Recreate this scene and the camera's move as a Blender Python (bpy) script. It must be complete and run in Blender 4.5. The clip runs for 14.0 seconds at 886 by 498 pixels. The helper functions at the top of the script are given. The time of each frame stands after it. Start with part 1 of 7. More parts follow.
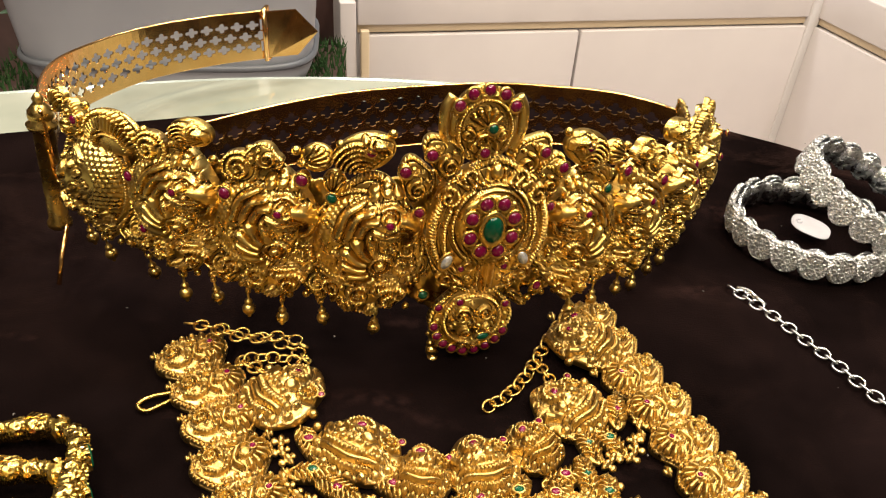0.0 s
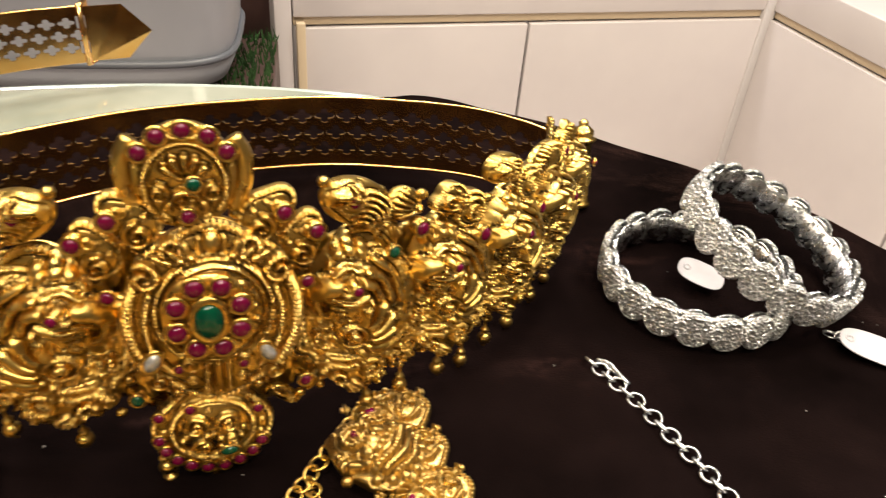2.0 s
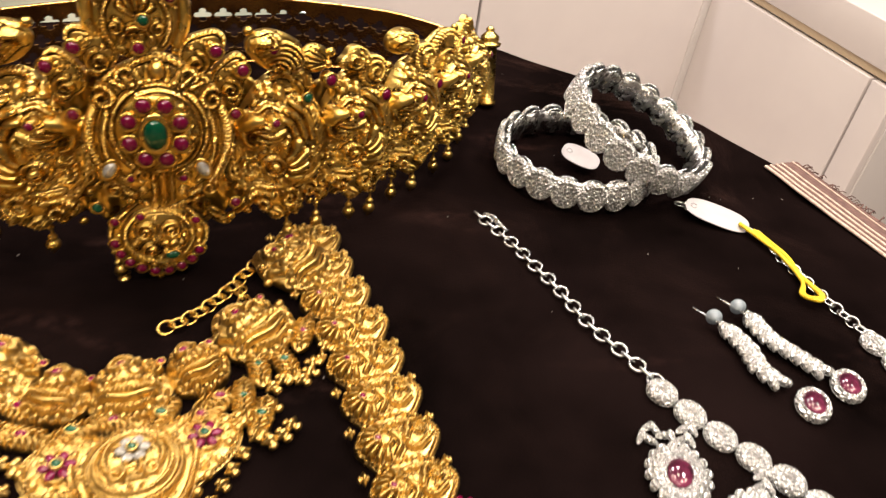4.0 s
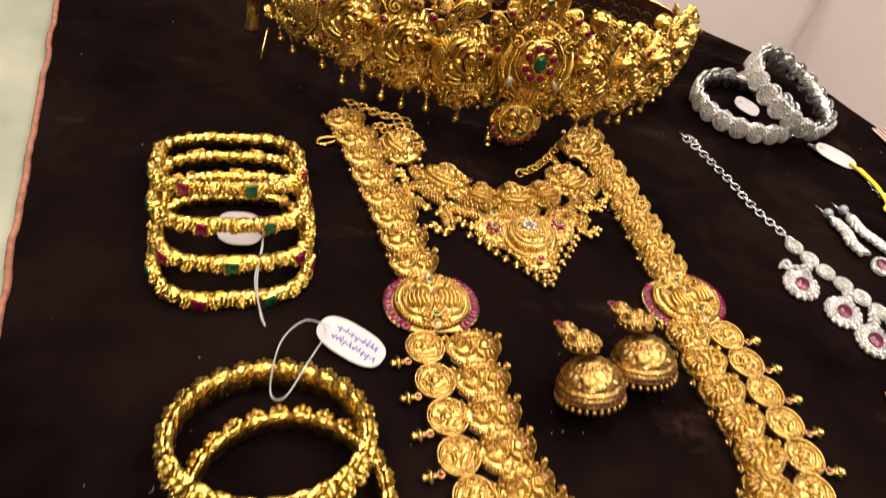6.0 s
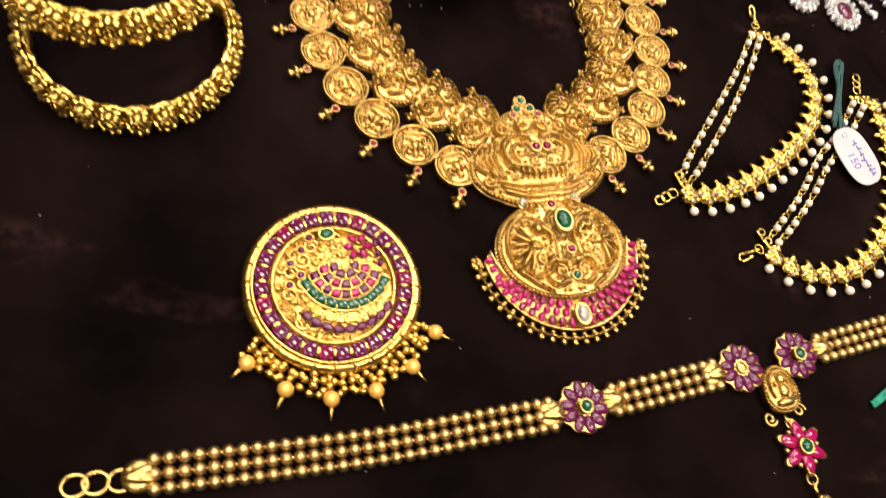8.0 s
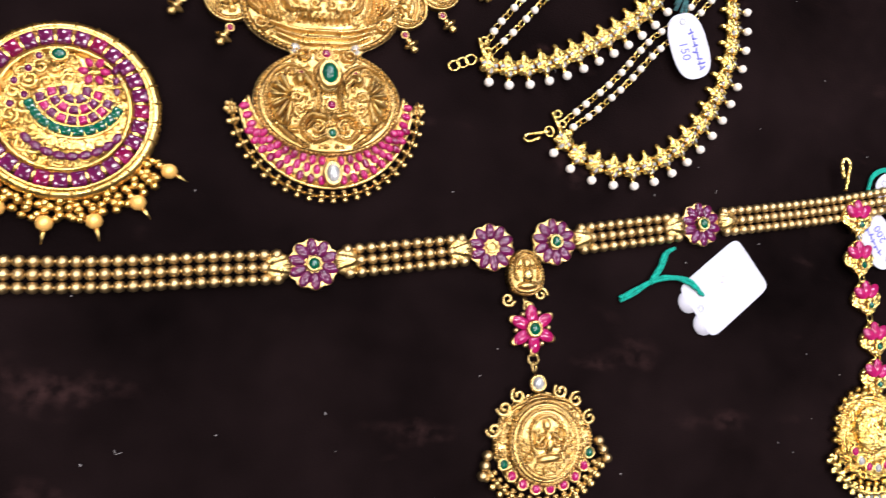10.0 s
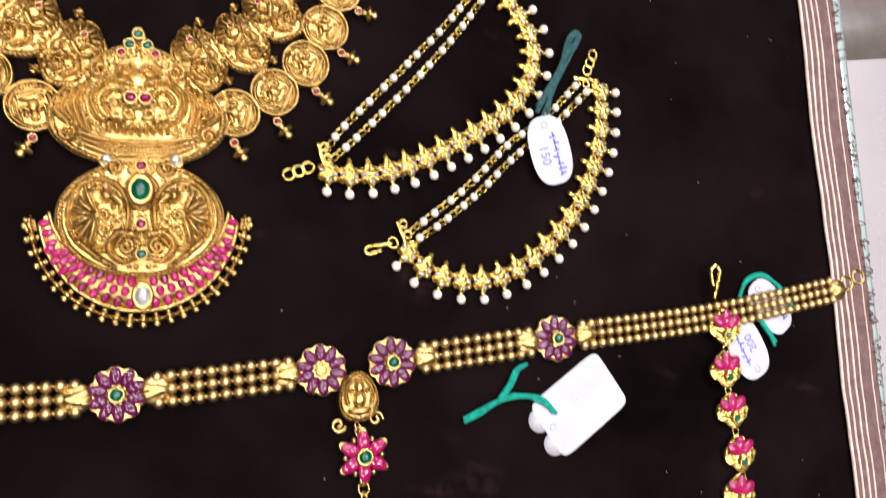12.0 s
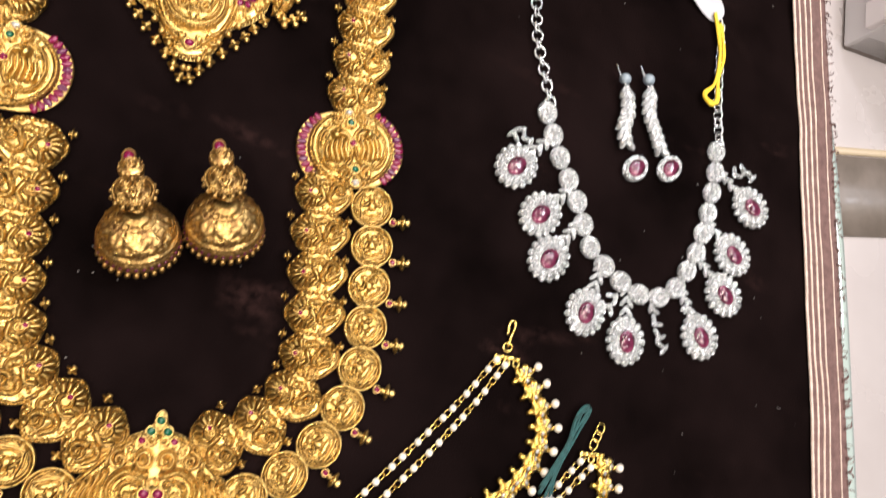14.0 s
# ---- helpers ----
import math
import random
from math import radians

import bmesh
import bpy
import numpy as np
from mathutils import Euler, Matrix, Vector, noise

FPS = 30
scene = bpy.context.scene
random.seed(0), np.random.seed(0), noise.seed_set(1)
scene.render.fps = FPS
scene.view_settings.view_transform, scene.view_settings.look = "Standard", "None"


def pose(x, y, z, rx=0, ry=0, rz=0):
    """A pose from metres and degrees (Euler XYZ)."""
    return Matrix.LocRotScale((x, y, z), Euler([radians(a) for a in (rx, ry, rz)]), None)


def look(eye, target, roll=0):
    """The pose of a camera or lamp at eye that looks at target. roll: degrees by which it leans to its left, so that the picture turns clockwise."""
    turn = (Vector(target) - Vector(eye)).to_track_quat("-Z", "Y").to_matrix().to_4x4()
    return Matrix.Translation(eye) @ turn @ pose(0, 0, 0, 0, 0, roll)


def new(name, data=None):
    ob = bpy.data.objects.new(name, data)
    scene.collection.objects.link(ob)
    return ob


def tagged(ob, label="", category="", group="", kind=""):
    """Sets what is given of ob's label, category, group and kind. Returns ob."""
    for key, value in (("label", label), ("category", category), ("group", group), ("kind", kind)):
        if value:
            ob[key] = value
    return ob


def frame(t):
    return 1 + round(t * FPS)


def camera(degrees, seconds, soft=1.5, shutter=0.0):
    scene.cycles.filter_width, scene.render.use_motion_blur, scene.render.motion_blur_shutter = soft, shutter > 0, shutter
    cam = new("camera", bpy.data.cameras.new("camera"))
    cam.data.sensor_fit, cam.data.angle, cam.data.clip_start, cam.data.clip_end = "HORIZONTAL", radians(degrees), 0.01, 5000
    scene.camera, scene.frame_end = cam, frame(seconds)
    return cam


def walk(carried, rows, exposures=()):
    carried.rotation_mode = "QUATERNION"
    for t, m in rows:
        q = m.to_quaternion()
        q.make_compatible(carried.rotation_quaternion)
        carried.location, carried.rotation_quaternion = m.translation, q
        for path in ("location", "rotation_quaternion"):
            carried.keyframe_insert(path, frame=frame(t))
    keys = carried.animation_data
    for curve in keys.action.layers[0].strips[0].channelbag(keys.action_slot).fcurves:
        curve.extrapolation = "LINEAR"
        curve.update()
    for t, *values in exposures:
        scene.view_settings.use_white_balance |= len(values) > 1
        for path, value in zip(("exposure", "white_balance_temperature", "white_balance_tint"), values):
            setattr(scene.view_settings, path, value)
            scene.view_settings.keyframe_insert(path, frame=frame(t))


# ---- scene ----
cam = camera(61.60, 14.0, 1.15, 0.5)
PATH = [
    (0, (0.00753, 0.00141, 0.17108), (0.18810, 1.63767, -0.96472), 4.16),
    (0.5, (0.00717, 0.00449, 0.16988), (0.18140, 1.64037, -0.96746), 4.31),
    (1, (0.00976, 0.01029, 0.16855), (0.18613, 1.64294, -0.97310), 4.59),
    (1.5, (0.04105, 0.03394, 0.16710), (0.24524, 1.66264, -0.97555), 4.97),
    (2, (0.07159, 0.05972, 0.15886), (0.31889, 1.67609, -0.99274), 5.16),
    (2.5, (0.08890, 0.06174, 0.15625), (0.39542, 1.65547, -1.01253), 5.90),
    (2.7, (0.09564, 0.05499, 0.15474), (0.43178, 1.63588, -1.02330), 6.36),
    (4.8, (0.04549, -0.06062, 0.17394), (0.34646, 1.45400, -1.09702), 11.22),
    (5, (0.02605, -0.08083, 0.19419), (0.29107, 1.41960, -1.10137), 11.43),
    (5.5, (-0.01376, -0.11662, 0.22241), (0.21576, 1.36265, -1.10390), 12.74),
    (6, (-0.03242, -0.14575, 0.23190), (0.18078, 1.29383, -1.14001), 13.54),
    (6.5, (-0.02754, -0.17480, 0.23155), (0.22983, 1.20039, -1.19765), 15.30),
    (7, (-0.01849, -0.20070, 0.22863), (0.29103, 1.08571, -1.27115), 17.25),
    (7.5, (-0.00643, -0.21123, 0.21723), (0.37979, 0.89621, -1.40278), 22.51),
    (8, (0.00992, -0.19084, 0.21920), (0.43934, 0.61352, -1.56086), 33.16),
    (8.2, (0.01603, -0.18453, 0.22040), (0.45466, 0.51619, -1.60075), 38.07),
    (10.3, (0.09633, -0.16023, 0.24514), (0.64035, 0.15931, -1.65274), 71.06),
    (10.5, (0.10376, -0.15362, 0.24567), (0.66066, 0.15674, -1.64999), 72.22),
    (11, (0.12583, -0.14950, 0.24615), (0.70864, 0.13260, -1.64614), 75.38),
    (11.5, (0.13542, -0.14225, 0.24666), (0.72750, 0.17111, -1.63781), 73.55),
    (12, (0.12585, -0.11812, 0.24884), (0.70670, 0.22656, -1.63366), 71.90),
    (12.5, (0.11015, -0.10180, 0.24819), (0.68221, 0.28948, -1.62789), 69.75),
    (13, (0.09099, -0.07837, 0.24704), (0.67207, 0.35672, -1.61657), 69.14),
    (13.5, (0.08524, -0.04063, 0.25746), (0.63681, 0.42345, -1.60812), 67.91),
    (14, (0.09050, -0.01328, 0.26969), (0.58623, 0.50200, -1.59813), 64.31),
]
EXPOSURES = [(0.0, 0.1, 6500, 10), (2.7, 0.1, 6500, 12), (5.0, -0.1, 6700, 17), (8.0, -0.2, 6500, 16), (10.5, -0.06, 5050, 18), (12.0, -0.17, 5350, 16), (14.0, -0.16, 5750, 13)]
walk(cam, [(t, look(eye, target, roll)) for t, eye, target, roll in PATH], EXPOSURES)

# ---- world and lamps: a shop interior lit by ceiling downlights ----
world = bpy.data.worlds.new("shop_air")
scene.world = world
world.use_nodes = True
world.node_tree.nodes["Background"].inputs[0].default_value = (1.0, 0.93, 0.85, 1)
world.node_tree.nodes["Background"].inputs[1].default_value = 0.05


def downlight(x, y, power, size, warm):
    d = bpy.data.lights.new("downlight", "AREA")
    d.shape, d.size, d.energy, d.color = "DISK", size, power, warm
    ob = new("downlight_lamp", d)
    ob.matrix_world = pose(x, y, 1.735)
    return ob


WARM, COOL = (1.0, 0.86, 0.66), (1.0, 0.95, 0.90)
LAMPS = [(-0.5, 0.9, 15, 0.3, WARM), (0.55, 0.75, 15, 0.3, WARM), (-0.65, -0.35, 15, 0.3, WARM), (0.75, -0.4, 15, 0.3, WARM), (0.1, -1.0, 16, 0.3, WARM), (0.05, 1.9, 20, 0.3, COOL), (1.3, 0.7, 20, 0.3, COOL),
         (-1.4, 0.4, 14, 0.3, WARM), (0.05, 0.25, 12, 0.3, WARM), (-0.75, 1.7, 14, 0.3, COOL), (1.25, -0.2, 12, 0.3, WARM), (-0.7, -1.1, 12, 0.3, WARM), (0.85, 1.6, 14, 0.3, COOL)]
for lamp in LAMPS:
    downlight(*lamp)


# ---- materials ----
def mat(name, color, rough=0.5, metal=0.0, **more):
    m = bpy.data.materials.new(name)
    m.use_nodes = True
    b = m.node_tree.nodes["Principled BSDF"]
    b.inputs["Base Color"].default_value = (*color, 1)
    b.inputs["Roughness"].default_value = rough
    b.inputs["Metallic"].default_value = metal
    for key, value in more.items():
        b.inputs[key.replace("_", " ")].default_value = value
    return m


def node(m, kind, **sets):
    n = m.node_tree.nodes.new(kind)
    for key, value in sets.items():
        n.inputs[key.replace("_", " ")].default_value = value
    return n


def link(m, a, out, b, into):
    m.node_tree.links.new(a.outputs[out], b.inputs[into])


def vary(m, colors, scale, rough=None, bump=0.0, bump_scale=None, detail=4.0, distance=0.001, kind="noise"):
    """Two scales of noise: tint and gloss by the coarse one, relief by the fine one."""
    b = m.node_tree.nodes["Principled BSDF"]
    co = node(m, "ShaderNodeTexCoord")
    n = node(m, "ShaderNodeTexNoise", Scale=scale, Detail=detail, Roughness=0.6)
    link(m, co, "Object", n, "Vector")
    ramp = node(m, "ShaderNodeValToRGB")
    ramp.color_ramp.elements[0].position, ramp.color_ramp.elements[1].position = 0.33, 0.68
    ramp.color_ramp.elements[0].color, ramp.color_ramp.elements[1].color = (*colors[0], 1), (*colors[1], 1)
    link(m, n, "Fac", ramp, "Fac")
    link(m, ramp, "Color", b, "Base Color")
    if rough:
        r = node(m, "ShaderNodeMapRange", To_Min=rough[0], To_Max=rough[1], From_Min=0.3, From_Max=0.7)
        n2 = node(m, "ShaderNodeTexNoise", Scale=scale * 3.1, Detail=3.0)
        link(m, co, "Object", n2, "Vector")
        link(m, n2, "Fac", r, "Value")
        link(m, r, "Result", b, "Roughness")
    if bump:
        if kind == "voronoi":
            f = node(m, "ShaderNodeTexVoronoi", Scale=bump_scale)
            out = "Distance"
        else:
            f = node(m, "ShaderNodeTexNoise", Scale=bump_scale, Detail=3.0)
            out = "Fac"
        link(m, co, "Object", f, "Vector")
        u = node(m, "ShaderNodeBump", Strength=bump, Distance=distance)
        link(m, f, out, u, "Height")
        link(m, u, "Normal", b, "Normal")
    return m


def tarnish_and_crevices(m, dark, scale=420, low=0.36, high=0.56, rough=0.5):
    """Old dark patina in small blotches over a bright metal; the specks also imitate shaded crevices."""
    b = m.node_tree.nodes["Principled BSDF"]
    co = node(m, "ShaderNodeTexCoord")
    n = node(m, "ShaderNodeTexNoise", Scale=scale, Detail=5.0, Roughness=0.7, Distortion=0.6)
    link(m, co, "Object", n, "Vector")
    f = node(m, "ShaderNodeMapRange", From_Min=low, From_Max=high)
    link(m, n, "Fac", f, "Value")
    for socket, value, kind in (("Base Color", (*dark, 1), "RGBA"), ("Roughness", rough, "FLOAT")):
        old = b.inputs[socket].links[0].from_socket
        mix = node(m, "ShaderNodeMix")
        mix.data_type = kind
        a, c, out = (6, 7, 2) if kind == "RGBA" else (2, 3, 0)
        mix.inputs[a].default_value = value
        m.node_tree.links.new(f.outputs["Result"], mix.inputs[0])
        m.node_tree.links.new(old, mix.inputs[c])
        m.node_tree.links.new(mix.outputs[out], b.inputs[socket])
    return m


GOLD = tarnish_and_crevices(vary(mat("polished_gold", (0.8, 0.5, 0.1), 0.2, 1.0), ((0.58, 0.375, 0.085), (0.80, 0.56, 0.175)), 60, (0.23, 0.33), 0.2, 1100, distance=0.0003), (0.30, 0.18, 0.04), 420, 0.16, 0.36)
ANTIQUE = tarnish_and_crevices(vary(mat("antique_gold", (0.7, 0.5, 0.2), 0.3, 1.0), ((0.46, 0.308, 0.090), (0.68, 0.48, 0.18)), 90, (0.24, 0.36), 0.3, 1300, distance=0.0003), (0.13, 0.08, 0.024), 520, 0.26, 0.46)
LEMON = tarnish_and_crevices(vary(mat("bright_yellow_gold", (0.8, 0.6, 0.15), 0.25, 1.0), ((0.64, 0.44, 0.09), (0.86, 0.63, 0.20)), 80, (0.18, 0.32), 0.6, 620, distance=0.0009, kind="voronoi"), (0.26, 0.16, 0.035), 500, 0.22, 0.40)
# for relief grooves: oxidised gold, with the shade of the recess painted into its colour
OXIDESHADE = vary(mat("oxidised_and_shaded_gold_grooves", (0.12, 0.075, 0.03), 0.5, 1.0), ((0.06, 0.036, 0.012), (0.18, 0.112, 0.036)), 140, (0.4, 0.6), 0.3, 1200, distance=0.0003)
ROSE = vary(mat("rose_gold_sheet", (0.8, 0.5, 0.2), 0.2, 1.0), ((0.78, 0.44, 0.14), (0.88, 0.55, 0.22)), 30, (0.16, 0.26), 0.1, 300, distance=0.0003)
BRONZE = tarnish_and_crevices(vary(mat("bronzed_gold", (0.6, 0.35, 0.1), 0.3, 1.0), ((0.56, 0.36, 0.11), (0.76, 0.53, 0.20)), 80, (0.2, 0.34), 0.5, 1000, distance=0.0005), (0.17, 0.085, 0.03), 350, 0.38, 0.62)
PALEGOLD = vary(mat("pale_bronze_gold", (0.6, 0.44, 0.22), 0.3, 1.0), ((0.44, 0.31, 0.13), (0.62, 0.455, 0.21)), 140, (0.32, 0.45), 0.3, 1200, distance=0.0003)
SILVER = vary(mat("rhodium_silver", (0.6, 0.6, 0.6), 0.2, 1.0), ((0.42, 0.43, 0.44), (0.68, 0.68, 0.68)), 120, (0.15, 0.38), 0.6, 1500, distance=0.0005)
PAVE = vary(mat("white_stone_pave", (0.6, 0.62, 0.63), 0.1, 0.7), ((0.48, 0.50, 0.52), (0.95, 0.96, 0.97)), 1100, (0.05, 0.22), 1.0, 1100, distance=0.0012, kind="voronoi")
RUBY = vary(mat("ruby_stone", (0.15, 0.003, 0.03), 0.07, 0.0), ((0.06, 0.001, 0.014), (0.23, 0.004, 0.055)), 180)
PINKRUBY = vary(mat("pink_ruby_stone", (0.4, 0.006, 0.11), 0.08, 0.0), ((0.15, 0.003, 0.036), (0.40, 0.008, 0.11)), 220)
VIOLET = vary(mat("violet_ruby_stone", (0.08, 0.005, 0.04), 0.08, 0.0), ((0.035, 0.002, 0.018), (0.13, 0.008, 0.065)), 200)
EMERALD = vary(mat("emerald_stone", (0.0, 0.06, 0.03), 0.07, 0.0), ((0.0, 0.028, 0.014), (0.004, 0.095, 0.045)), 200)
CRYSTAL = vary(mat("white_crystal", (0.6, 0.6, 0.56), 0.05, 0.3, Coat_Weight=0.6), ((0.14, 0.14, 0.14), (0.66, 0.65, 0.62)), 620, None, 0.8, 620, distance=0.0008, kind="voronoi")
PINKSTONE = vary(mat("pink_purple_stone", (0.2, 0.05, 0.1), 0.05, 0.1, Coat_Weight=0.5), ((0.012, 0.002, 0.006), (0.20, 0.035, 0.085)), 480, None, 0.8, 600, distance=0.001, kind="voronoi")
PEARL = vary(mat("pearl", (0.85, 0.80, 0.72), 0.22, 0.0, Coat_Weight=0.4), ((0.66, 0.58, 0.48), (0.80, 0.75, 0.68)), 150)
GOLDPEARL = mat("golden_pearl", (0.80, 0.45, 0.10), 0.22, 0.35, Coat_Weight=0.4)
PAPER = vary(mat("white_card", (0.8, 0.78, 0.8), 0.55), ((0.36, 0.35, 0.385), (0.42, 0.41, 0.445)), 60, None, 0.15, 400, distance=0.0003)
INK = mat("blue_ink", (0.10, 0.10, 0.42), 0.6)
GREENTHREAD = vary(mat("green_thread", (0.0, 0.22, 0.15), 0.8), ((0.0, 0.16, 0.11), (0.01, 0.32, 0.22)), 500, None, 0.8, 1500, distance=0.001)
DARKTHREAD = vary(mat("dark_green_thread", (0.01, 0.06, 0.06), 0.8), ((0.01, 0.04, 0.04), (0.02, 0.09, 0.09)), 500, None, 0.8, 1500, distance=0.001)
YELLOWTHREAD = vary(mat("yellow_thread", (0.8, 0.55, 0.02), 0.7), ((0.7, 0.45, 0.01), (0.86, 0.64, 0.03)), 500, None, 0.8, 1500, distance=0.001)
CLEAR = mat("clear_nylon", (0.55, 0.57, 0.6), 0.25, 0.0, Alpha=0.4)
RUBBER = mat("clear_rubber_stopper", (0.30, 0.36, 0.42), 0.3, 0.0, Alpha=0.75)

VELVET = vary(mat("dark_brown_velvet", (0.010, 0.006, 0.006), 0.95, 0.0, Sheen_Weight=0.03, Sheen_Roughness=0.35, Sheen_Tint=(0.60, 0.32, 0.27, 1), Specular_IOR_Level=0.0),
              ((0.0018, 0.0012, 0.0012), (0.0075, 0.0044, 0.0044)), 11, None, 0.35, 1600, distance=0.0008)
# brushed nap: the pile shines more where it lies over
nap_co, nap = node(VELVET, "ShaderNodeTexCoord"), node(VELVET, "ShaderNodeTexNoise", Scale=14.0, Detail=5.0, Roughness=0.65, Distortion=1.2)
nap_map = node(VELVET, "ShaderNodeMapRange", From_Min=0.50, From_Max=0.76, To_Min=0.008, To_Max=0.70)
link(VELVET, nap_co, "Object", nap, "Vector")
link(VELVET, nap, "Fac", nap_map, "Value")
link(VELVET, nap_map, "Result", VELVET.node_tree.nodes["Principled BSDF"], "Sheen Weight")
# short brushed strokes: the reddish sheen of laid-over pile, painted into the base colour
pile_way = node(VELVET, "ShaderNodeMapping", Scale=(1.0, 2.6, 1.0), Rotation=(0.0, 0.0, radians(-35)))
pile, hair = node(VELVET, "ShaderNodeTexNoise", Scale=13.0, Detail=3.0, Roughness=0.55), node(VELVET, "ShaderNodeTexNoise", Scale=260.0, Detail=2.0)
link(VELVET, nap_co, "Object", pile_way, "Vector")
link(VELVET, pile_way, "Vector", pile, "Vector")
link(VELVET, nap_co, "Object", hair, "Vector")
pile_map, hair_map, pile_mul = node(VELVET, "ShaderNodeMapRange", From_Min=0.62, From_Max=0.80), node(VELVET, "ShaderNodeMapRange", From_Min=0.35, From_Max=0.65), node(VELVET, "ShaderNodeMath")
pile_mul.operation = "MULTIPLY"
link(VELVET, pile, "Fac", pile_map, "Value")
link(VELVET, hair, "Fac", hair_map, "Value")
link(VELVET, pile_map, "Result", pile_mul, 0)
link(VELVET, hair_map, "Result", pile_mul, 1)
pile_sheen_mix = node(VELVET, "ShaderNodeMix")
pile_sheen_mix.data_type = "RGBA"
pile_sheen_mix.inputs[7].default_value = (0.026, 0.013, 0.012, 1)
pile_skin = VELVET.node_tree.nodes["Principled BSDF"].inputs["Base Color"]
VELVET.node_tree.links.new(pile_skin.links[0].from_socket, pile_sheen_mix.inputs[6])
VELVET.node_tree.links.new(pile_mul.outputs[0], pile_sheen_mix.inputs[0])
VELVET.node_tree.links.new(pile_sheen_mix.outputs[2], pile_skin)
HEM = vary(mat("brown_woven_hem", (0.12, 0.06, 0.05), 0.85), ((0.085, 0.045, 0.042), (0.15, 0.085, 0.075)), 300, None, 0.6, 1800, distance=0.0008)
HEMLINE = vary(mat("cream_woven_stripe", (0.6, 0.48, 0.40), 0.8), ((0.48, 0.36, 0.30), (0.66, 0.54, 0.47)), 300, None, 0.6, 1800, distance=0.0008)
GLASSTOP = vary(mat("pale_glass_counter", (0.3, 0.32, 0.27), 0.06, 0.0, Coat_Weight=0.6), ((0.17, 0.20, 0.17), (0.32, 0.34, 0.29)), 9, (0.05, 0.12))
GLASSEDGE = mat("green_glass_edge", (0.46, 0.55, 0.52), 0.08, 0.0, Transmission_Weight=0.35, IOR=1.5)
WHITE = vary(mat("white_laminate", (0.72, 0.68, 0.68), 0.35), ((0.56, 0.52, 0.52), (0.62, 0.58, 0.57)), 3, (0.28, 0.42))
CREAM = mat("cream_trim", (0.62, 0.50, 0.34), 0.45)
GROOVE = mat("grey_gap", (0.52, 0.50, 0.50), 0.7)
DARKWOOD = vary(mat("dark_brown_wood", (0.05, 0.025, 0.02), 0.4), ((0.035, 0.018, 0.015), (0.07, 0.035, 0.03)), 8, (0.3, 0.5))
GREYPLASTIC = vary(mat("grey_blue_plastic", (0.35, 0.37, 0.42), 0.35), ((0.32, 0.34, 0.39), (0.40, 0.42, 0.46)), 4, (0.3, 0.45))
TURF = vary(mat("green_turf", (0.02, 0.07, 0.015), 0.9), ((0.012, 0.045, 0.01), (0.04, 0.11, 0.025)), 60, None, 0.8, 300, distance=0.004)
FLOOR = vary(mat("pale_floor_tile", (0.62, 0.58, 0.56), 0.25), ((0.70, 0.63, 0.61), (0.80, 0.73, 0.71)), 2.5, (0.18, 0.35))
TAUPE = vary(mat("taupe_stone", (0.20, 0.17, 0.14), 0.35), ((0.17, 0.14, 0.115), (0.24, 0.20, 0.17)), 12, (0.3, 0.45))
# tones of the unseen walls and ceiling, chosen for what the gold reflects
PLASTER = vary(mat("taupe_wall_panel", (0.24, 0.20, 0.17), 0.7), ((0.20, 0.165, 0.14), (0.28, 0.235, 0.20)), 2, None, 0.1, 90, distance=0.002)
CEILING = vary(mat("pale_grey_ceiling_board", (0.34, 0.32, 0.30), 0.8), ((0.31, 0.29, 0.27), (0.37, 0.35, 0.33)), 2, None, 0.1, 90, distance=0.002)


# ---- builders (shapes in millimetres) ----
MM = 0.001


def at(x, y, z=0.0, rx=0.0, ry=0.0, rz=0.0, s=(1, 1, 1)):
    return pose(x * MM, y * MM, z * MM, rx, ry, rz) @ Matrix.Diagonal((*s, 1))


def mesh_of(name, verts, faces, material, smooth=True):
    me = bpy.data.meshes.new(name)
    me.from_pydata([tuple(float(c) * MM for c in v) for v in verts], [], [tuple(int(i) for i in f) for f in faces])
    me.materials.append(material)
    if smooth:
        me.polygons.foreach_set("use_smooth", [True] * len(me.polygons))
    me.update()
    return me


def part(name, me, parent, m=None, label=""):
    ob = new(name, me)
    ob.parent = parent
    if m is not None:
        ob.matrix_local = m
    return tagged(ob, label) if label else ob


def thing(name, m, label, category, group="", kind=""):
    ob = new(name)
    ob.empty_display_size = 0.01
    ob.matrix_world = m
    return tagged(ob, label, category, group, kind)


def solo(name, me, m, label="", category="", group="", kind=""):
    ob = new(name, me)
    ob.matrix_world = m
    return tagged(ob, label, category, group, kind)


def joined(name, pieces, material):
    """One mesh out of several (verts, faces)."""
    vs, fs, n = [], [], 0
    for v, f in pieces:
        vs += [tuple(p) for p in v]
        fs += [tuple(i + n for i in q) for q in f]
        n += len(v)
    return mesh_of(name, vs, fs, material)


def moved(piece, m):
    v, f = piece
    r = np.array(m.to_3x3())
    t = np.array(m.translation) / MM
    return np.asarray(v, float) @ r.T + t, f


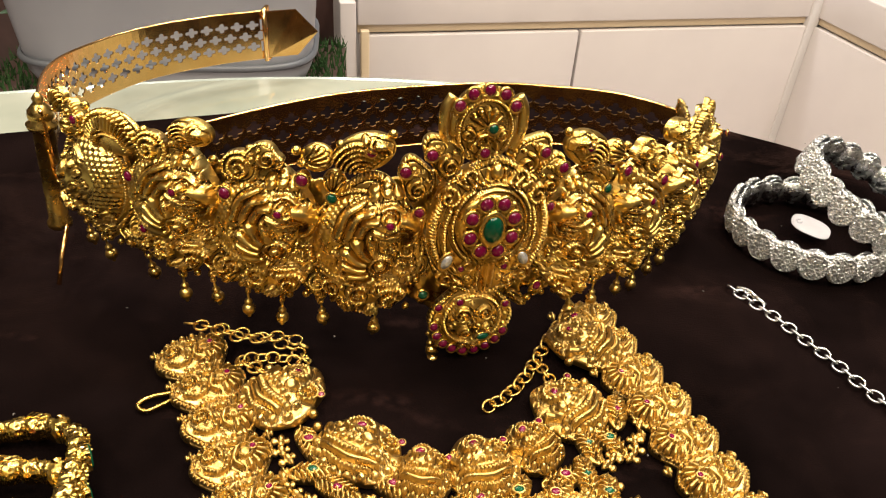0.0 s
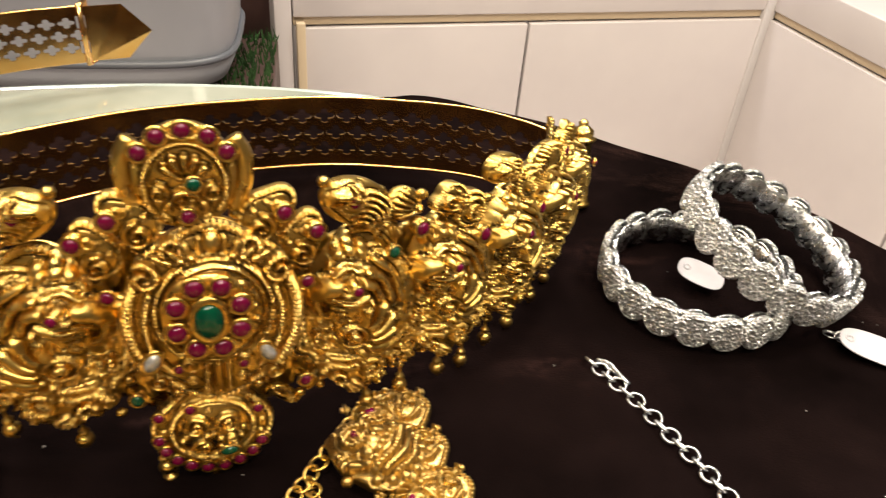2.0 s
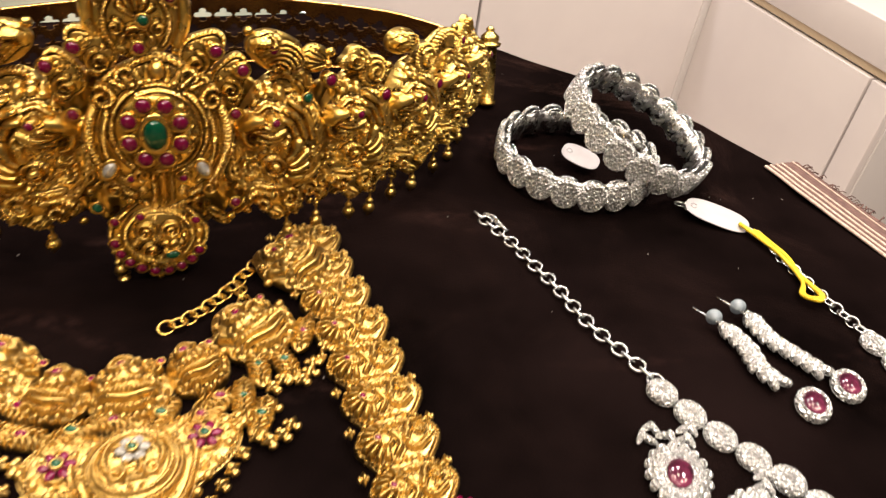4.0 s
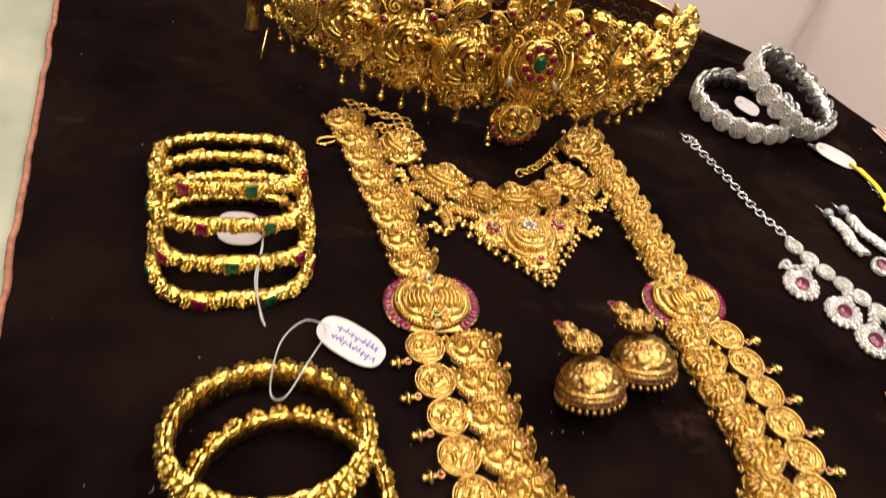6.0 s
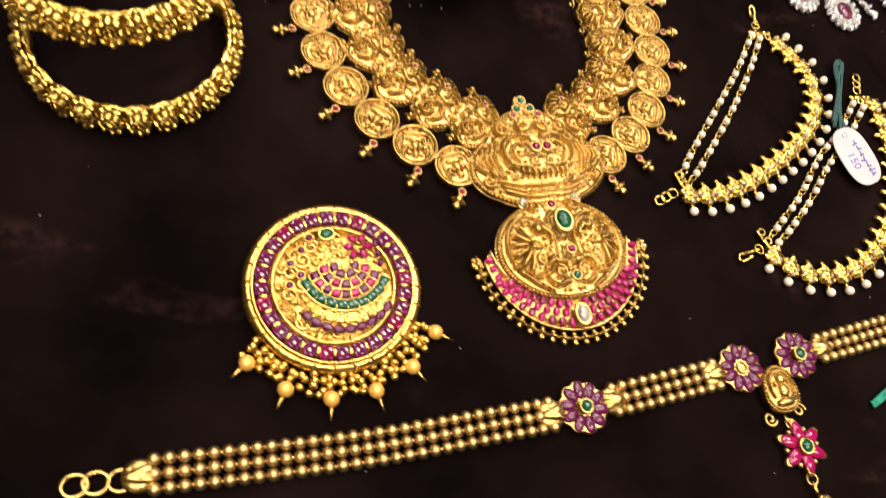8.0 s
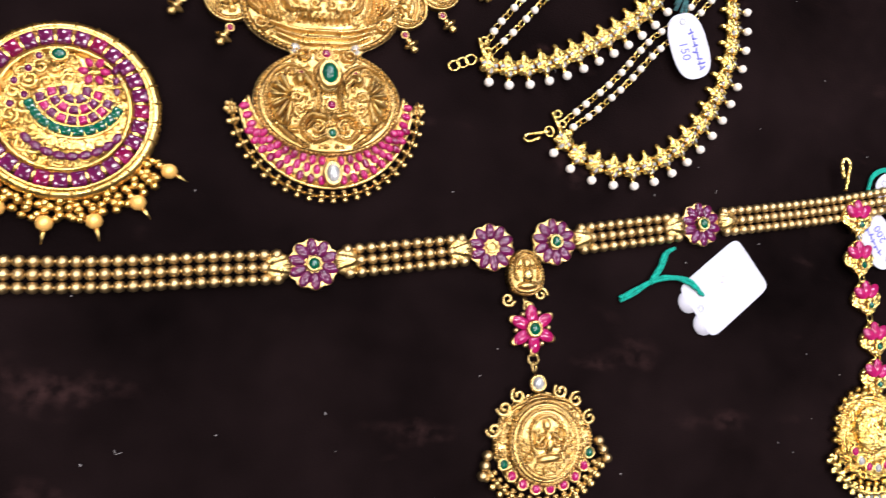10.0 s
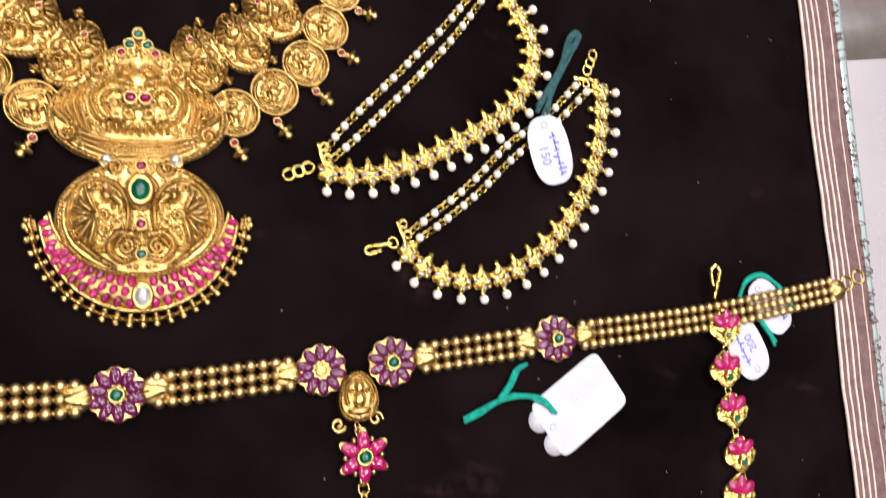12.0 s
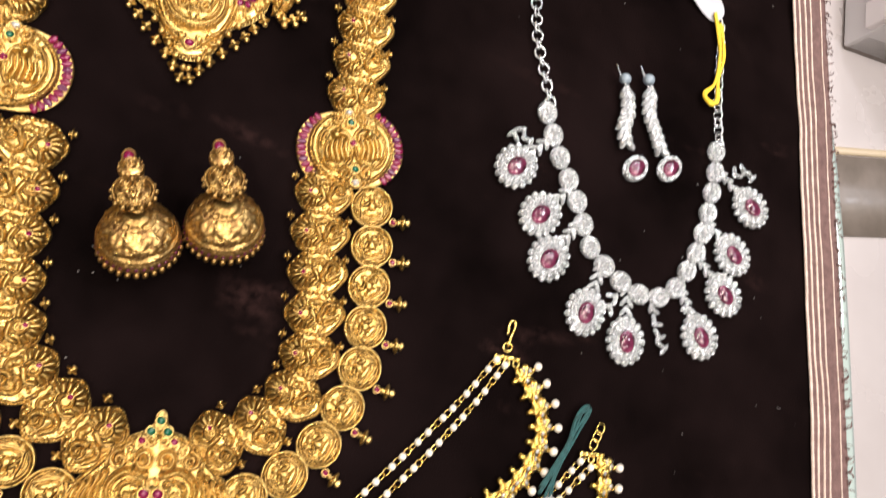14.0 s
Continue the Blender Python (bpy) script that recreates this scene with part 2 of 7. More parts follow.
def ball(r=1.0, seg=10, rings=6, squash=1.0):
    vs = [(0, 0, r * squash)]
    for i in range(1, rings):
        a = math.pi * i / rings
        vs += [(r * math.sin(a) * math.cos(2 * math.pi * j / seg), r * math.sin(a) * math.sin(2 * math.pi * j / seg), r * squash * math.cos(a)) for j in range(seg)]
    vs.append((0, 0, -r * squash))
    fs = [(0, 1 + j, 1 + (j + 1) % seg) for j in range(seg)]
    for i in range(rings - 2):
        b = 1 + i * seg
        fs += [(b + j, b + seg + j, b + seg + (j + 1) % seg, b + (j + 1) % seg) for j in range(seg)]
    b = 1 + (rings - 2) * seg
    fs += [(len(vs) - 1, b + (j + 1) % seg, b + j) for j in range(seg)]
    return np.array(vs), fs


def lathe(profile, seg=24):
    """profile: (radius, height) from bottom to top."""
    vs, fs = [], []
    for r, z in profile:
        vs += [(r * math.cos(2 * math.pi * j / seg), r * math.sin(2 * math.pi * j / seg), z) for j in range(seg)]
    for i in range(len(profile) - 1):
        fs += [(i * seg + j, i * seg + (j + 1) % seg, (i + 1) * seg + (j + 1) % seg, (i + 1) * seg + j) for j in range(seg)]
    fs.append(tuple(range(seg))[::-1])
    fs.append(tuple((len(profile) - 1) * seg + j for j in range(seg)))
    return np.array(vs), fs


def tube(points, r, seg=8, closed=False):
    p = np.asarray(points, float)
    n = len(p)
    vs, fs = [], []
    for i in range(n):
        d = p[(i + 1) % n] - p[i - 1] if closed else p[min(i + 1, n - 1)] - p[max(i - 1, 0)]
        d /= np.linalg.norm(d) + 1e-9
        side = np.cross(d, (0, 0, 1) if abs(d[2]) < 0.9 else (1, 0, 0))
        side /= np.linalg.norm(side)
        up = np.cross(side, d)
        vs += [p[i] + r * (math.cos(a) * side + math.sin(a) * up) for a in np.linspace(0, 2 * math.pi, seg, False)]
    for i in range(n if closed else n - 1):
        a, b = i * seg, ((i + 1) % n) * seg
        fs += [(a + j, a + (j + 1) % seg, b + (j + 1) % seg, b + j) for j in range(seg)]
    if not closed:
        fs += [tuple(range(seg))[::-1], tuple((n - 1) * seg + j for j in range(seg))]
    return np.array(vs), fs


def ring(rx, ry, r, n=18, seg=6):
    return tube([(rx * math.cos(a), ry * math.sin(a), 0) for a in np.linspace(0, 2 * math.pi, n, False)], r, seg, True)


def block(w, d, h, bevel=0.0):
    bm = bmesh.new()
    bmesh.ops.create_cube(bm, size=1.0)
    bmesh.ops.scale(bm, vec=(w, d, h), verts=bm.verts)
    if bevel:
        bmesh.ops.bevel(bm, geom=bm.edges[:], offset=bevel, segments=2, profile=0.6, affect="EDGES")
    v = np.array([x.co[:] for x in bm.verts])
    bm.verts.index_update()
    f = [tuple(x.index for x in q.verts) for q in bm.faces]
    bm.free()
    return v, f


def smooth_path(points, step):
    """Points at even steps along a Catmull-Rom curve, with the direction there."""
    p = [np.array(q, float) for q in points]
    p = [2 * p[0] - p[1], *p, 2 * p[-1] - p[-2]]
    dense = []
    for i in range(1, len(p) - 2):
        for t in np.linspace(0, 1, 40, False):
            dense.append(0.5 * (2 * p[i] + (p[i + 1] - p[i - 1]) * t + (2 * p[i - 1] - 5 * p[i] + 4 * p[i + 1] - p[i + 2]) * t ** 2 + (3 * p[i] - p[i - 1] - 3 * p[i + 1] + p[i + 2]) * t ** 3))
    dense.append(p[-2])
    dense = np.array(dense)
    far = np.r_[0, np.cumsum(np.linalg.norm(np.diff(dense, axis=0), axis=1))]
    count = max(2, int(round(far[-1] / step)) + 1) if step > 0 else int(-step)
    want = np.linspace(0, far[-1], count)
    out = np.array([[np.interp(w, far, dense[:, k]) for k in range(dense.shape[1])] for w in want])
    d = np.gradient(out, axis=0)
    return out, np.degrees(np.arctan2(d[:, 1], d[:, 0]))


# relief work: a domed plate whose face carries raised scrolls and dots
def spiral(cx, cy, r, turns=1.4, start=0.0, hand=1):
    a = np.linspace(0, turns * 2 * math.pi, 26)
    q = r * (1 - 0.80 * a / a[-1])
    return np.c_[cx + q * np.cos(start + hand * a), cy + q * np.sin(start + hand * a)]


def arc(cx, cy, rx, ry, a0, a1, n=18):
    a = np.radians(np.linspace(a0, a1, n))
    return np.c_[cx + rx * np.cos(a), cy + ry * np.sin(a)]


def filigree(seed, count=9, size=0.3, mirror=True):
    """Scrolls, petals and dots that fill a plate; coordinates from -1 to 1."""
    rng = random.Random(seed)
    lines, dots, got = [], [], []
    for _ in range(260):
        x, y = rng.uniform(0.05 if mirror else -0.85, 0.85), rng.uniform(-0.85, 0.85)
        r = size * rng.uniform(0.55, 1.1)
        if x * x + y * y > (0.98 - r * 0.7) ** 2 or any((x - a) ** 2 + (y - b) ** 2 < (0.85 * (r + c)) ** 2 for a, b, c in got):
            continue
        got.append((x, y, r))
        st, hand = rng.uniform(0, 6.3), rng.choice((-1, 1))
        for sx in ((1, -1) if mirror else (1,)):
            sp = spiral(x, y, r, rng.uniform(1.2, 1.7), st, hand)
            sp[:, 0] *= sx
            lines.append((sp, r * 0.30, 0.8))
            dots.append((sx * x, y, r * 0.26, 0.9))
        if len(got) >= count:
            break
    return lines, dots


def engraved(Q, w, h, cells, pitch, seed, mirror):
    """Packed scrolls: every cell is a ribbed spiral bud, with deep grooves between them. Q in millimetres."""
    rng = random.Random(1000 + seed)
    c = []
    for _ in range(4000):
        x, y = rng.uniform(0 if mirror else -1, 1), rng.uniform(-1, 1)
        if x * x + y * y < 0.95 and all((x * w - a) ** 2 + (y * h - b) ** 2 > 2.2 * w * h / cells for a, b in c):
            c += [(x * w, y * h)] + ([(-x * w, y * h)] if mirror and abs(x) * w > pitch * 0.6 else [])
        if len(c) >= cells:
            break
    c = np.array(c)
    hand = np.where(c[:, 0] >= 0, 1.0, -1.0) * (np.array([rng.choice((-1, 1)) for _ in c]) if not mirror else 1.0)
    turn = np.array([rng.uniform(0, 6.28) for _ in c])
    stretch = np.array([rng.uniform(-0.25, 0.25) for _ in c])
    d = np.linalg.norm(Q[:, None] - c[None], axis=2) * (1 + stretch[None])
    order = np.argsort(d, axis=1)
    i0 = order[:, 0]
    d0 = d[np.arange(len(Q)), i0]
    d1 = d[np.arange(len(Q)), order[:, 1]] if len(c) > 1 else d0 + 99
    off = Q - c[i0]
    ang = np.arctan2(off[:, 1], off[:, 0])
    groove = np.clip((d1 - d0) / (0.45 * pitch), 0, 1) ** 0.7
    wave = 0.5 + 0.5 * np.cos(2 * math.pi * (d0 / pitch) - hand[i0] * ang + turn[i0])
    ribs = 0.5 + 0.5 * np.cos(ang * np.maximum(5, np.round(d0 * 6.0 / pitch)))
    bud = np.exp(-(d0 / (0.55 * pitch)) ** 2)
    return groove * np.clip(0.06 + 0.80 * wave + 0.10 * ribs * wave + 0.5 * bud, 0, 1.2)


def relief(name, material, w, h, dome=1.5, wall=1.2, lines=(), dots=(), amp=1.0, n=36, shape=None, rim=0, rimr=0.06, bend=0.0, power=0.5, cells=0, pitch=2.0, seed=0, mirror=False, depth=0.75):
    """A plate of half-width w and half-height h; lines and dots in units of the outline."""
    g = np.linspace(-1, 1, n)
    u, v = np.meshgrid(g, g)
    x, y = u * np.sqrt(1 - v * v / 2), v * np.sqrt(1 - u * u / 2)
    r = np.hypot(x, y)
    th = np.arctan2(y, x)
    f = shape(th) if shape is not None else np.ones_like(th)
    P = np.c_[x.ravel(), y.ravel()]
    z = np.zeros(len(P))
    if cells:
        z = np.maximum(z, depth * engraved(P * np.array((w, h)), w, h, cells, pitch, seed, mirror))
    if rim:
        dots = list(dots) + [(0.94 * math.cos(a), 0.94 * math.sin(a), rimr, 0.7) for a in np.linspace(0, 2 * math.pi, rim, False)]
    for line, width, a in lines:
        A, B = np.asarray(line)[:-1], np.asarray(line)[1:]
        lo, hi = np.minimum(A.min(0), B.min(0)) - width, np.maximum(A.max(0), B.max(0)) + width
        near = np.where(((P >= lo) & (P <= hi)).all(1))[0]
        if not len(near):
            continue
        q = P[near][:, None, :] - A[None]
        d = B - A
        t = np.clip((q * d[None]).sum(2) / ((d * d).sum(1)[None] + 1e-9), 0, 1)
        far = np.linalg.norm(q - t[..., None] * d[None], axis=2)
        seg, dist = far.argmin(1), far.min(1)
        size = math.sqrt(w * h)
        run_to = np.r_[0, np.cumsum(np.linalg.norm(d, axis=1))]
        along = (run_to[seg] + t[np.arange(len(near)), seg] * np.linalg.norm(d, axis=1)[seg]) * size
        rib = 0.97 + 0.03 * np.cos(2 * math.pi * along / 1.8) if size > 15 else 1.0
        z[near] = np.maximum(z[near], a * rib * np.sqrt(np.clip(1 - (dist / width) ** 2, 0, 1)))
    for cx, cy, rad, a in dots:
        dist = np.hypot(P[:, 0] - cx, P[:, 1] - cy)
        z = np.maximum(z, a * np.sqrt(np.clip(1 - (dist / rad) ** 2, 0, 1)))
    top = wall + dome * np.clip(1 - r.ravel() ** 2, 0, 1) ** power + amp * z
    X, Yv = (x * f).ravel() * w, (y * f).ravel() * h
    if bend:
        top = top - bend * (X / w) ** 2
    vs = np.c_[X, Yv, top]
    fs = [(i * n + j, i * n + j + 1, (i + 1) * n + j + 1, (i + 1) * n + j) for i in range(n - 1) for j in range(n - 1)]
    edge = [j for j in range(n)] + [i * n + n - 1 for i in range(1, n)] + [(n - 1) * n + j for j in range(n - 2, -1, -1)] + [i * n for i in range(n - 2, 0, -1)]
    low = [(vs[e][0] * 0.97, vs[e][1] * 0.97, -(bend * (X[e] / w) ** 2) if bend else 0.0) for e in edge]
    k = len(vs)
    m = len(edge)
    fs += [(edge[i], k + i, k + (i + 1) % m, edge[(i + 1) % m]) for i in range(m)]
    return mesh_of(name, np.r_[vs, np.array(low)], fs, material)


class Sculpt:
    """A domed plate worked in relief: strokes, bosses, beads and scales parted by chased grooves (millimetres)."""

    def __init__(self, w, h, n=120, shape=None, dome=2.0, wall=2.0, power=0.5):
        g = np.linspace(-1, 1, n)
        u, v = np.meshgrid(g, g)
        x, y = u * np.sqrt(1 - v * v / 2), v * np.sqrt(1 - u * u / 2)
        f = shape(np.arctan2(y, x)) if shape is not None else np.ones_like(x)
        self.n, self.w, self.h = n, w, h
        self.q = np.c_[(x * f * w).ravel(), (y * f * h).ravel()]
        self.r = np.hypot(x, y).ravel()
        self.base = wall + dome * np.clip(1 - self.r ** 2, 0, 1) ** power
        self.cut = np.zeros(n * n)

    def swell(self, cx, cy, rx, ry, h, rot=0.0, power=0.7):
        c, s = math.cos(radians(rot)), math.sin(radians(rot))
        x, y = self.q[:, 0] - cx, self.q[:, 1] - cy
        e = ((x * c + y * s) / rx) ** 2 + ((y * c - x * s) / ry) ** 2
        self.base += h * np.clip(1 - e, 0, 1) ** power
        return self

    def lay(self, pick, dist, width, h, moat, deep, power=0.5):
        d = self.cut[pick]
        inside = dist < width
        up = h * np.clip(1 - (dist / width) ** 2, 0, 1) ** power
        d = np.where(inside, np.maximum(np.minimum(d, 0.35 * h) * 0.5, up), d)
        band = (~inside) & (dist < width + moat)
        d = np.where(band, np.minimum(d, -deep * np.clip(1 - (dist - width) / moat, 0, 1)), d)
        self.cut[pick] = d
        return self

    def stroke(self, points, w0, w1=None, h=1.0, rib=0.0, pitch=1.1, moat=0.45, deep=0.7):
        """A ridge along a smooth curve, its half-width going from w0 to w1, notched across where rib is set."""
        p = smooth_path(points, 0.7)[0] if len(points) < 20 else np.asarray(points, float)
        w1 = w0 if w1 is None else w1
        big = max(w0, w1) + moat
        pick = np.where(((self.q >= p.min(0) - big) & (self.q <= p.max(0) + big)).all(1))[0]
        if not len(pick):
            return self
        d = np.linalg.norm(self.q[pick][:, None] - p[None], axis=2)
        i = d.argmin(1)
        a, b = p[np.maximum(i - 1, 0)], p[np.minimum(i + 1, len(p) - 1)]
        way = (b - a) / (np.linalg.norm(b - a, axis=1)[:, None] + 1e-9)
        off = self.q[pick] - p[i]
        along = (off * way).sum(1)
        inner = (i > 0) & (i < len(p) - 1)
        dist = np.where(inner, np.abs(off[:, 0] * way[:, 1] - off[:, 1] * way[:, 0]), np.linalg.norm(off, axis=1))
        far = np.r_[0, np.cumsum(np.linalg.norm(np.diff(p, axis=0), axis=1))]
        t = np.clip(far[i] + along, 0, far[-1])
        k = 1 - rib * (0.5 + 0.5 * np.cos(2 * math.pi * t / pitch))
        return self.lay(pick, dist, w0 + (w1 - w0) * t / far[-1], h * k, moat, deep)

    def boss(self, cx, cy, rx, ry=None, h=1.0, rot=0.0, moat=0.4, deep=0.6):
        ry = ry or rx
        c, s = math.cos(radians(rot)), math.sin(radians(rot))
        x, y = self.q[:, 0] - cx, self.q[:, 1] - cy
        m = math.sqrt(rx * ry)
        dist = m * np.hypot((x * c + y * s) / rx, (y * c - x * s) / ry)
        pick = np.where(dist < m + moat)[0]
        return self.lay(pick, dist[pick], m, h, moat, deep)

    def beads(self, points, r, h=0.8, moat=0.2, deep=0.4):
        for x, y in points:
            self.boss(x, y, r, r, h, 0, moat, deep)
        return self

    def scales(self, cx, cy, rx, ry, a0, a1, inner=0.0, pitch=1.9, h=0.55, rot=0.0):
        """Rows of small overlapping scales over a sector of an ellipse."""
        x, y = self.q[:, 0] - cx, self.q[:, 1] - cy
        e = np.hypot(x / rx, y / ry)
        th = np.degrees(np.arctan2(y / ry, x / rx)) % 360
        pick = np.where((e < 1) & (e > inner) & (((th - a0) % 360) < (a1 - a0)))[0]
        c, s = math.cos(radians(rot)), math.sin(radians(rot))
        X, Y = x[pick] * c + y[pick] * s, y[pick] * c - x[pick] * s
        row = np.floor(Y / (pitch * 0.8))
        best = np.full(len(pick), 9.0)
        for k in (0, 1):
            rr = row + k
            col = np.round(X / pitch - 0.5 * (rr % 2)) + 0.5 * (rr % 2)
            best = np.minimum(best, np.hypot(X - col * pitch, Y - rr * pitch * 0.8 - 0.25 * pitch * (k == 0)))
        lift = h * (1 - (best / (0.55 * pitch)) ** 2)
        self.cut[pick] = np.where(lift > 0, lift, -0.35)
        return self

    def border(self, gap=0.955, r=0.6, pitch=1.5, h=0.8, rope=True):
        """A beaded rope round the edge."""
        k = int(2 * math.pi * math.sqrt(self.w * self.h) / pitch)
        th = np.arctan2(self.q[:, 1] / self.h, self.q[:, 0] / self.w)
        m = 0.5 * (self.w + self.h)
        dist = np.abs(self.r - gap) * m
        pick = np.where(dist < r + 0.5)[0]
        return self.lay(pick, dist[pick], r, h * (0.55 + 0.45 * np.cos(k * th[pick])) if rope else h, 0.5, 0.8)

    def fill(self, seed, count, r=1.7, mirror=False, lift=0.7):
        """Small scrolls and beads on whatever ground is still bare."""
        rng = random.Random(seed)
        done = 0
        for _ in range(count * 30):
            i = rng.randrange(len(self.q))
            x, y = self.q[i]
            q = r * rng.uniform(0.65, 1.15)
            near = np.hypot(self.q[:, 0] - x, self.q[:, 1] - y) < q * 0.9
            if self.r[i] > 0.93 or np.abs(self.cut[near]).max() > 0.02 or (mirror and x < 0.3):
                continue
            st, hand = rng.uniform(0, 6.3), rng.choice((-1, 1))
            for sx in ((1, -1) if mirror else (1,)):
                if q > 1.1:
                    sp = spiral(0, 0, q, 1.25, st, hand)
                    self.stroke(np.c_[x * sx + sp[:, 0] * sx, y + sp[:, 1]], 0.33 * q, 0.22 * q, lift * max(1.0, q / 1.8), 0, 1, 0.35, 0.7)
                else:
                    self.boss(x * sx, y, q * 0.7, q * 0.7, lift, 0, 0.3, 0.6)
            done += 1
            if done >= count:
                break
        return self

    def mesh(self, name, material, ground=None, bend=0.0, lift=1.5):
        n = self.n
        top = self.base + lift * self.cut - bend * (self.q[:, 0] / self.w) ** 2
        vs = np.c_[self.q, np.maximum(top, 0.3 - bend)]
        fs = [(i * n + j, i * n + j + 1, (i + 1) * n + j + 1, (i + 1) * n + j) for i in range(n - 1) for j in range(n - 1)]
        edge = [j for j in range(n)] + [i * n + n - 1 for i in range(1, n)] + [(n - 1) * n + j for j in range(n - 2, -1, -1)] + [i * n for i in range(n - 2, 0, -1)]
        low = [(vs[e][0] * 0.97, vs[e][1] * 0.97, -bend * (vs[e][0] / self.w) ** 2) for e in edge]
        m, k = len(edge), len(vs)
        fs += [(edge[i], k + i, k + (i + 1) % m, edge[(i + 1) % m]) for i in range(m)]
        me = mesh_of(name, np.r_[vs, np.array(low)], fs, material)
        me.materials.append(ground or OXIDESHADE)
        # groove faces take the darker gold: oxide, plus recess shade put in by colour
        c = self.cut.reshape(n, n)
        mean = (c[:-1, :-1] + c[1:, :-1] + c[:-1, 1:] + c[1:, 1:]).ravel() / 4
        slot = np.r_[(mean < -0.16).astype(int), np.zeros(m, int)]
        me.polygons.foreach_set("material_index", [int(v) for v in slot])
        return me


# stones and beads that many pieces share
def bead_mesh(name, material, seg=10, rings=6, squash=1.0):
    return joined(name, [ball(1.0, seg, rings, squash)], material)


GEM = {m.name: bead_mesh("stone", m, 12, 8, 0.75) for m in (RUBY, PINKRUBY, VIOLET, EMERALD, CRYSTAL, PINKSTONE, PAVE)}
BEZEL = {m.name: joined("bezel", [ring(1.0, 1.0, 0.26, 16, 6)], m) for m in (GOLD, ANTIQUE, LEMON, BRONZE, SILVER)}
BEAD = {m.name: bead_mesh("bead", m) for m in (PALEGOLD, GOLD, ANTIQUE, LEMON, BRONZE, PEARL, GOLDPEARL, SILVER)}


def stone(parent, m, rx, ry, material=None, setting=None, base=None):
    """An oval stone in its setting, on the pose m of its thing."""
    material, setting = material or RUBY, setting or GOLD
    base = m if base is None else base
    m = m @ pose(0, 0, 0.0005 * min(rx, ry))
    part("stone", GEM[material.name], parent, m @ Matrix.Diagonal((rx, ry, min(rx, ry), 1)))
    part("bezel", BEZEL[setting.name], parent, m @ Matrix.Diagonal((rx * 1.08, ry * 1.08, min(rx, ry) * 1.3, 1)))


def beads(parent, places, r, material, name="bead"):
    for p in places:
        part(name, BEAD[material.name], parent, at(*p, s=(r, r, r)))


def drop_mesh(material, s=1.0):
    """A small hanging bell turned in one piece: eye, neck, cap, ball and tip."""
    prof = [(0.1, -8.2), (0.5, -8.0), (0.55, -7.6), (0.4, -7.3), (1.1, -6.95), (1.65, -6.3), (1.85, -5.5), (1.65, -4.7), (1.1, -4.05), (0.5, -3.8), (0.9, -3.5), (1.15, -3.0), (0.9, -2.5), (0.4, -2.2), (0.3, -1.0), (0.3, -0.4), (0.8, 0.0), (0.8, 0.6), (0.2, 1.0)]
    return joined("drop", [lathe([(r * s, z * s) for r, z in prof], 14)], material)


def cluster_mesh(material, s=1.0):
    """A cluster of beads cast in one piece round a stem, lying flat along -y."""
    prof = [(0.3, 0, 0), (0.9, 0.4, 0), (0.85, 0.8, 0), (0.45, 1.1, 0), (1.5, 1.5, 0.32), (1.95, 2.1, 0.42), (1.5, 2.7, 0.32), (0.5, 3.0, 0), (1.0, 3.4, 0), (1.15, 3.9, 0), (0.9, 4.4, 0), (0.2, 4.75, 0)]
    seg, vs = 18, []
    for r, t, lobe in prof:
        for j in range(seg):
            a = 2 * math.pi * j / seg
            q = r * (1 - lobe / 2 + lobe * abs(math.cos(2 * a)))
            vs.append((q * math.cos(a) * s, -t * s, (1.35 + q * math.sin(a) * 0.8) * s))
    fs = [(i * seg + j, i * seg + (j + 1) % seg, (i + 1) * seg + (j + 1) % seg, (i + 1) * seg + j) for i in range(len(prof) - 1) for j in range(seg)]
    return mesh_of("fringe_drop", vs, fs, material)


LINKS = {m.name: joined("link", [ring(1.0, 0.88, 0.19, 18, 6)], m) for m in (GOLD, SILVER, LEMON, ANTIQUE)}


def chain(parent, points, size, material, z=0.9):
    """Links in turn flat and on edge."""
    p, a = smooth_path(points, size * 1.45)
    for i, (q, d) in enumerate(zip(p, a)):
        tall = q[2] if len(q) > 2 else z
        part("link", LINKS[material.name], parent, at(q[0], q[1], tall, 10 if i % 2 else -42, 0, d, (size, size, size) if i % 2 else (0.95 * size, 0.85 * size, 0.9 * size)))


def scallop(k, depth=0.06):
    return lambda th: 1 - depth + depth * np.abs(np.cos(k * th / 2)) * 2 - depth


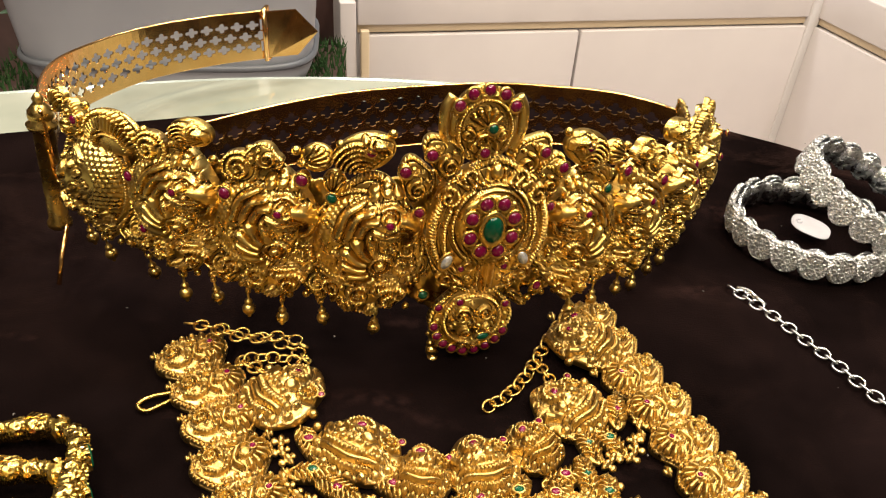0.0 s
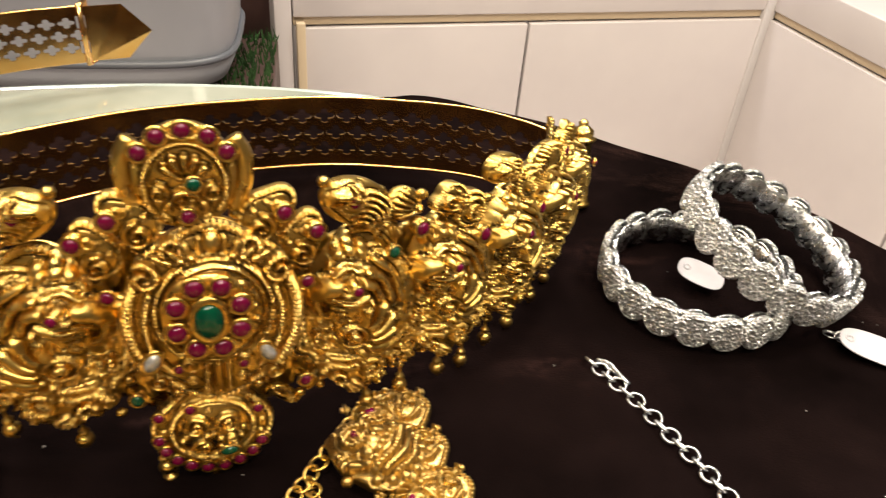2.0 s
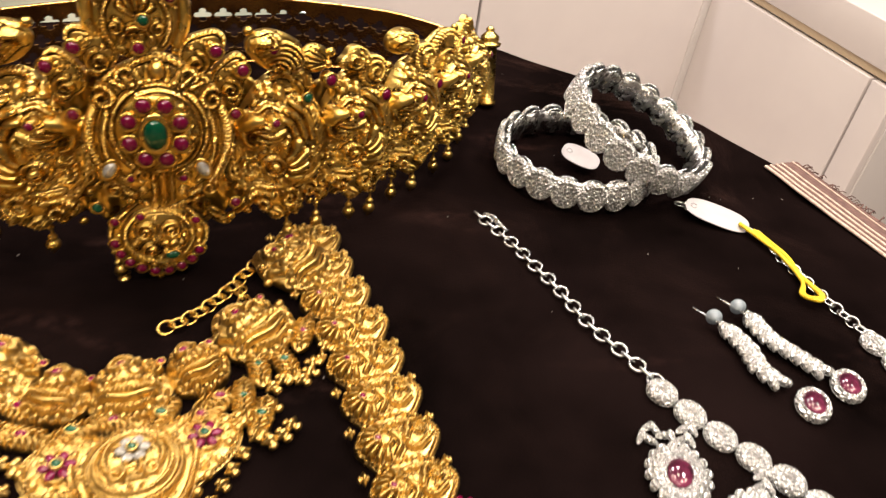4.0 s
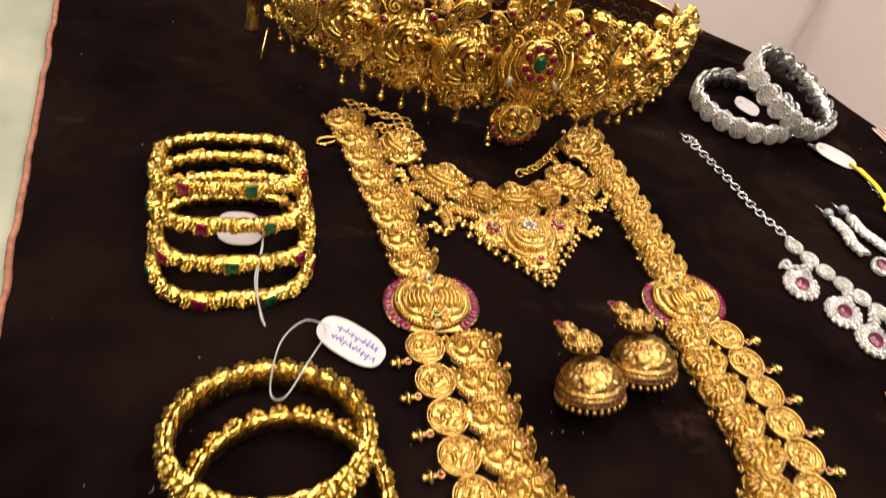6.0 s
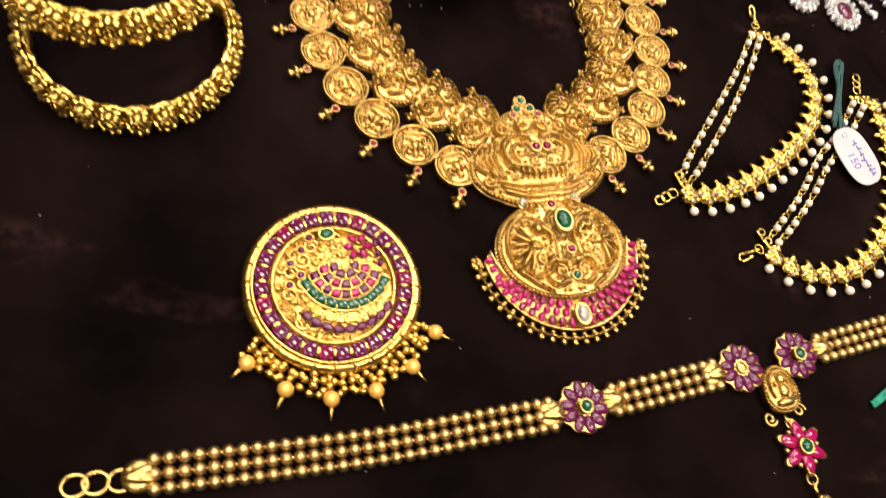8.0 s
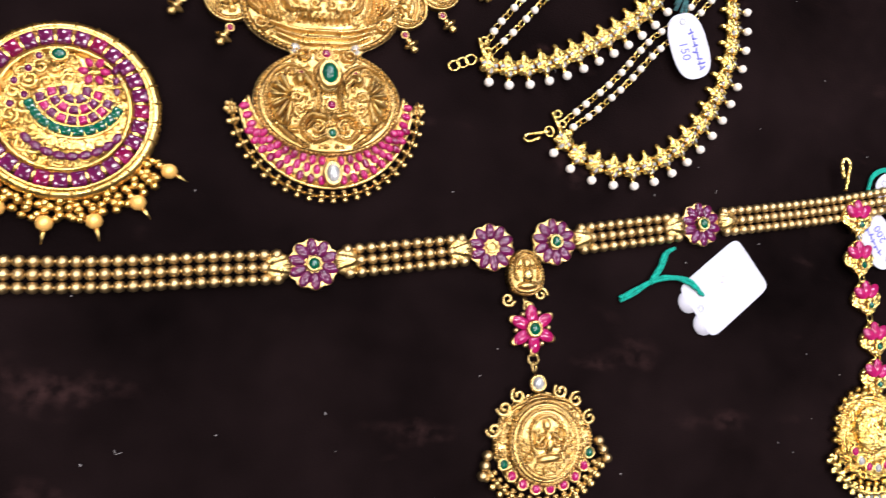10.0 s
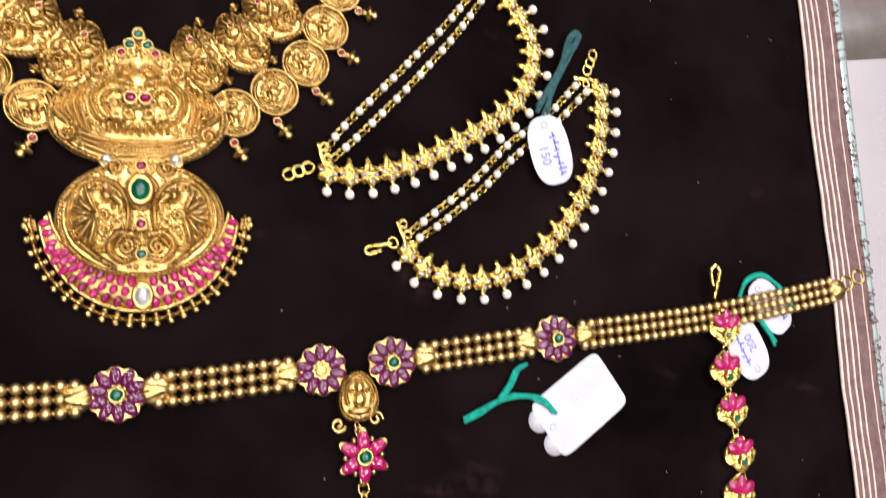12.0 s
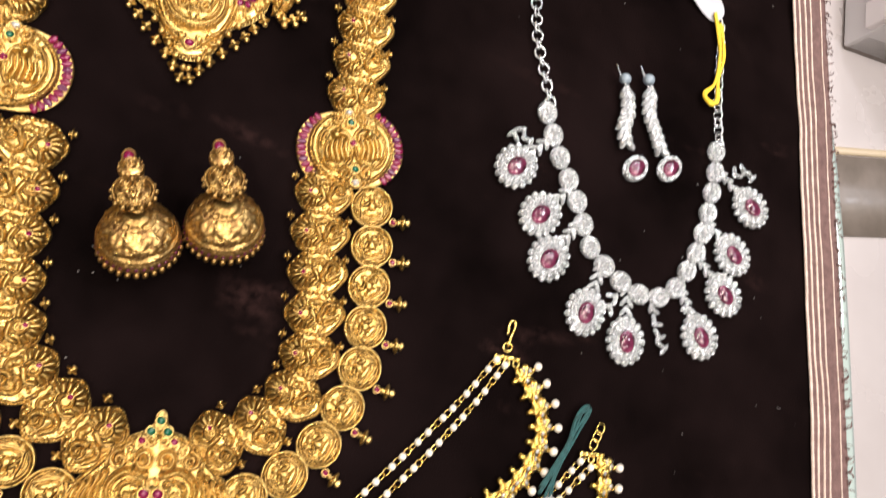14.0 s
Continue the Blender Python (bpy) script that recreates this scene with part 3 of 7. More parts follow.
def price_tag(name, m, w, h, label, round_all=True, ink=0, words=None):
    """A card with a punched hole, rounded corners and written bars."""
    t = thing(name, m, label, "price tag")
    n, pts = 40, []
    for i in range(n):
        a = 2 * math.pi * i / n
        k = 0.74 if round_all else 0.22
        pts.append((math.copysign(abs(math.cos(a)) ** k, math.cos(a)) * w / 2, math.copysign(abs(math.sin(a)) ** k, math.sin(a)) * h / 2))
    vs = [(x, y, 0.35) for x, y in pts] + [(x, y, 0) for x, y in pts]
    fs = [tuple(range(n)), tuple(range(2 * n - 1, n - 1, -1))] + [(i + n, (i + 1) % n + n, (i + 1) % n, i) for i in range(n)]
    part("card", mesh_of("card", vs, fs, PAPER, False), t)
    part("eyelet", joined("eyelet", [ring(1.1, 1.1, 0.35, 14, 6)], CLEAR), t, at(-w / 2 + 3.2, 0, 0.45))
    rng = random.Random(name)
    for k in range(ink):
        x = -w / 2 + 6.5
        while x < w / 2 - 4:
            q = rng.uniform(0.9, 2.0)
            part("ink_bar", joined("ink_bar", [block(q, 0.6, 0.1), moved(block(0.6, rng.uniform(2.0, 3.4), 0.1), at(q / 2, rng.uniform(-0.5, 0.8)))], INK), t,
                 at(x + q / 2, 2.4 - 4.4 * k, 0.41, 0, 0, rng.uniform(-25, 25)))
            x += q + 0.7
    if words:
        c = bpy.data.curves.new("written_price", "FONT")
        c.body, c.size, c.extrude, c.align_x, c.align_y = words, 0.0050, 0.00005, "CENTER", "CENTER"
        c.materials.append(INK)
        part("written_price", c, t, at(1.5, -2.6, 0.42))
    return t


def thread(name, points, r, material, label, strands=1, spread=0.6):
    t = thing(name, Matrix(), label, "thread")
    for k in range(strands):
        rng = random.Random(k * 7 + len(points))
        q = [(x + rng.uniform(-spread, spread), y + rng.uniform(-spread, spread), z) for x, y, z in points]
        p, _ = smooth_path(q, 1.2)
        part("strand", joined("strand", [tube(p, r, 6)], material), t)
    return t


# ---- the setting ----
BOARD = 16.0  # the table and its cloth lie turned by this many degrees
CB, SB = math.cos(radians(BOARD)), math.sin(radians(BOARD))


def uv(u, v):
    return u * CB - v * SB, u * SB + v * CB


def rim_v(u):
    q = min(1.0, abs(u + 60) / 436)
    return 437 * (1 - q ** 2.5) ** 0.4


def rim_outline(grow=0.0, n=120):
    pts = []
    for i in range(n):
        a = 2 * math.pi * i / n
        c, s = math.cos(a), math.sin(a)
        b = 437 if s > 0 else 1150
        pts.append(uv(-60 + (436 + grow) * math.copysign(abs(c) ** 0.8, c), (b + grow) * math.copysign(abs(s) ** 0.8, s)))
    return pts


def slab(outline, z0, z1, material, name):
    n = len(outline)
    vs = [(x, y, z1) for x, y in outline] + [(x, y, z0) for x, y in outline]
    fs = [tuple(range(n)), tuple(range(2 * n - 1, n - 1, -1))] + [(i + n, (i + 1) % n + n, (i + 1) % n, i) for i in range(n)]
    return mesh_of(name, vs, fs, material, False)


FLOOR_Z = -850
solo("floor", joined("floor", [block(6400, 6400, 40)], FLOOR), at(300, 300, FLOOR_Z - 20), "pale polished stone tile floor", "floor", kind="structure")
solo("floor_band", joined("floor_band", [block(2600, 165, 8)], TAUPE), at(1190 + 500, 735 + 190, FLOOR_Z + 3, 0, 0, 21), "taupe stone border strip in the pale floor", "floor", kind="structure")
solo("floor_trim", joined("floor_trim", [block(2600, 14, 10)], CREAM), at(1157 + 500, 822 + 190, FLOOR_Z + 4, 0, 0, 21), "thin yellow trim along the floor strip", "trim", kind="structure")
# ceiling and walls are out of view, added to shape reflections in the gold
solo("ceiling", joined("ceiling", [block(6400, 6400, 60)], CEILING), at(300, 300, 1790), "plain pale grey ceiling, unseen, added to shape reflections", "ceiling", kind="structure")
for nm, x, y, w, d in (("wall_north", 300, 3450, 6400, 100), ("wall_south", 300, -2850, 6400, 100), ("wall_west", -2850, 300, 100, 6200), ("wall_east", 3450, 300, 100, 6200)):
    solo(nm, joined(nm, [block(w, d, 2610)], PLASTER if nm != "wall_west" else DARKWOOD), at(x, y, 455), "plain unseen wall, added to close the room for reflections", "wall", kind="structure")
for x, y, *_ in LAMPS:
    lampthing = thing("ceiling_light", at(x * 1000, y * 1000, 1760), "round white recessed ceiling downlight", "ceiling light", "ceiling downlights")
    part("housing", joined("housing", [tube([(95 * math.cos(a), 95 * math.sin(a), 0) for a in np.linspace(0, 6.283, 28, False)], 9, 6, True)], WHITE), lampthing)

# the glass-topped counter table
table = thing("display_table", at(0, 0, 0), "pale glass-topped oval counter with a green glass edge", "table")
part("tabletop", slab(rim_outline(-3), -14, -3, GLASSTOP, "tabletop"), table)
part("glass_edge", joined("glass_edge", [tube([(x, y, -8.5) for x, y in rim_outline(-1)], 6, 8, True)], GLASSEDGE), table, None, "greenish polished glass edge")
part("body", slab(rim_outline(-45), -849, -14.5, WHITE, "body"), table)

# velvet cloth: flat on the table, falling over its rounded far corner
NU, NV, ND = 190, 170, 8
vs, fs = [], []
for i in range(NU):
    u = -145 + 514 * i / (NU - 1)
    end, hang = 377.0, u > 205
    if hang:
        blend = min(1, (u - 205) / 40)
        end = 377 + (min(rim_v(u), 377) - 377) * blend
    for j in range(NV):
        v = -273 + (end + 273) * j / (NV - 1)
        x, y = uv(u, v)
        z = 0.5 * noise.noise((x * 0.012, y * 0.012, 3.0)) - 0.45 + 0.15 * noise.noise((x * 0.05, y * 0.05, 7.0))
        fold = max(0, min(1, (u - 60) / 140)) * max(0, min(1, (v - 60) / 120))
        z += fold * 1.6 * (math.sin(0.055 * (u * 0.45 + v) + 1.2 * noise.noise((x * 0.01, y * 0.01, 0))) ** 5)
        z += max(0, min(1, (40 - u) / 120)) * 0.9 * max(0, math.sin(0.04 * (v - 0.5 * u))) ** 7
        vs.append((x, y, min(z, 0.9)))
    for k in range(1, ND + 1):
        v = end + (8 * math.sin(min(k, 3) / 3 * math.pi / 2) if hang else 0.4 * k)
        z = (-9 * k + 3 if hang and k > 1 else (-4 if hang else -0.3 * k))
        vs.append((*uv(u, v + (1.5 * noise.noise((u * 0.03, k * 0.2, 0)) if hang else 0)), z))
R = NV + ND
fs = [(i * R + j, (i + 1) * R + j, (i + 1) * R + j + 1, i * R + j + 1) for i in range(NU - 1) for j in range(R - 1)]
cloth = thing("velvet_cloth", Matrix(), "dark brown velvet cloth spread over the counter, with a striped hem", "cloth")
sheet = part("sheet", mesh_of("sheet", vs, fs, VELVET), cloth)
wav = lambda v, k: 1.3 * noise.noise((v * 0.018, k * 0.15, 5.0)) + 0.6 * noise.noise((v * 0.06, k * 0.4, 1.0))
hem_v = np.linspace(-272, 176, 120)
hv = [(*uv(u0 + wav(v, 0) * (1 if u0 < 360 else 0.4), v), zz) for v in hem_v for u0, zz in ((349, 0.55), (353, 1.15), (357, 0.7), (361, 1.1), (366, 0.75), (369.5 + 0.8 * noise.noise((v * 0.3, 0, 0)), 0.5))]
part("hem", mesh_of("hem", hv, [(i * 6 + j, (i + 1) * 6 + j, (i + 1) * 6 + j + 1, i * 6 + j + 1) for i in range(119) for j in range(5)], HEM), cloth, None, "brown woven hem")
for k, (u0, wdt) in enumerate(((349.6, 0.75), (352.6, 0.6), (356.0, 0.55), (359.2, 0.45), (365.6, 0.35))):
    part("stripe", joined("stripe", [tube([(*uv(u0 + wav(v, k * 0.6), v), 0.85 if u0 > 350 else 0.7) for v in hem_v], wdt, 6)], HEMLINE), cloth, None, "cream woven stripe")
rng = random.Random(11)
fringe = []
for k in range(260):
    v = rng.uniform(-270, 175)
    a, b = rng.uniform(1.0, 5.0), rng.uniform(-3, 3)
    fringe.append(tube([(*uv(368, v), 0.4), (*uv(368.5 + a * 0.6, v + b * 0.5), 0.9 + rng.uniform(0, 1.2)), (*uv(368.5 + a, v + b), 0.5)], rng.uniform(0.15, 0.4), 5))
tagged(part("fringe", joined("fringe", fringe, HEM), cloth, None, "frayed brown thread edge"), kind="stuff")
left_v = np.linspace(-272, 376, 150)
part("hem_left", joined("hem_left", [tube([(*uv(-145.5 + 1.5 * noise.noise((v * 0.05, 2, 0)) + 0.7 * noise.noise((v * 0.3, 4, 0)), v), 0.2) for v in left_v], 1.5, 6)],
     vary(mat("rust_brown_selvedge", (0.2, 0.08, 0.05), 0.85), ((0.14, 0.055, 0.035), (0.30, 0.13, 0.085)), 200, None, 0.7, 900, distance=0.001)), cloth, None, "rust-brown selvedge")

# white cabinets beyond the table
def cabinet_run(name, x0, y0, x1, y1, doors, label):
    """A run of flush cabinets from (x0, y0) to (x1, y1), its face to the right of that way."""
    length = math.hypot(x1 - x0, y1 - y0)
    c = thing(name, at(x0, y0, 0, 0, 0, math.degrees(math.atan2(y1 - y0, x1 - x0))), label, "cabinet")
    part("carcass", joined("carcass", [block(length, 380, 560, 2)], GROOVE), c, at(length / 2, 204, -560))
    part("fascia", joined("fascia", [block(length, 402, 74, 3)], WHITE), c, at(length / 2, 200, -247))
    part("rail", joined("rail", [block(length, 12, 15, 2)], CREAM), c, at(length / 2, 12, -292), "thin cream rail")
    part("plinth", joined("plinth", [block(length, 360, 60)], TAUPE), c, at(length / 2, 204, -820 + 0.5))
    x = 0
    for w in doors:
        part("door", joined("door", [block(w - 6, 18, 470, 2)], WHITE), c, at(x + w / 2, 6, -538))
        x += w
    return c


back_run = cabinet_run("wall_cabinet", -30, 1385, 952, 1556, (451, 545), "row of white laminate cabinets with a cream rail")
part("corner_filler", joined("corner_filler", [block(26, 16, 600, 2)], GROOVE), back_run, at(994, 0, -520), "soft grey corner strip")
part("stile", joined("stile", [block(16, 14, 500, 2)], CREAM), back_run, at(12, -8, -540), "cream upright trim")
part("end_panel", joined("end_panel", [block(30, 400, 600, 2)], WHITE), back_run, at(-18, 195, -540))
cabinet_run("side_cabinet", 958, 1552, 1051, 1025, (473, 62), "white laminate cabinets along the side")
column = solo("column", joined("column", [block(150, 160, 2600, 6)], DARKWOOD), at(-140, 1560, 450), "dark brown wooden column", "column", kind="structure")
solo("post", joined("post", [block(26, 60, 1500, 3)], mat("pale_grey_metal", (0.4, 0.4, 0.4), 0.4, 0.6)), at(-225, 1500, -100), "pale grey metal post", "post", kind="structure")
solo("dark_partition", joined("dark_partition", [block(1500, 60, 2300, 4)], DARKWOOD), at(-1100, 1950, 250), "dark brown wooden partition", "partition", kind="structure")
stand = thing("turf_stand", at(-300, 1120, 45, 0, 0, 3), "low stand topped with green artificial turf", "stand")
part("plinth", joined("plinth", [block(520, 300, 565, 6)], DARKWOOD), stand, at(0, 0, -611.5))
blades = []
rng = random.Random(5)
for k in range(2600):
    x, y, hgt = rng.uniform(-258, 258), rng.uniform(-148, 148), rng.uniform(10, 24)
    a, b, w = rng.uniform(-7, 7), rng.uniform(-7, 7), rng.uniform(1.2, 2.4)
    blades.append(([(x - w, y, 0), (x + w, y, 0), (x + a, y + b, hgt)], [(0, 1, 2)]))
tagged(part("turf", joined("turf", blades, TURF), stand, at(0, 0, -329), "green artificial turf"), kind="stuff")
tub = thing("plastic_tub", at(-290, 1130, -275, 0, 0, 3), "large grey-blue plastic tub standing on turf", "tub")
prof = []
for z, w, d in ((0, 150, 90), (4, 172, 112), (14, 190, 128), (34, 199, 136), (300, 222, 150), (306, 234, 160), (316, 236, 162), (320, 228, 156)):
    prof.append([(math.copysign(abs(math.cos(a)) ** 0.45, math.cos(a)) * w, math.copysign(abs(math.sin(a)) ** 0.45, math.sin(a)) * d, z) for a in np.linspace(0, 2 * math.pi, 48, False)])
part("body", mesh_of("body", [p for q in prof for p in q], [(i * 48 + j, i * 48 + (j + 1) % 48, (i + 1) * 48 + (j + 1) % 48, (i + 1) * 48 + j) for i in range(7) for j in range(48)] + [tuple(range(47, -1, -1))], GREYPLASTIC), tub)
part("stripe", joined("stripe", [tube([(math.copysign(abs(math.cos(a)) ** 0.45, math.cos(a)) * 203, math.copysign(abs(math.sin(a)) ** 0.45, math.sin(a)) * 139, 52) for a in np.linspace(0, 2 * math.pi, 48, False)], 5, 6, True)],
     mat("dark_grey_plastic", (0.12, 0.13, 0.15), 0.4)), tub)
plant = thing("potted_shrub", at(-520, 1500, -560), "dark green leafy shrub in a brown pot", "plant")
part("pot", joined("pot", [lathe([(80, 0), (110, 160), (118, 165), (112, 172)], 24)], DARKWOOD), plant)
leaves = []
rng = random.Random(8)
for k in range(420):
    a, b, r = rng.uniform(0, 6.28), rng.uniform(-0.2, 1.3), rng.uniform(60, 190)
    cx, cy, cz = r * math.cos(a) * math.cos(b) * 0.8, r * math.sin(a) * math.cos(b) * 0.8, 300 + r * math.sin(b) * 1.6
    leaves.append(moved(([(0, 0, 0), (12, 22, 3), (0, 58, -4), (-12, 22, 3)], [(0, 1, 2, 3)]), at(cx, cy, cz, rng.uniform(-50, 50), rng.uniform(-40, 40), math.degrees(a) - 90)))
part("foliage", joined("foliage", leaves, mat("dark_leaf", (0.015, 0.05, 0.012), 0.45)), plant)
part("stem", joined("stem", [tube([(0, 0, 165), (4, 2, 300), (-3, 5, 430)], 7, 8)], DARKWOOD), plant)

# lint and a fallen hair on the velvet
rng = random.Random(77)
flecks = []
for k in range(150):
    x, y = uv(rng.uniform(-140, 345), rng.uniform(-268, 300))
    a = rng.uniform(0, 6.28)
    q = rng.uniform(0.15, 0.5) if k % 9 else rng.uniform(0.7, 1.6)
    flecks.append(tube([(x, y, 0.5), (x + q * math.cos(a), y + q * math.sin(a), 0.7), (x + 1.6 * q * math.cos(a + 0.8), y + 1.6 * q * math.sin(a + 0.8), 0.5)], 0.10 + 0.06 * (k % 3), 4))
p, _ = smooth_path([(-88, -112, 0.5), (-84, -123, 0.6), (-76, -136, 0.6), (-71, -151, 0.6), (-66, -160, 0.5)], 1.5)
flecks.append(tube(p, 0.16, 5))
solo("lint", joined("lint", flecks, mat("grey_lint", (0.22, 0.20, 0.19), 0.9)), Matrix(), "specks of pale lint on the velvet", "lint", kind="stuff")


# ---- the waist belt: an arched front of relief plates with a pierced strap ----
belt = thing("waist_belt", Matrix(), "upright gold waist belt with relief plates, rubies, pierced strap", "waist belt")


def circle3(a, b, c):
    (ax, ay), (bx, by), (cx, cy) = a, b, c
    d = 2 * (ax * (by - cy) + bx * (cy - ay) + cx * (ay - by))
    ux = ((ax * ax + ay * ay) * (by - cy) + (bx * bx + by * by) * (cy - ay) + (cx * cx + cy * cy) * (ay - by)) / d
    uy = ((ax * ax + ay * ay) * (cx - bx) + (bx * bx + by * by) * (ax - cx) + (cx * cx + cy * cy) * (bx - ax)) / d
    return ux, uy, math.hypot(ax - ux, ay - uy)


BX, BY, BR = circle3((-104, 240), (41, 193), (160, 314))
A0 = math.atan2(193 - BY, 41 - BX)


def on_belt(s, z, out=0.0, spin=0.0):
    """The pose s mm to the right of the middle along the front, at height z: x along it, y up, z outwards."""
    a = A0 + s / BR
    e = Vector((math.cos(a), math.sin(a), 0))
    lean = 0.06
    out -= 0.05 * max(0.0, s - 70)
    n = (e + Vector((0, 0, 0.10))).normalized()
    t = Vector((-math.sin(a), math.cos(a), -lean)).normalized()
    up = n.cross(t).normalized()
    t = up.cross(n)
    p = Vector((BX, BY, 0)) + e * (BR + out) + Vector((0, 0, z - 0.055 * s)) - e * 0.08 * (z - 20)
    m = Matrix((t, up, n)).transposed().to_4x4()
    return Matrix.Translation(p * MM) @ m @ pose(0, 0, 0, 0, 0, spin)


S0, S1 = (math.atan2(240 - BY, -104 - BX) - A0) * BR, (math.atan2(314 - BY, 160 - BX) - A0) * BR
if S0 > 0:
    S0 -= 2 * math.pi * BR


def belt_top(s):
    return 56 + 8 * math.exp(-(s / 30) ** 2) - 7 * max(0, (s - 60) / 120)


def belt_low(s):
    return 17.5 - 10 * math.exp(-((s + 3) / 16) ** 2) + 1.2 * math.cos((abs(s) - 37) * 0.204 + math.pi)


# curved backing sheet with low scrollwork
nb, hb = 520, 40
vs = []
for i in range(nb):
    s = S0 + (S1 - S0) * i / (nb - 1)
    for j in range(hb):
        k = j / (hb - 1)
        z = belt_low(s) + (belt_top(s) - belt_low(s)) * k
        bump = 0.5 * noise.noise((s * 0.22, z * 0.22, 2.0)) + 0.8 * math.sin(s * 1.3 + 2.5 * math.sin(z * 0.33)) * math.sin(z * 0.8 + math.sin(s * 0.4))
        vs.append(on_belt(s, z, bump - 4.2).translation / MM)
backing = mesh_of("backing", vs, [(i * hb + j, (i + 1) * hb + j, (i + 1) * hb + j + 1, i * hb + j + 1) for i in range(nb - 1) for j in range(hb - 1)], GOLD)
solid = part("backing", backing, belt).modifiers.new("thick", "SOLIDIFY")
solid.thickness = 0.0012


def coil(cx, cy, r, turns=1.4, start=0.0, way=1):
    """A scroll that winds in, its start angle in degrees."""
    return spiral(cx, cy, r, turns, radians(start), way)


def peacock(n=150):
    """A plate with a crested bird: scaled body, fanned wing, hooked beak, ribbed tail scrolls."""
    p = Sculpt(16.0, 24.5, n, lambda th: 0.97 + 0.05 * np.cos(2 * th) + 0.05 * np.cos(4 * th), 2.6, 2.6)
    p.swell(-2.5, 2.5, 13.0, 15.0, 4.6).swell(6.0, 12.5, 8.0, 8.0, 3.6).swell(4.0, -15.0, 12.0, 8.0, 2.0)
    p.border(0.95, 0.7, 1.5, 0.9)
    p.scales(-2.5, 2.0, 13.2, 15.5, 85, 268, 0.60, 1.9, 0.7, 20)
    p.stroke(arc(-2.5, 2.0, 13.6, 16.0, 70, 272, 60), 0.55, 0.55, 0.9, 0.5, 1.0)
    for k in range(3):
        p.stroke([(-8.4 + 3.0 * k, 5.0 + 0.8 * k), (-7.0 + 3.2 * k, 11.4 - 0.4 * k), (-2.4 + 3.0 * k, 15.8 - 1.4 * k)], 1.45, 0.9, 1.5)
    for k, a in enumerate((112, 141, 170, 199, 228, 256)):
        c, s = math.cos(radians(a)), math.sin(radians(a))
        p.stroke([(4.6 + 2.6 * c, -3.0 + 2.6 * s), (4.0 + 6.2 * c, -2.6 + 5.8 * s), (3.4 + 9.4 * math.cos(radians(a - 8)), -2.2 + 8.8 * math.sin(radians(a - 8)))], 0.9, 1.85, 2.0)
    p.stroke(arc(4.6, -3.0, 3.1, 3.1, 0, 360, 40), 0.55, 0.55, 1.5, 0.4, 0.9).boss(4.6, -3.0, 1.8, 1.8, 2.0)
    p.stroke([(1.5, 8.5), (6.0, 7.2), (10.5, 8.6)], 1.0, 0.7, 0.9).stroke([(2.0, 6.4), (6.0, 5.0), (9.5, 5.4)], 0.8, 0.6, 0.8, 0.5, 0.9)
    p.stroke([(7.0, 12.6), (11.2, 11.6), (13.4, 8.6), (12.6, 5.4), (10.8, 4.2)], 3.1, 0.9, 3.0)
    p.stroke([(8.2, 9.6), (10.8, 8.8), (11.4, 7.0)], 0.45, 0.4, 2.2)
    p.boss(5.4, 12.8, 2.5, 2.2, 1.5).boss(5.4, 12.8, 1.3, 1.3, 2.1)
    p.stroke([(3.0, 15.2), (6.0, 16.2), (9.0, 14.6)], 0.7, 0.5, 1.6)
    for x, y, r in ((0.4, 18.6, 1.9), (3.8, 20.3, 2.1), (7.2, 20.0, 1.9), (10.0, 17.6, 1.6)):
        p.boss(x, y, r, r * 1.25, 1.8, -20)
    for x, y, r, st, way in ((10.8, -3.4, 3.3, 100, -1), (9.4, -15.6, 4.9, 150, -1), (-0.6, -15.0, 3.9, 40, 1), (-8.8, -14.6, 3.4, 20, 1), (11.6, 1.6, 1.8, 200, 1), (4.2, -20.6, 2.4, 90, 1), (-4.6, -20.4, 2.4, 60, -1)):
        p.stroke(coil(x, y, r, 1.35, st, way), 0.30 * r, 0.15 * r, 1.9, 0.35, 1.1)
    p.stroke([(-13.0, -6.5), (-8.0, -9.4), (-2.0, -9.0), (4.0, -10.4), (10.0, -9.2)], 0.9, 0.7, 1.4, 0.5, 0.9)
    p.stroke([(-12.0, -9.0), (-7.0, -11.4), (-2.5, -10.8)], 0.6, 0.5, 1.1)
    for x, y in ((13.6, -9.0), (14.0, -5.6), (3.6, -12.6), (-13.4, -3.6), (13.4, 13.6)):
        p.boss(x, y, 1.0, 1.0, 1.2)
    return p.fill(5, 28, 1.6).fill(6, 24, 1.0).mesh("plate", GOLD, lift=1.4)


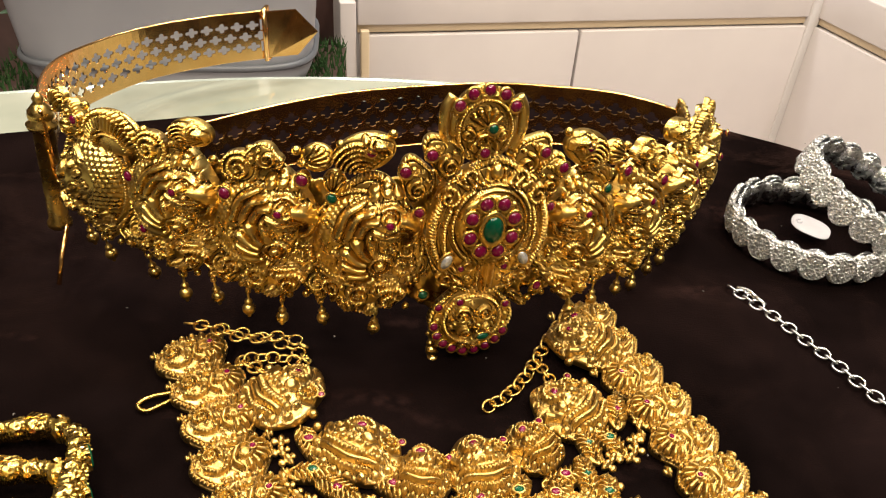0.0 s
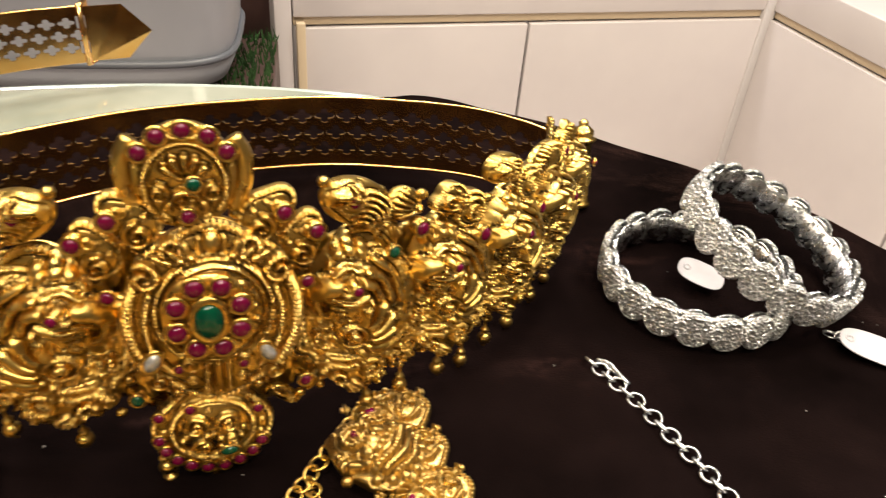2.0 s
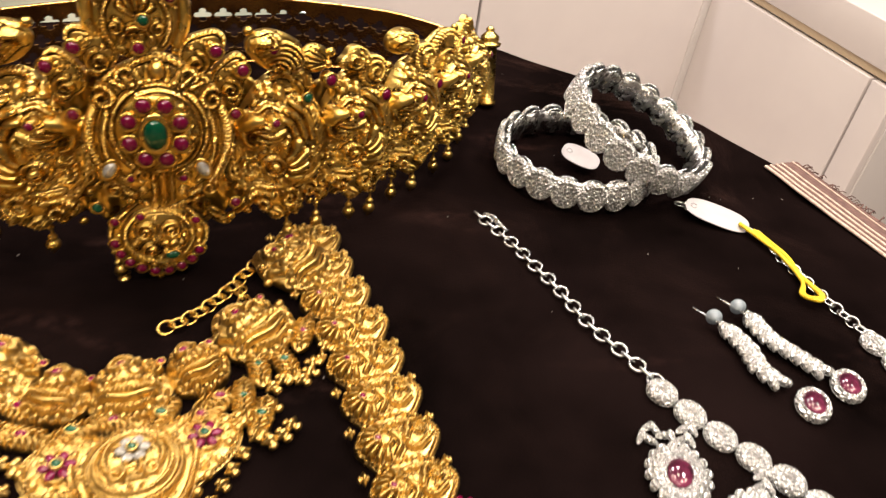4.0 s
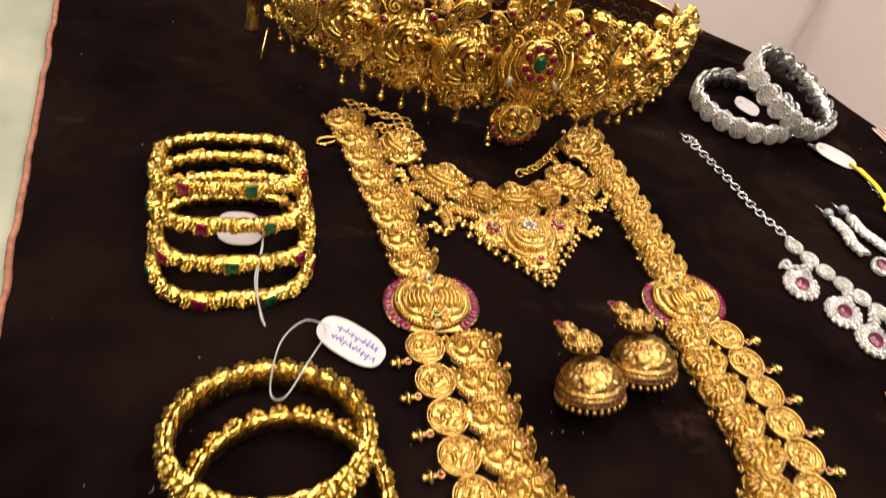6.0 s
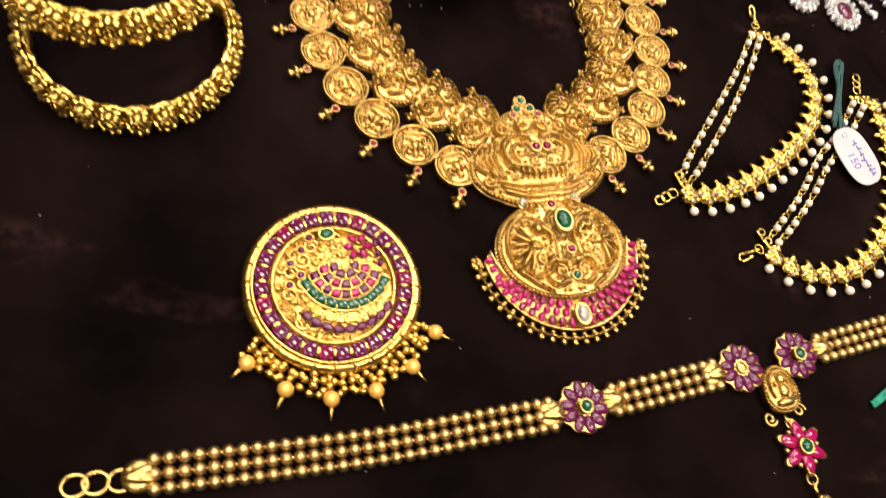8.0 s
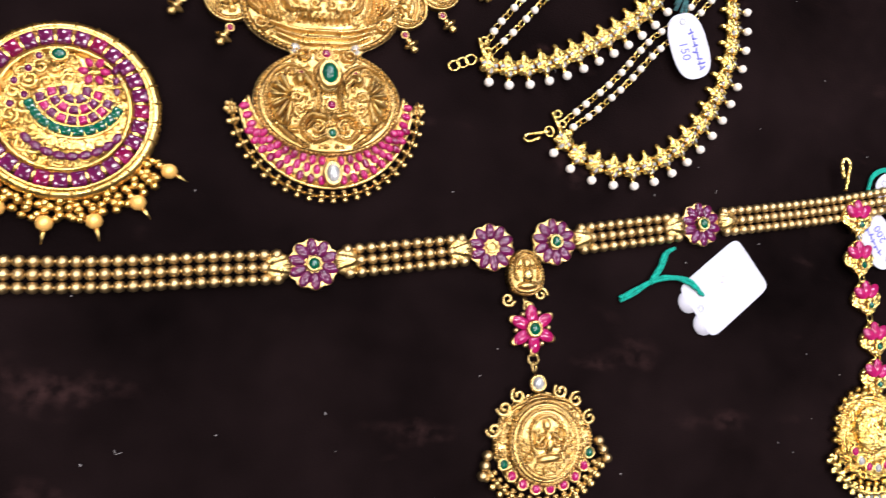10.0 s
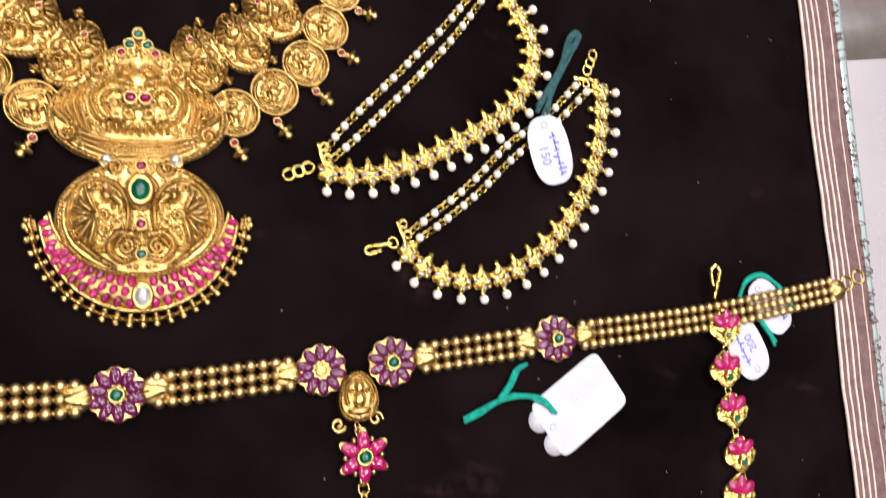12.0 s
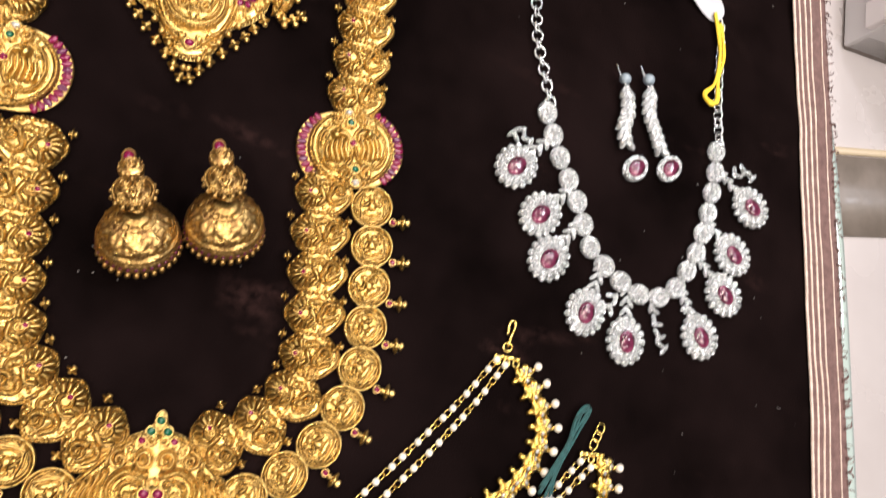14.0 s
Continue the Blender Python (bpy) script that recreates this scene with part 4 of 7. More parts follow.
def end_plate():
    """The end plate: a smooth round boss beside a scaled shell, wrapped in ribs."""
    p = Sculpt(16.5, 19.0, 120, None, 2.6, 2.6)
    p.swell(0, 1.0, 14.5, 15.0, 5.0).swell(-6.0, 1.0, 6.5, 8.0, 2.2)
    p.border(0.95, 0.7, 1.5, 0.9).scales(1.0, 2.0, 14.0, 15.0, -60, 120, 0.42, 1.9, 0.7, 70)
    p.stroke(arc(1.0, 1.5, 14.6, 15.8, -70, 130, 50), 0.6, 0.6, 1.0, 0.5, 1.0)
    for k in range(5):
        p.stroke([(-11 + 2.0 * k, -3 - 1.2 * k), (-8 + 2.0 * k, -7.0 - 0.8 * k), (-3 + 2.0 * k, -9.5)], 0.9, 0.6, 1.2)
    p.boss(-6.5, 3.5, 2.4, 3.4, 1.4).boss(-3.0, 6.8, 1.5, 1.2, 1.2).boss(-9.2, 7.0, 1.4, 1.2, 1.2).stroke([(-9, 10.5), (-4, 12.0), (1, 10.0)], 1.0, 0.6, 1.1)
    p.stroke([(-14, -5), (-9, -11), (0, -14.5), (9, -13)], 1.1, 0.8, 1.5, 0.3, 1.2)
    for x, y, r, st in ((4, -9.5, 2.6, 30), (10, -8.5, 2.2, 90), (-3, -16.2, 1.8, 0), (5.5, -16.0, 1.8, 120)):
        p.stroke(coil(x, y, r, 1.4, st), 0.28 * r, 0.14 * r, 1.4, 0.4, 0.9)
    return p.fill(6, 18, 1.5).mesh("plate", GOLD, lift=1.3)


BIRD, ENDPLATE = peacock(), end_plate()
for s, z, sx, sz, spin in ((-36.5, 38.5, 1.06, 1.05, -3), (-67, 39.5, 1.08, 0.98, -4), (-97.5, 40, 1.08, 0.94, -5), (35, 38.5, 0.96, 1.05, 3), (62, 38, 0.95, 0.98, 4), (90, 37.5, 0.97, 0.94, 5), (119, 37.5, 0.97, 0.90, 5), (148, 37.0, 0.95, 0.86, 5)):
    m = on_belt(s, z, -1.8, spin)
    part("plate", BIRD, belt, m @ Matrix.Diagonal((sx if s < 0 else -sx, sz, 1.0, 1)))
    stone(belt, m @ at((5.4 if s < 0 else -5.4) * sx, 12.8 * sz, 13.4), 1.25, 1.25)
part("plate", ENDPLATE, belt, on_belt(-132, 37, -2.0, -4))

# the middle: a tall rosette plate, a crest and a hanging oval
p = Sculpt(20.8, 24.5, 190, lambda th: 0.96 + 0.05 * np.sin(th) ** 3 + 0.02 * np.cos(8 * th), 3.0, 3.6)
p.swell(0, 4.5, 13.0, 14.5, 3.0)
p.border(0.955, 0.75, 1.5, 0.9)
p.stroke(arc(0, 4.0, 12.6, 13.6, 0, 360, 80), 0.65, 0.65, 1.2, 0.5, 1.0).stroke(arc(0, 4.0, 10.9, 11.9, 0, 360, 80), 0.4, 0.4, 0.8)
for sx in (-1, 1):
    p.stroke([(15.6 * sx, 12), (18.0 * sx, 5), (17.4 * sx, -4), (13.4 * sx, -12), (7.6 * sx, -16.5)], 1.5, 0.9, 1.8, 0.45, 1.1)
    p.stroke([(13.2 * sx, 9), (14.6 * sx, 2), (13.4 * sx, -6), (9.6 * sx, -12)], 0.8, 0.6, 1.3, 0.5, 0.9)
    p.stroke(coil(14.0 * sx, 13.0, 3.6, 1.4, 0 if sx > 0 else 180, sx), 1.0, 0.5, 1.9, 0.3, 1.0)
    p.stroke(coil(7.6 * sx, 19.2, 3.2, 1.4, 200 if sx > 0 else -20, sx), 0.9, 0.45, 1.7, 0.3, 1.0)
    p.stroke(coil(6.0 * sx, -9.6, 2.4, 1.4, 90, sx), 0.6, 0.35, 1.3)
    p.stroke(coil(13.0 * sx, -14.6, 2.6, 1.4, 60 if sx > 0 else 120, -sx), 0.7, 0.4, 1.4)
    for k in range(4):
        p.stroke([((2.6 + 3.0 * k) * sx, 21.6 - 1.3 * k), ((2.2 + 2.2 * k) * sx, 18.6 - 0.8 * k)], 0.5, 0.9, 1.1)
    p.stroke([(2.4 * sx, -10), (2.4 * sx, -18.5)], 0.55, 0.55, 1.2, 0.5, 0.8)
    p.boss(9.2 * sx, -18.6, 1.4, 1.4, 1.4)
p.stroke([(0, -9.5), (0, -19.5)], 0.8, 0.8, 1.5).boss(0, 21.0, 2.0, 2.6, 1.8)
part("rosette", p.fill(11, 44, 1.6, True).mesh("rosette", GOLD, lift=1.3), belt, on_belt(0, 46, 1.0))
q = on_belt(-1, 51, 1.0)
stone(belt, q @ at(0, 0, 9.6), 3.3, 4.7, EMERALD)
part("stone_seat", joined("stone_seat", [lathe([(9.6, 6.0), (9.8, 8.6), (9.0, 9.3), (4.0, 9.5), (0.5, 9.5)], 40)], GOLD), belt, q)
for a in range(8):
    stone(belt, q @ at(7.1 * math.cos(radians(45 * a + 22)), 8.3 * math.sin(radians(45 * a + 22)), 9.5), 2.15, 2.15)
for sx in (-1, 1):
    stone(belt, q @ at(12.4 * sx, -12.0, 7.4, 0, 0, 28 * sx), 1.7, 2.7, CRYSTAL)
    stone(belt, q @ at(7 * sx, -15.5, 6.6), 1.1, 1.1)
    stone(belt, on_belt(21 * sx, 53, 3.6), 1.6, 1.6)
    stone(belt, on_belt(19 * sx, 24, 3.6), 1.6, 1.6, RUBY if sx > 0 else EMERALD)
p = Sculpt(10.6, 12.0, 110, lambda th: 0.97 + 0.03 * np.sin(th), 1.8, 2.6)
p.stroke(arc(0, -1.0, 8.0, 9.2, -40, 220, 60), 0.5, 0.5, 1.1, 0.5, 0.9).stroke(arc(0, -6.0, 3.8, 4.2, 0, 180, 30), 0.9, 0.9, 1.5)
for a in (30, 60, 90, 120, 150):
    p.stroke([(1.0 * math.cos(radians(a)), 0.5 + 1.0 * math.sin(radians(a))), (4.4 * math.cos(radians(a)), 0.8 + 4.6 * math.sin(radians(a)))], 0.5, 0.9, 1.2)
for sx in (-1, 1):
    p.stroke(coil(5.2 * sx, -2.4, 2.0, 1.3, 90, sx), 0.55, 0.3, 1.1)
part("crest", p.fill(12, 34, 1.2, True).mesh("crest", GOLD), belt, on_belt(-2.3, 79.5, -0.5))
for sx in (-1, 1):
    part("crest_leaf", joined("crest_leaf", [tube(smooth_path([(0, -8, 2.0), (2.2, -2, 2.6), (2.4, 4, 2.4), (0.4, 8, 2.0)], 1.0)[0], 1.7, 8)], GOLD), belt, on_belt(-2.3 + 9.6 * sx, 80, -0.5) @ Matrix.Diagonal((sx, 1, 1, 1)))
q = on_belt(-2.3, 79.5, -0.5)
for a in (30, 60, 90, 120, 150):
    stone(belt, q @ at(9.6 * math.cos(radians(a)), 9.2 * math.sin(radians(a)) + 1.6, 3.2), 1.75, 1.75)
stone(belt, q @ at(1.6, 0.2, 5.6), 1.5, 1.5, EMERALD)
stone(belt, q @ at(0.2, -7.4, 4.6), 1.6, 1.6)


def shield_edge(th):
    return 0.94 + 0.06 * np.cos(4 * th)


p = Sculpt(14.5, 14.5, 120, shield_edge, 2.8, 1.8)
p.border(0.95, 0.6, 1.5, 0.8).swell(0, 0.5, 9.5, 9.0, 2.0).stroke(arc(0, 0.5, 9.6, 9.0, 0, 360, 60), 0.6, 0.6, 1.1, 0.5, 1.0)
for x, y, r, st, way in ((-4, 3, 2.8, 0, 1), (3.5, 3.5, 2.6, 180, -1), (-2.5, -3.5, 2.4, 90, 1), (4.5, -1.5, 2.0, 30, -1)):
    p.stroke(coil(x, y, r, 1.5, st, way), 0.24 * r, 0.13 * r, 1.0)
part("hanging_oval", p.fill(13, 60, 1.2).mesh("hanging_oval", GOLD), belt, on_belt(-3.5, 15, 2.5))
q = on_belt(-3.5, 15, 2.5)
for a in range(190, 352, 18):
    stone(belt, q @ at(12.6 * math.cos(radians(a)), 12.4 * math.sin(radians(a)), 3.0), 1.5, 1.5)
stone(belt, q @ at(3.5, -5.0, 6.0, 0, 0, 12), 2.2, 1.3, EMERALD)
for x, y in ((-5, 7.5), (10.5, 6), (-12, 6)):
    stone(belt, q @ at(x, y, 4.4), 1.3, 1.3)
part("tip_ball", BEAD[GOLD.name], belt, q @ at(0, -15.6, 2.0) @ Matrix.Diagonal((1.2, 2.0, 1.2, 1)))

# paisleys, birds' necks and buds along the upper edge
p = Sculpt(5.6, 8.4, 84, lambda th: 0.86 + 0.16 * np.sin(th) + 0.12 * np.cos(3 * th), 2.4, 1.8)
paisley = p.border(0.93, 0.5, 1.3, 0.7).stroke(coil(0.2, -1.4, 3.0, 1.5, 70), 0.7, 0.3, 1.1).fill(31, 22, 1.2).mesh("paisley", GOLD)
p = Sculpt(10.5, 6.4, 90, lambda th: 0.9 + 0.12 * np.cos(th - 0.7), 2.2, 1.8)
p.swell(5.0, 2.2, 4.6, 3.6, 2.0)
for k in range(6):
    p.stroke(arc(-1.5, -4.6, 2.2 + 1.35 * k, 1.6 + 1.45 * k, 20, 172, 30), 0.5, 0.5, 1.0, 0.55, 0.9)
neck = p.boss(4.8, 2.6, 2.4, 2.1, 1.4).stroke([(6.2, 2.4), (8.6, 0.6), (8.4, -1.6)], 1.4, 0.5, 1.4).boss(3.0, 4.6, 1.0, 1.0, 1.2).mesh("neck", GOLD)
p = Sculpt(4.4, 5.0, 60, None, 2.8, 1.0)
for a in np.linspace(-1.2, 1.2, 6):
    p.stroke([(0, -3.8), (2.0 * math.sin(a), -0.6 * math.cos(a)), (3.4 * math.sin(a), 3.4 * math.cos(a))], 0.25, 0.62, 0.8)
bud = p.boss(0, -3.6, 1.0, 1.0, 1.2).mesh("bud", GOLD)
FILI = Sculpt(5.6, 4.8, 70, None, 2.2, 1.8).stroke(coil(0.2, 0, 3.4, 1.6, 20), 0.7, 0.4, 1.1, 0.3, 0.8).border(0.9, 0.5, 1.3, 0.7).fill(17, 12, 1.1).mesh("filigree", GOLD)
p = Sculpt(13.5, 8.0, 96, lambda th: 0.92 + 0.08 * np.sin(th), 1.4, 1.6)
for a in range(18, 170, 9):
    c, s = math.cos(radians(a)), math.sin(radians(a))
    p.stroke([(8.0 * c, -4.0 + 5.6 * s), (12.0 * c, -4.2 + 10.4 * s)], 0.45, 0.75, 1.2).boss(12.4 * c, -4.2 + 11.4 * s, 0.8, 0.8, 1.4)
arch_fan = p.stroke(arc(0, -4.6, 7.4, 5.0, 5, 175, 40), 0.6, 0.6, 1.4, 0.5, 0.9).mesh("arch_fan", GOLD)
for sx in (-1, 1):
    k = 1.0 if sx < 0 else 0.93
    FL = Matrix.Diagonal((1 if sx < 0 else -1, 1, 1, 1))
    for nm, me, s, z, spin, kx in (("paisley", paisley, 13.5, 69, 30, 1.05), ("paisley", paisley, 22.0, 61.5, 8, 1.0), ("neck", neck, 38.0, 69.0, 24, 1.0), ("bud", bud, 51.0, 66.5, -70, 1.0), ("filigree", FILI, 74.0, 60.0, 20, 1.1), ("paisley", paisley, 66.0, 64.5, 100, 0.85),
                                    ("bud", bud, 60.0, 56.0, 10, 0.8), ("bud", bud, 46.0, 59.5, 0, 0.8), ("neck", neck, 90.0, 66.5, 8, 0.75), ("filigree", FILI, 104.0, 58.5, 20, 1.1), ("arch_fan", arch_fan, 120.0, 57.5, 8, 1.0), ("paisley", paisley, 139.0, 55.0, -10, 0.9), ("bud", bud, 146.0, 60.0, 0, 0.9)):
        part(nm, me, belt, on_belt(s * sx * k, z, 0.2, -spin * sx) @ FL @ Matrix.Diagonal((kx, kx, 1, 1)))
    for s, z, o, r, mt in ((25.4, 66.4, 4.6, 1.8, RUBY), (18.0, 72.0, 4.6, 1.8, RUBY), (35.0, 72.0, 5.4, 1.3, RUBY), (54.9, 60.5, 3.8, 1.9, RUBY), (46.4, 55.9, 3.8, 1.6, EMERALD), (78.3, 51.9, 3.8, 2.0, RUBY), (112.0, 47.5, 3.8, 1.8, RUBY), (109.0, 30.0, 3.6, 1.5, RUBY), (135.0, 58.0, 3.4, 1.6, RUBY)):
        stone(belt, on_belt(s * sx * k, z, o), r, r, mt)
        part("stone_seat", BEAD[GOLD.name], belt, on_belt(s * sx * k, z, o - 1.6) @ Matrix.Diagonal((r * 1.25, r * 1.25, 2.2, 1)))
    for s, z in ((29, 76), (44, 71.5), (55.5, 64.5), (57, 68), (71, 66), (83, 60), (96, 64), (49, 50), (81, 46), (31, 59), (107, 63), (132, 63), (7.5, 71)):
        part("bead", BEAD[GOLD.name], belt, on_belt(s * sx * k, z, 1.6) @ Matrix.Diagonal((1.5, 1.5, 1.5, 1)))
for k in range(64):
    s = S0 + 4 + (S1 - S0 - 8) * k / 63
    if abs(s + 3) > 17:
        part("bead", BEAD[GOLD.name], belt, on_belt(s, belt_low(s) + 0.5, 1.0) @ Matrix.Diagonal((1.3, 1.3, 1.3, 1)))
for s, z in ((-51.5, 24), (-82.5, 24), (-114, 26), (-21, 33), (21, 33), (48.5, 24), (76, 24), (104.5, 25), (133.5, 25)):
    part("filigree", FILI, belt, on_belt(s, z, -1.6, 60) @ Matrix.Diagonal((1.0, 0.95, 0.9, 1)))
    part("bud", bud, belt, on_belt(s, z + 12, -2.0, 0))
    part("bead", BEAD[GOLD.name], belt, on_belt(s, z - 6, 0.4) @ Matrix.Diagonal((1.6, 1.6, 1.6, 1)))
LOWLEAF = Sculpt(4.6, 2.8, 44, lambda th: 0.85 + 0.15 * np.cos(2 * th), 1.2, 1.0).stroke([(-3.6, 0), (0, 0.5), (3.4, 0)], 0.5, 0.3, 0.9).stroke(coil(1.8, 0, 1.4, 1.2), 0.4, 0.25, 0.8).mesh("low_leaf", GOLD)
for k in range(40):
    s = S0 + 6 + (S1 - S0 - 12) * k / 39
    if abs(s + 3) > 17:
        part("low_leaf", LOWLEAF, belt, on_belt(s, belt_low(s) + 2.6, -0.6, 40 if k % 2 else -40))
drop = drop_mesh(GOLD, 1.2)
EYE_RING = joined("drop_ring", [ring(1.5, 1.5, 0.35, 14, 6)], GOLD)
for s in (-143, -133, -112, -98.5, -87, -75, -63.5, -51, -33.5, 36, 47, 60, 70, 81, 95, 110, 126, 142, 158):
    m = on_belt(s, belt_low(s) - 1.2, 0.8)
    part("drop_ring", EYE_RING, belt, Matrix.Translation(m.translation) @ pose(0, 0, 0, 90, 0, s * 13))
    part("drop", drop, belt, Matrix.Translation(m.translation + Vector((0, 0, -0.0012))) @ pose(0, 0, 0, 6 * math.sin(s), 5 * math.cos(3 * s), s * 13))
for s, z, a in ((-16.5, 8, 14), (-13.5, 4, -10), (8.5, 8, -60)):
    part("drop", drop, belt, on_belt(s, z, 3.6) @ pose(0, 0, 0, 0, 0, a) @ pose(0, 0, 0, -90, 0, 0))
# end tubes with finials and the locking pin
post_shape = lathe([(3.6, 0), (4.4, 1), (4.4, 3), (3.6, 4), (3.6, 45), (5.0, 46), (5.4, 48), (3.8, 49), (4.4, 51), (4.2, 53.5), (2.4, 56), (1.7, 57), (2.1, 58.5), (1.2, 60), (0.3, 61)], 20)
post_me = joined("end_tube", [post_shape], GOLD)
for foot, head in (((-112.5, 249, 8), (-109.7, 252, 61.5)), ((165, 313, 0.5), (163, 321, 36))):
    way = Vector(head) - Vector(foot)
    turn = way.to_track_quat("Z", "Y").to_matrix().to_4x4()
    part("end_tube", post_me, belt, Matrix.Translation(Vector(foot) * MM) @ turn @ Matrix.Diagonal((1, 1, way.length / 61, 1)))
part("pin", joined("pin", [tube([(-99, 226, 24), (-100.5, 219, 15), (-101, 213, 7.5)], 0.8, 8)], ROSE), belt, None, "thin straight gold pin")


def strap(points, width, rows, name):
    """A pierced strip standing on edge, with rows of four-petalled holes between plain margins."""
    p, _ = smooth_path(points, 4.4)
    n, margin = len(p), 4.2
    ch = (width - 2 * margin) / rows
    vs, fs = [], []
    hole = [(2 * math.pi * k / 16, 0.24 + 0.20 * abs(math.cos(2 * (2 * math.pi * k / 16))) ** 0.7) for k in range(16)]

    def where(t, h):
        i = max(0, min(int(t), n - 2))
        q = p[i] + (p[i + 1] - p[i]) * min(1.0, max(0.0, t - i))
        return q[0], q[1], q[2] - h
    for i in range(n - 1):
        for h0, h1 in ((0, margin), (width - margin, width)):
            b = len(vs)
            vs.extend((where(i, h0), where(i + 1, h0), where(i + 1, h1), where(i, h1)))
            fs.append((b, b + 1, b + 2, b + 3))
    for r in range(rows):
        for i in range((n - 1) // 2):
            cx, cy = 2 * i + 1 + (r % 2), margin + (r + 0.5) * ch
            b = len(vs)
            for a, q in hole:
                k = 0.5 / max(abs(math.cos(a)), abs(math.sin(a)))
                vs.append(where(cx + 2 * k * math.cos(a), cy + k * math.sin(a) * ch))
            for a, q in hole:
                vs.append(where(cx + 2 * q * math.cos(a), cy + q * math.sin(a) * ch))
            fs += [(b + k, b + (k + 1) % 16, b + 16 + (k + 1) % 16, b + 16 + k) for k in range(16)]
    bm = bmesh.new()
    bm.from_mesh(mesh_of(name, vs, fs, ROSE, False))
    bmesh.ops.remove_doubles(bm, verts=bm.verts, dist=0.00002)
    me = bpy.data.meshes.new(name)
    bm.to_mesh(me)
    bm.free()
    me.materials.append(ROSE)
    ob = part(name, me, belt, None, "pierced rose-gold strap")
    mod = ob.modifiers.new("thick", "SOLIDIFY")
    mod.thickness = 0.0007
    for drop_by in (0, width):
        part("strap_edge", joined("strap_edge", [tube([(q[0], q[1], q[2] - drop_by) for q in p], 0.7, 6)], ROSE), belt)
    return p


strap([(156, 310, 30), (146, 318, 33), (121, 327, 36), (92, 333, 36), (56, 334, 36), (4, 322, 36), (-30, 306, 36), (-66, 281, 36), (-90, 256, 36)], 30, 3, "strap")
tail = strap([(-106, 243, 58), (-118, 270, 53), (-131, 312, 46), (-133, 350, 40), (-116, 390, 37), (-86, 417, 36), (-56, 432, 36)], 27, 3, "strap")
end = [(-56, 432, 36), (-40, 438, 36), (-28, 441, 22.5), (-40, 438, 9), (-56, 432, 9)]
tip = part("strap_tip", mesh_of("strap_tip", end, [(0, 1, 2, 3, 4)], ROSE, False), belt, None, "pointed gold strap end")
tip.modifiers.new("thick", "SOLIDIFY").thickness = 0.0009
part("keeper_loop", joined("keeper_loop", [tube([(-57, 429, 37.5), (-57, 429, 8), (-56, 435, 7.5), (-56, 435, 38)], 1.4, 8, True)], ROSE), belt)


# ---- the long necklace ----
haram = thing("long_necklace", Matrix(), "long antique-gold temple necklace of relief plates, coins and a ruby pendant", "necklace")


def bird_plate(seed):
    """A small plate with a coiled bird, a fan of feathers and a row of knobs."""
    p = Sculpt(11.8, 9.4, 100, comma, 1.3, 2.4)
    p.swell(-3.4, -0.4, 6.6, 6.0, 1.7).swell(4.6, 1.0, 4.6, 4.2, 1.2)
    p.border(0.94, 0.5, 1.4, 0.8)
    rng = random.Random(seed)
    a0 = rng.uniform(-12, 12)
    for a in range(100, 271, 24):
        c, q = math.cos(radians(a + a0)), math.sin(radians(a + a0))
        p.stroke([(-3.2 + 2.4 * c, -0.4 + 2.2 * q), (-3.4 + 5.6 * c, -0.4 + 5.0 * q)], 0.5, 0.9, 1.1)
    p.stroke(arc(-3.2, -0.4, 2.1, 2.1, 0, 360, 30), 0.45, 0.45, 1.2, 0.4, 0.8)
    p.stroke([(-1.0, 3.6), (1.8, 4.4), (3.2, 1.4), (2.0, -2.0), (4.6, -4.0), (8.2, -2.0)], 1.1, 0.6, 1.6, 0.3, 1.0)
    p.stroke(coil(6.0, 1.4, 2.9, 1.4, 200 + a0, -1), 0.7, 0.35, 1.4, 0.35, 0.8)
    p.stroke([(-1.0, 0.8), (0.4, -2.6), (-1.2, -5.0)], 0.8, 0.5, 1.2)
    for a in np.linspace(0.5, 2.7, 8):
        p.boss(10.0 * math.cos(a), 7.6 * math.sin(a), 0.95, 0.95, 1.2)
    return p.fill(seed, 12, 1.9).fill(seed + 1, 14, 1.3).fill(seed + 2, 16, 0.9).mesh("plate", ANTIQUE, lift=1.3)


def coin(seed):
    """A struck coin: raised rim, dotted border, worn figure on a stepped seat."""
    rng = random.Random(seed)
    p = Sculpt(8.1, 8.1, 76, None, 0.5, 1.5)
    p.border(0.95, 0.55, 1.2, 0.9, False).stroke(arc(0, 0, 6.5, 6.5, 0, 360, 60), 0.3, 0.3, 0.5, 0.7, 0.9)
    p.boss(0, 3.4, 1.1, 1.3, 0.9).boss(0, 0.4, 1.5, 2.0, 0.9).boss(0, -2.4, 3.2, 1.2, 0.9)
    for sx in (-1, 1):
        p.stroke([(1.4 * sx, 1.4), (3.0 * sx, 0.4), (3.4 * sx, 2.6 + rng.uniform(-0.6, 0.6))], 0.45, 0.35, 0.8)
        p.stroke([(4.6 * sx, -3.0), (4.9 * sx, 0.6), (4.0 * sx, 3.8)], 0.35, 0.3, 0.7, 0.5, 0.7)
    p.stroke([(-3.8, -4.4), (0, -4.7), (3.8, -4.4)], 0.5, 0.5, 0.8)
    return p.fill(seed, 26, 0.95).mesh("coin", ANTIQUE, lift=1.4)


def comma(th):
    return 0.93 + 0.07 * np.cos(th + 0.5) + 0.03 * np.cos(2 * th) + 0.03 * np.cos(6 * th)


PLATES = [bird_plate(40 + k) for k in range(3)]
COINS = [coin(60 + k) for k in range(3)]
CLUSTER = {m.name: cluster_mesh(m, 1.15) for m in (GOLD, ANTIQUE, LEMON)}


